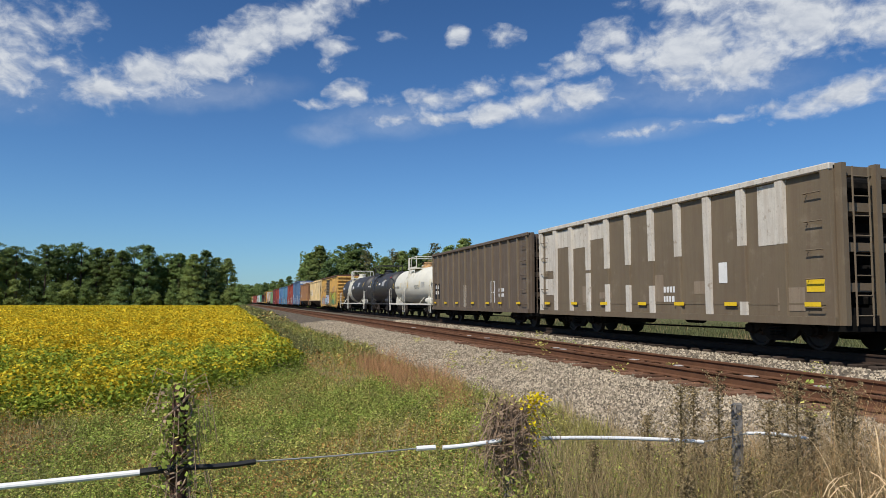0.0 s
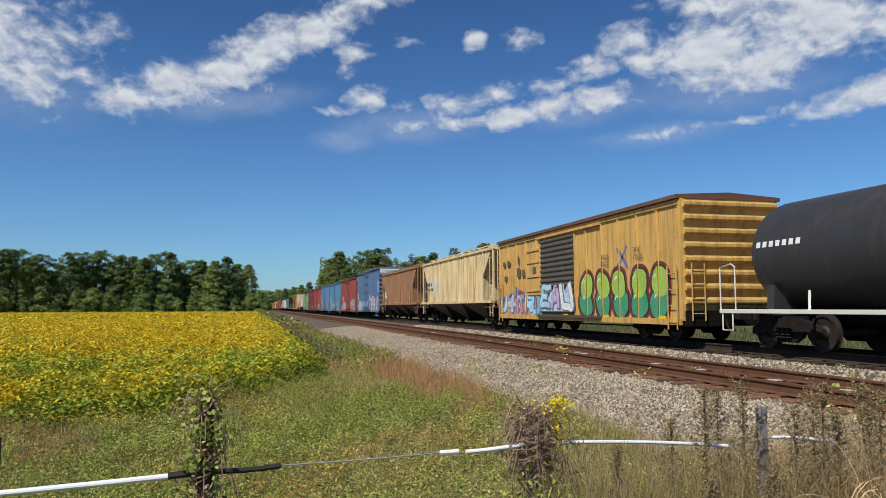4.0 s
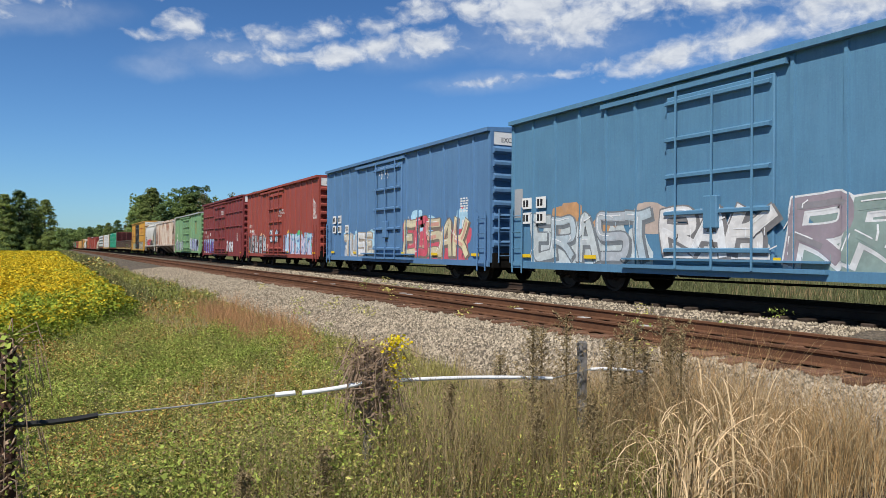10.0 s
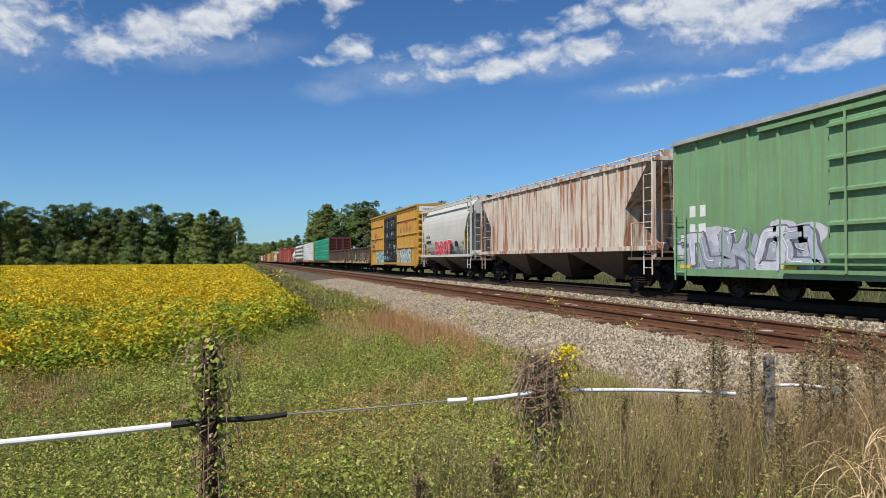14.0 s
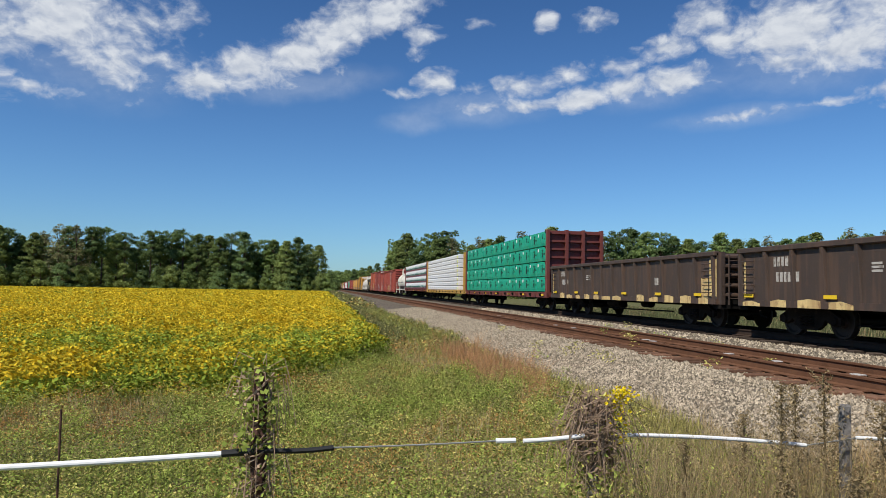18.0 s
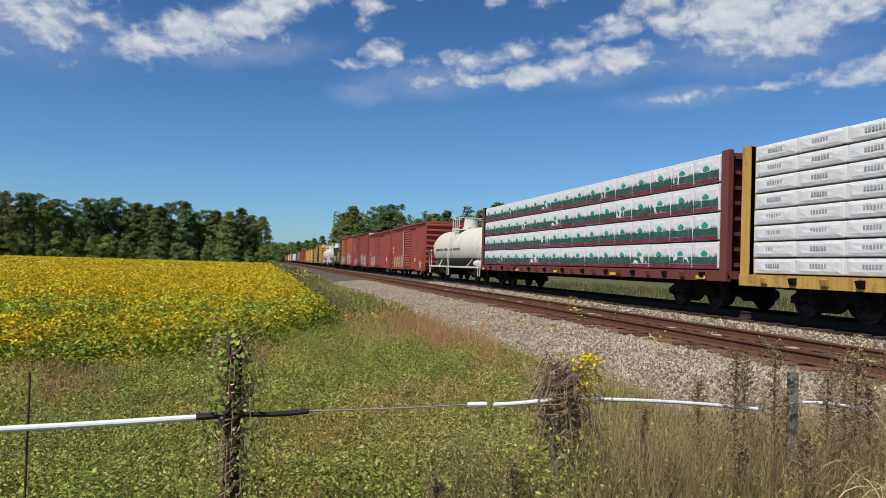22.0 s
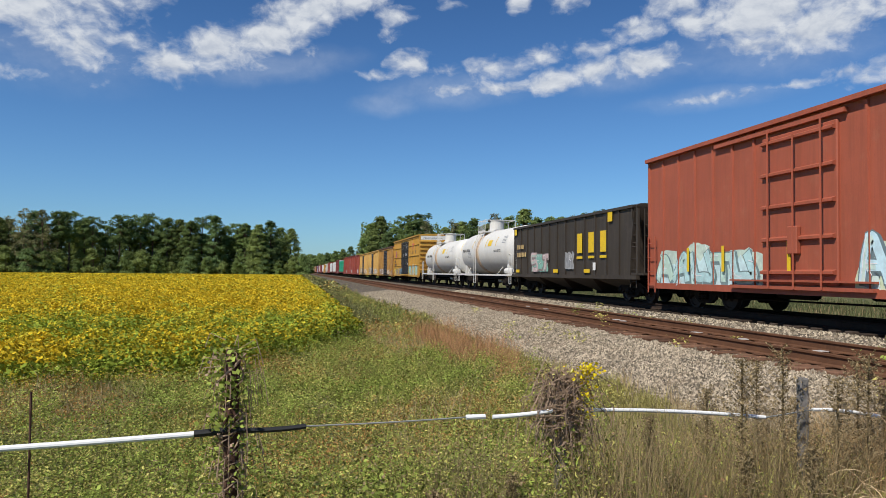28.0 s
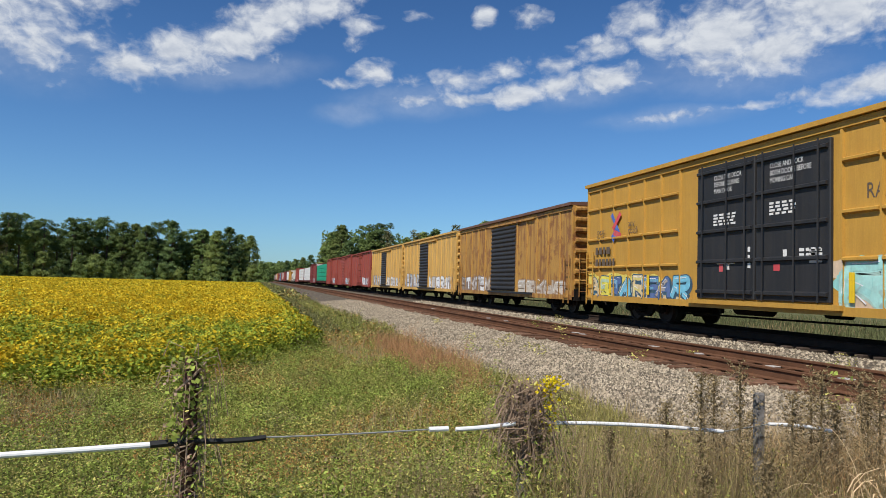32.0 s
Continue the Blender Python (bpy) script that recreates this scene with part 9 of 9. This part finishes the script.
for i, (x, y, h) in enumerate(((2.44, 3.60, 1.14), (2.73, 3.62, 1.19), (3.18, 3.55, 1.16), (2.10, 3.9, 0.78), (3.45, 3.7, 0.95), (3.05, 3.9, 0.85), (1.95, 3.4, 0.6), (3.75, 3.8, 1.0), (2.6, 3.2, 0.75), (0.75, 3.5, 0.55), (1.1, 3.45, 0.62), (2.28, 3.35, 0.7), (2.92, 3.45, 1.05), (3.32, 3.75, 1.10), (3.55, 3.5, 1.12), (3.02, 4.3, 1.05), (3.95, 4.0, 1.1), (2.55, 4.1, 0.9))):
    tall_weed(x, y, h, 300 + i)


def dry_clump(x, y, n, spread, seed):
    """A clump of curled dead grass ribbons."""
    c = thing("dry_grass_clump", "clump of curling dead tan grass blades", "grass", "dead grass clumps", at=(x, y, 0))
    r = random.Random(seed)
    s = Shape()
    for i in range(n):
        a = r.uniform(0, 6.28)
        p = Vector((r.gauss(0, spread), r.gauss(0, spread * 0.7), 0))
        length, w = r.uniform(0.65, 1.22), r.choice((r.uniform(0.0015, 0.004), r.uniform(0.004, 0.0100)))
        curl, start = r.choice((r.uniform(1.6, 3.0), r.uniform(3.6, 6.0), r.uniform(4.4, 7.2))), r.uniform(-0.15, 0.35)
        d = Vector((math.cos(a), math.sin(a), 0))
        side = Vector((-math.sin(a), math.cos(a), 0))
        twist = r.uniform(-0.9, 0.9)
        m = 16
        for j in range(m + 1):
            t = j / m
            ang = start + curl * t ** 3.2
            if j:
                p = p + (d * math.sin(ang) + Vector((0, 0, math.cos(ang)))) * (length / m)
            q = (side * math.cos(twist * t) + d * math.sin(twist * t)) * w * (1 - 0.75 * t)
            s.v += [tuple(p - q), tuple(p + q)]
            k = len(s.v)
            if j:
                s.f.append((k - 4, k - 3, k - 1, k - 2))
    tagged(part("dead_grass", s, STRAW, c), kind="stuff")


for i, (x, y, n, sp) in enumerate(((2.92, 2.85, 85, 0.11), (3.22, 2.95, 85, 0.13), (2.78, 2.72, 40, 0.09), (3.5, 3.05, 80, 0.14), (3.8, 3.3, 85, 0.16), (4.2, 3.6, 80, 0.2))):
    dry_clump(x, y, n, sp, 400 + i)

# ---- what moves ----
TRAVEL = [(0.0, 0.0), (2.5, 41.39), (5.0, 83.4), (7.0, 116.7), (9.0, 149.4), (11.3, 186.66), (13.5, 221.92), (15.5, 254.35), (17.0, 278.8), (19.0, 312.1), (21.0, 345.1), (23.0, 377.4),
          (25.0, 409.6), (27.5, 449.9), (29.6, 483.5), (32.0, 521.2)]


def travelled(t):
    return float(np.interp(t, [a for a, _ in TRAVEL], [b for _, b in TRAVEL]))


def motions():
    for n, (car, first, last, sets) in enumerate(CARS):
        mid = (first + last) / 2
        walk(car, [(t, pose(XC, mid - d, ZR)) for t, d in TRAVEL])
        for w in sets:
            rest = w.location.copy()
            f0 = next((f for f in range(960) if first - travelled(f / FPS) < 30), 960)
            f1 = next((f for f in range(f0, 960) if last - travelled(f / FPS) < 2), 960)
            rows = [(0.0, pose(*rest))] if f0 > 0 else []
            d0 = travelled(f0 / FPS)
            rows += [(f / FPS, pose(*rest, math.degrees((travelled(f / FPS) - d0) / 0.415))) for f in range(f0, f1 + 1)]
            if f1 < 960:
                rows.append((32.0, rows[-1][1]))
            if len(rows) > 2:
                walk(w, rows)


motions()
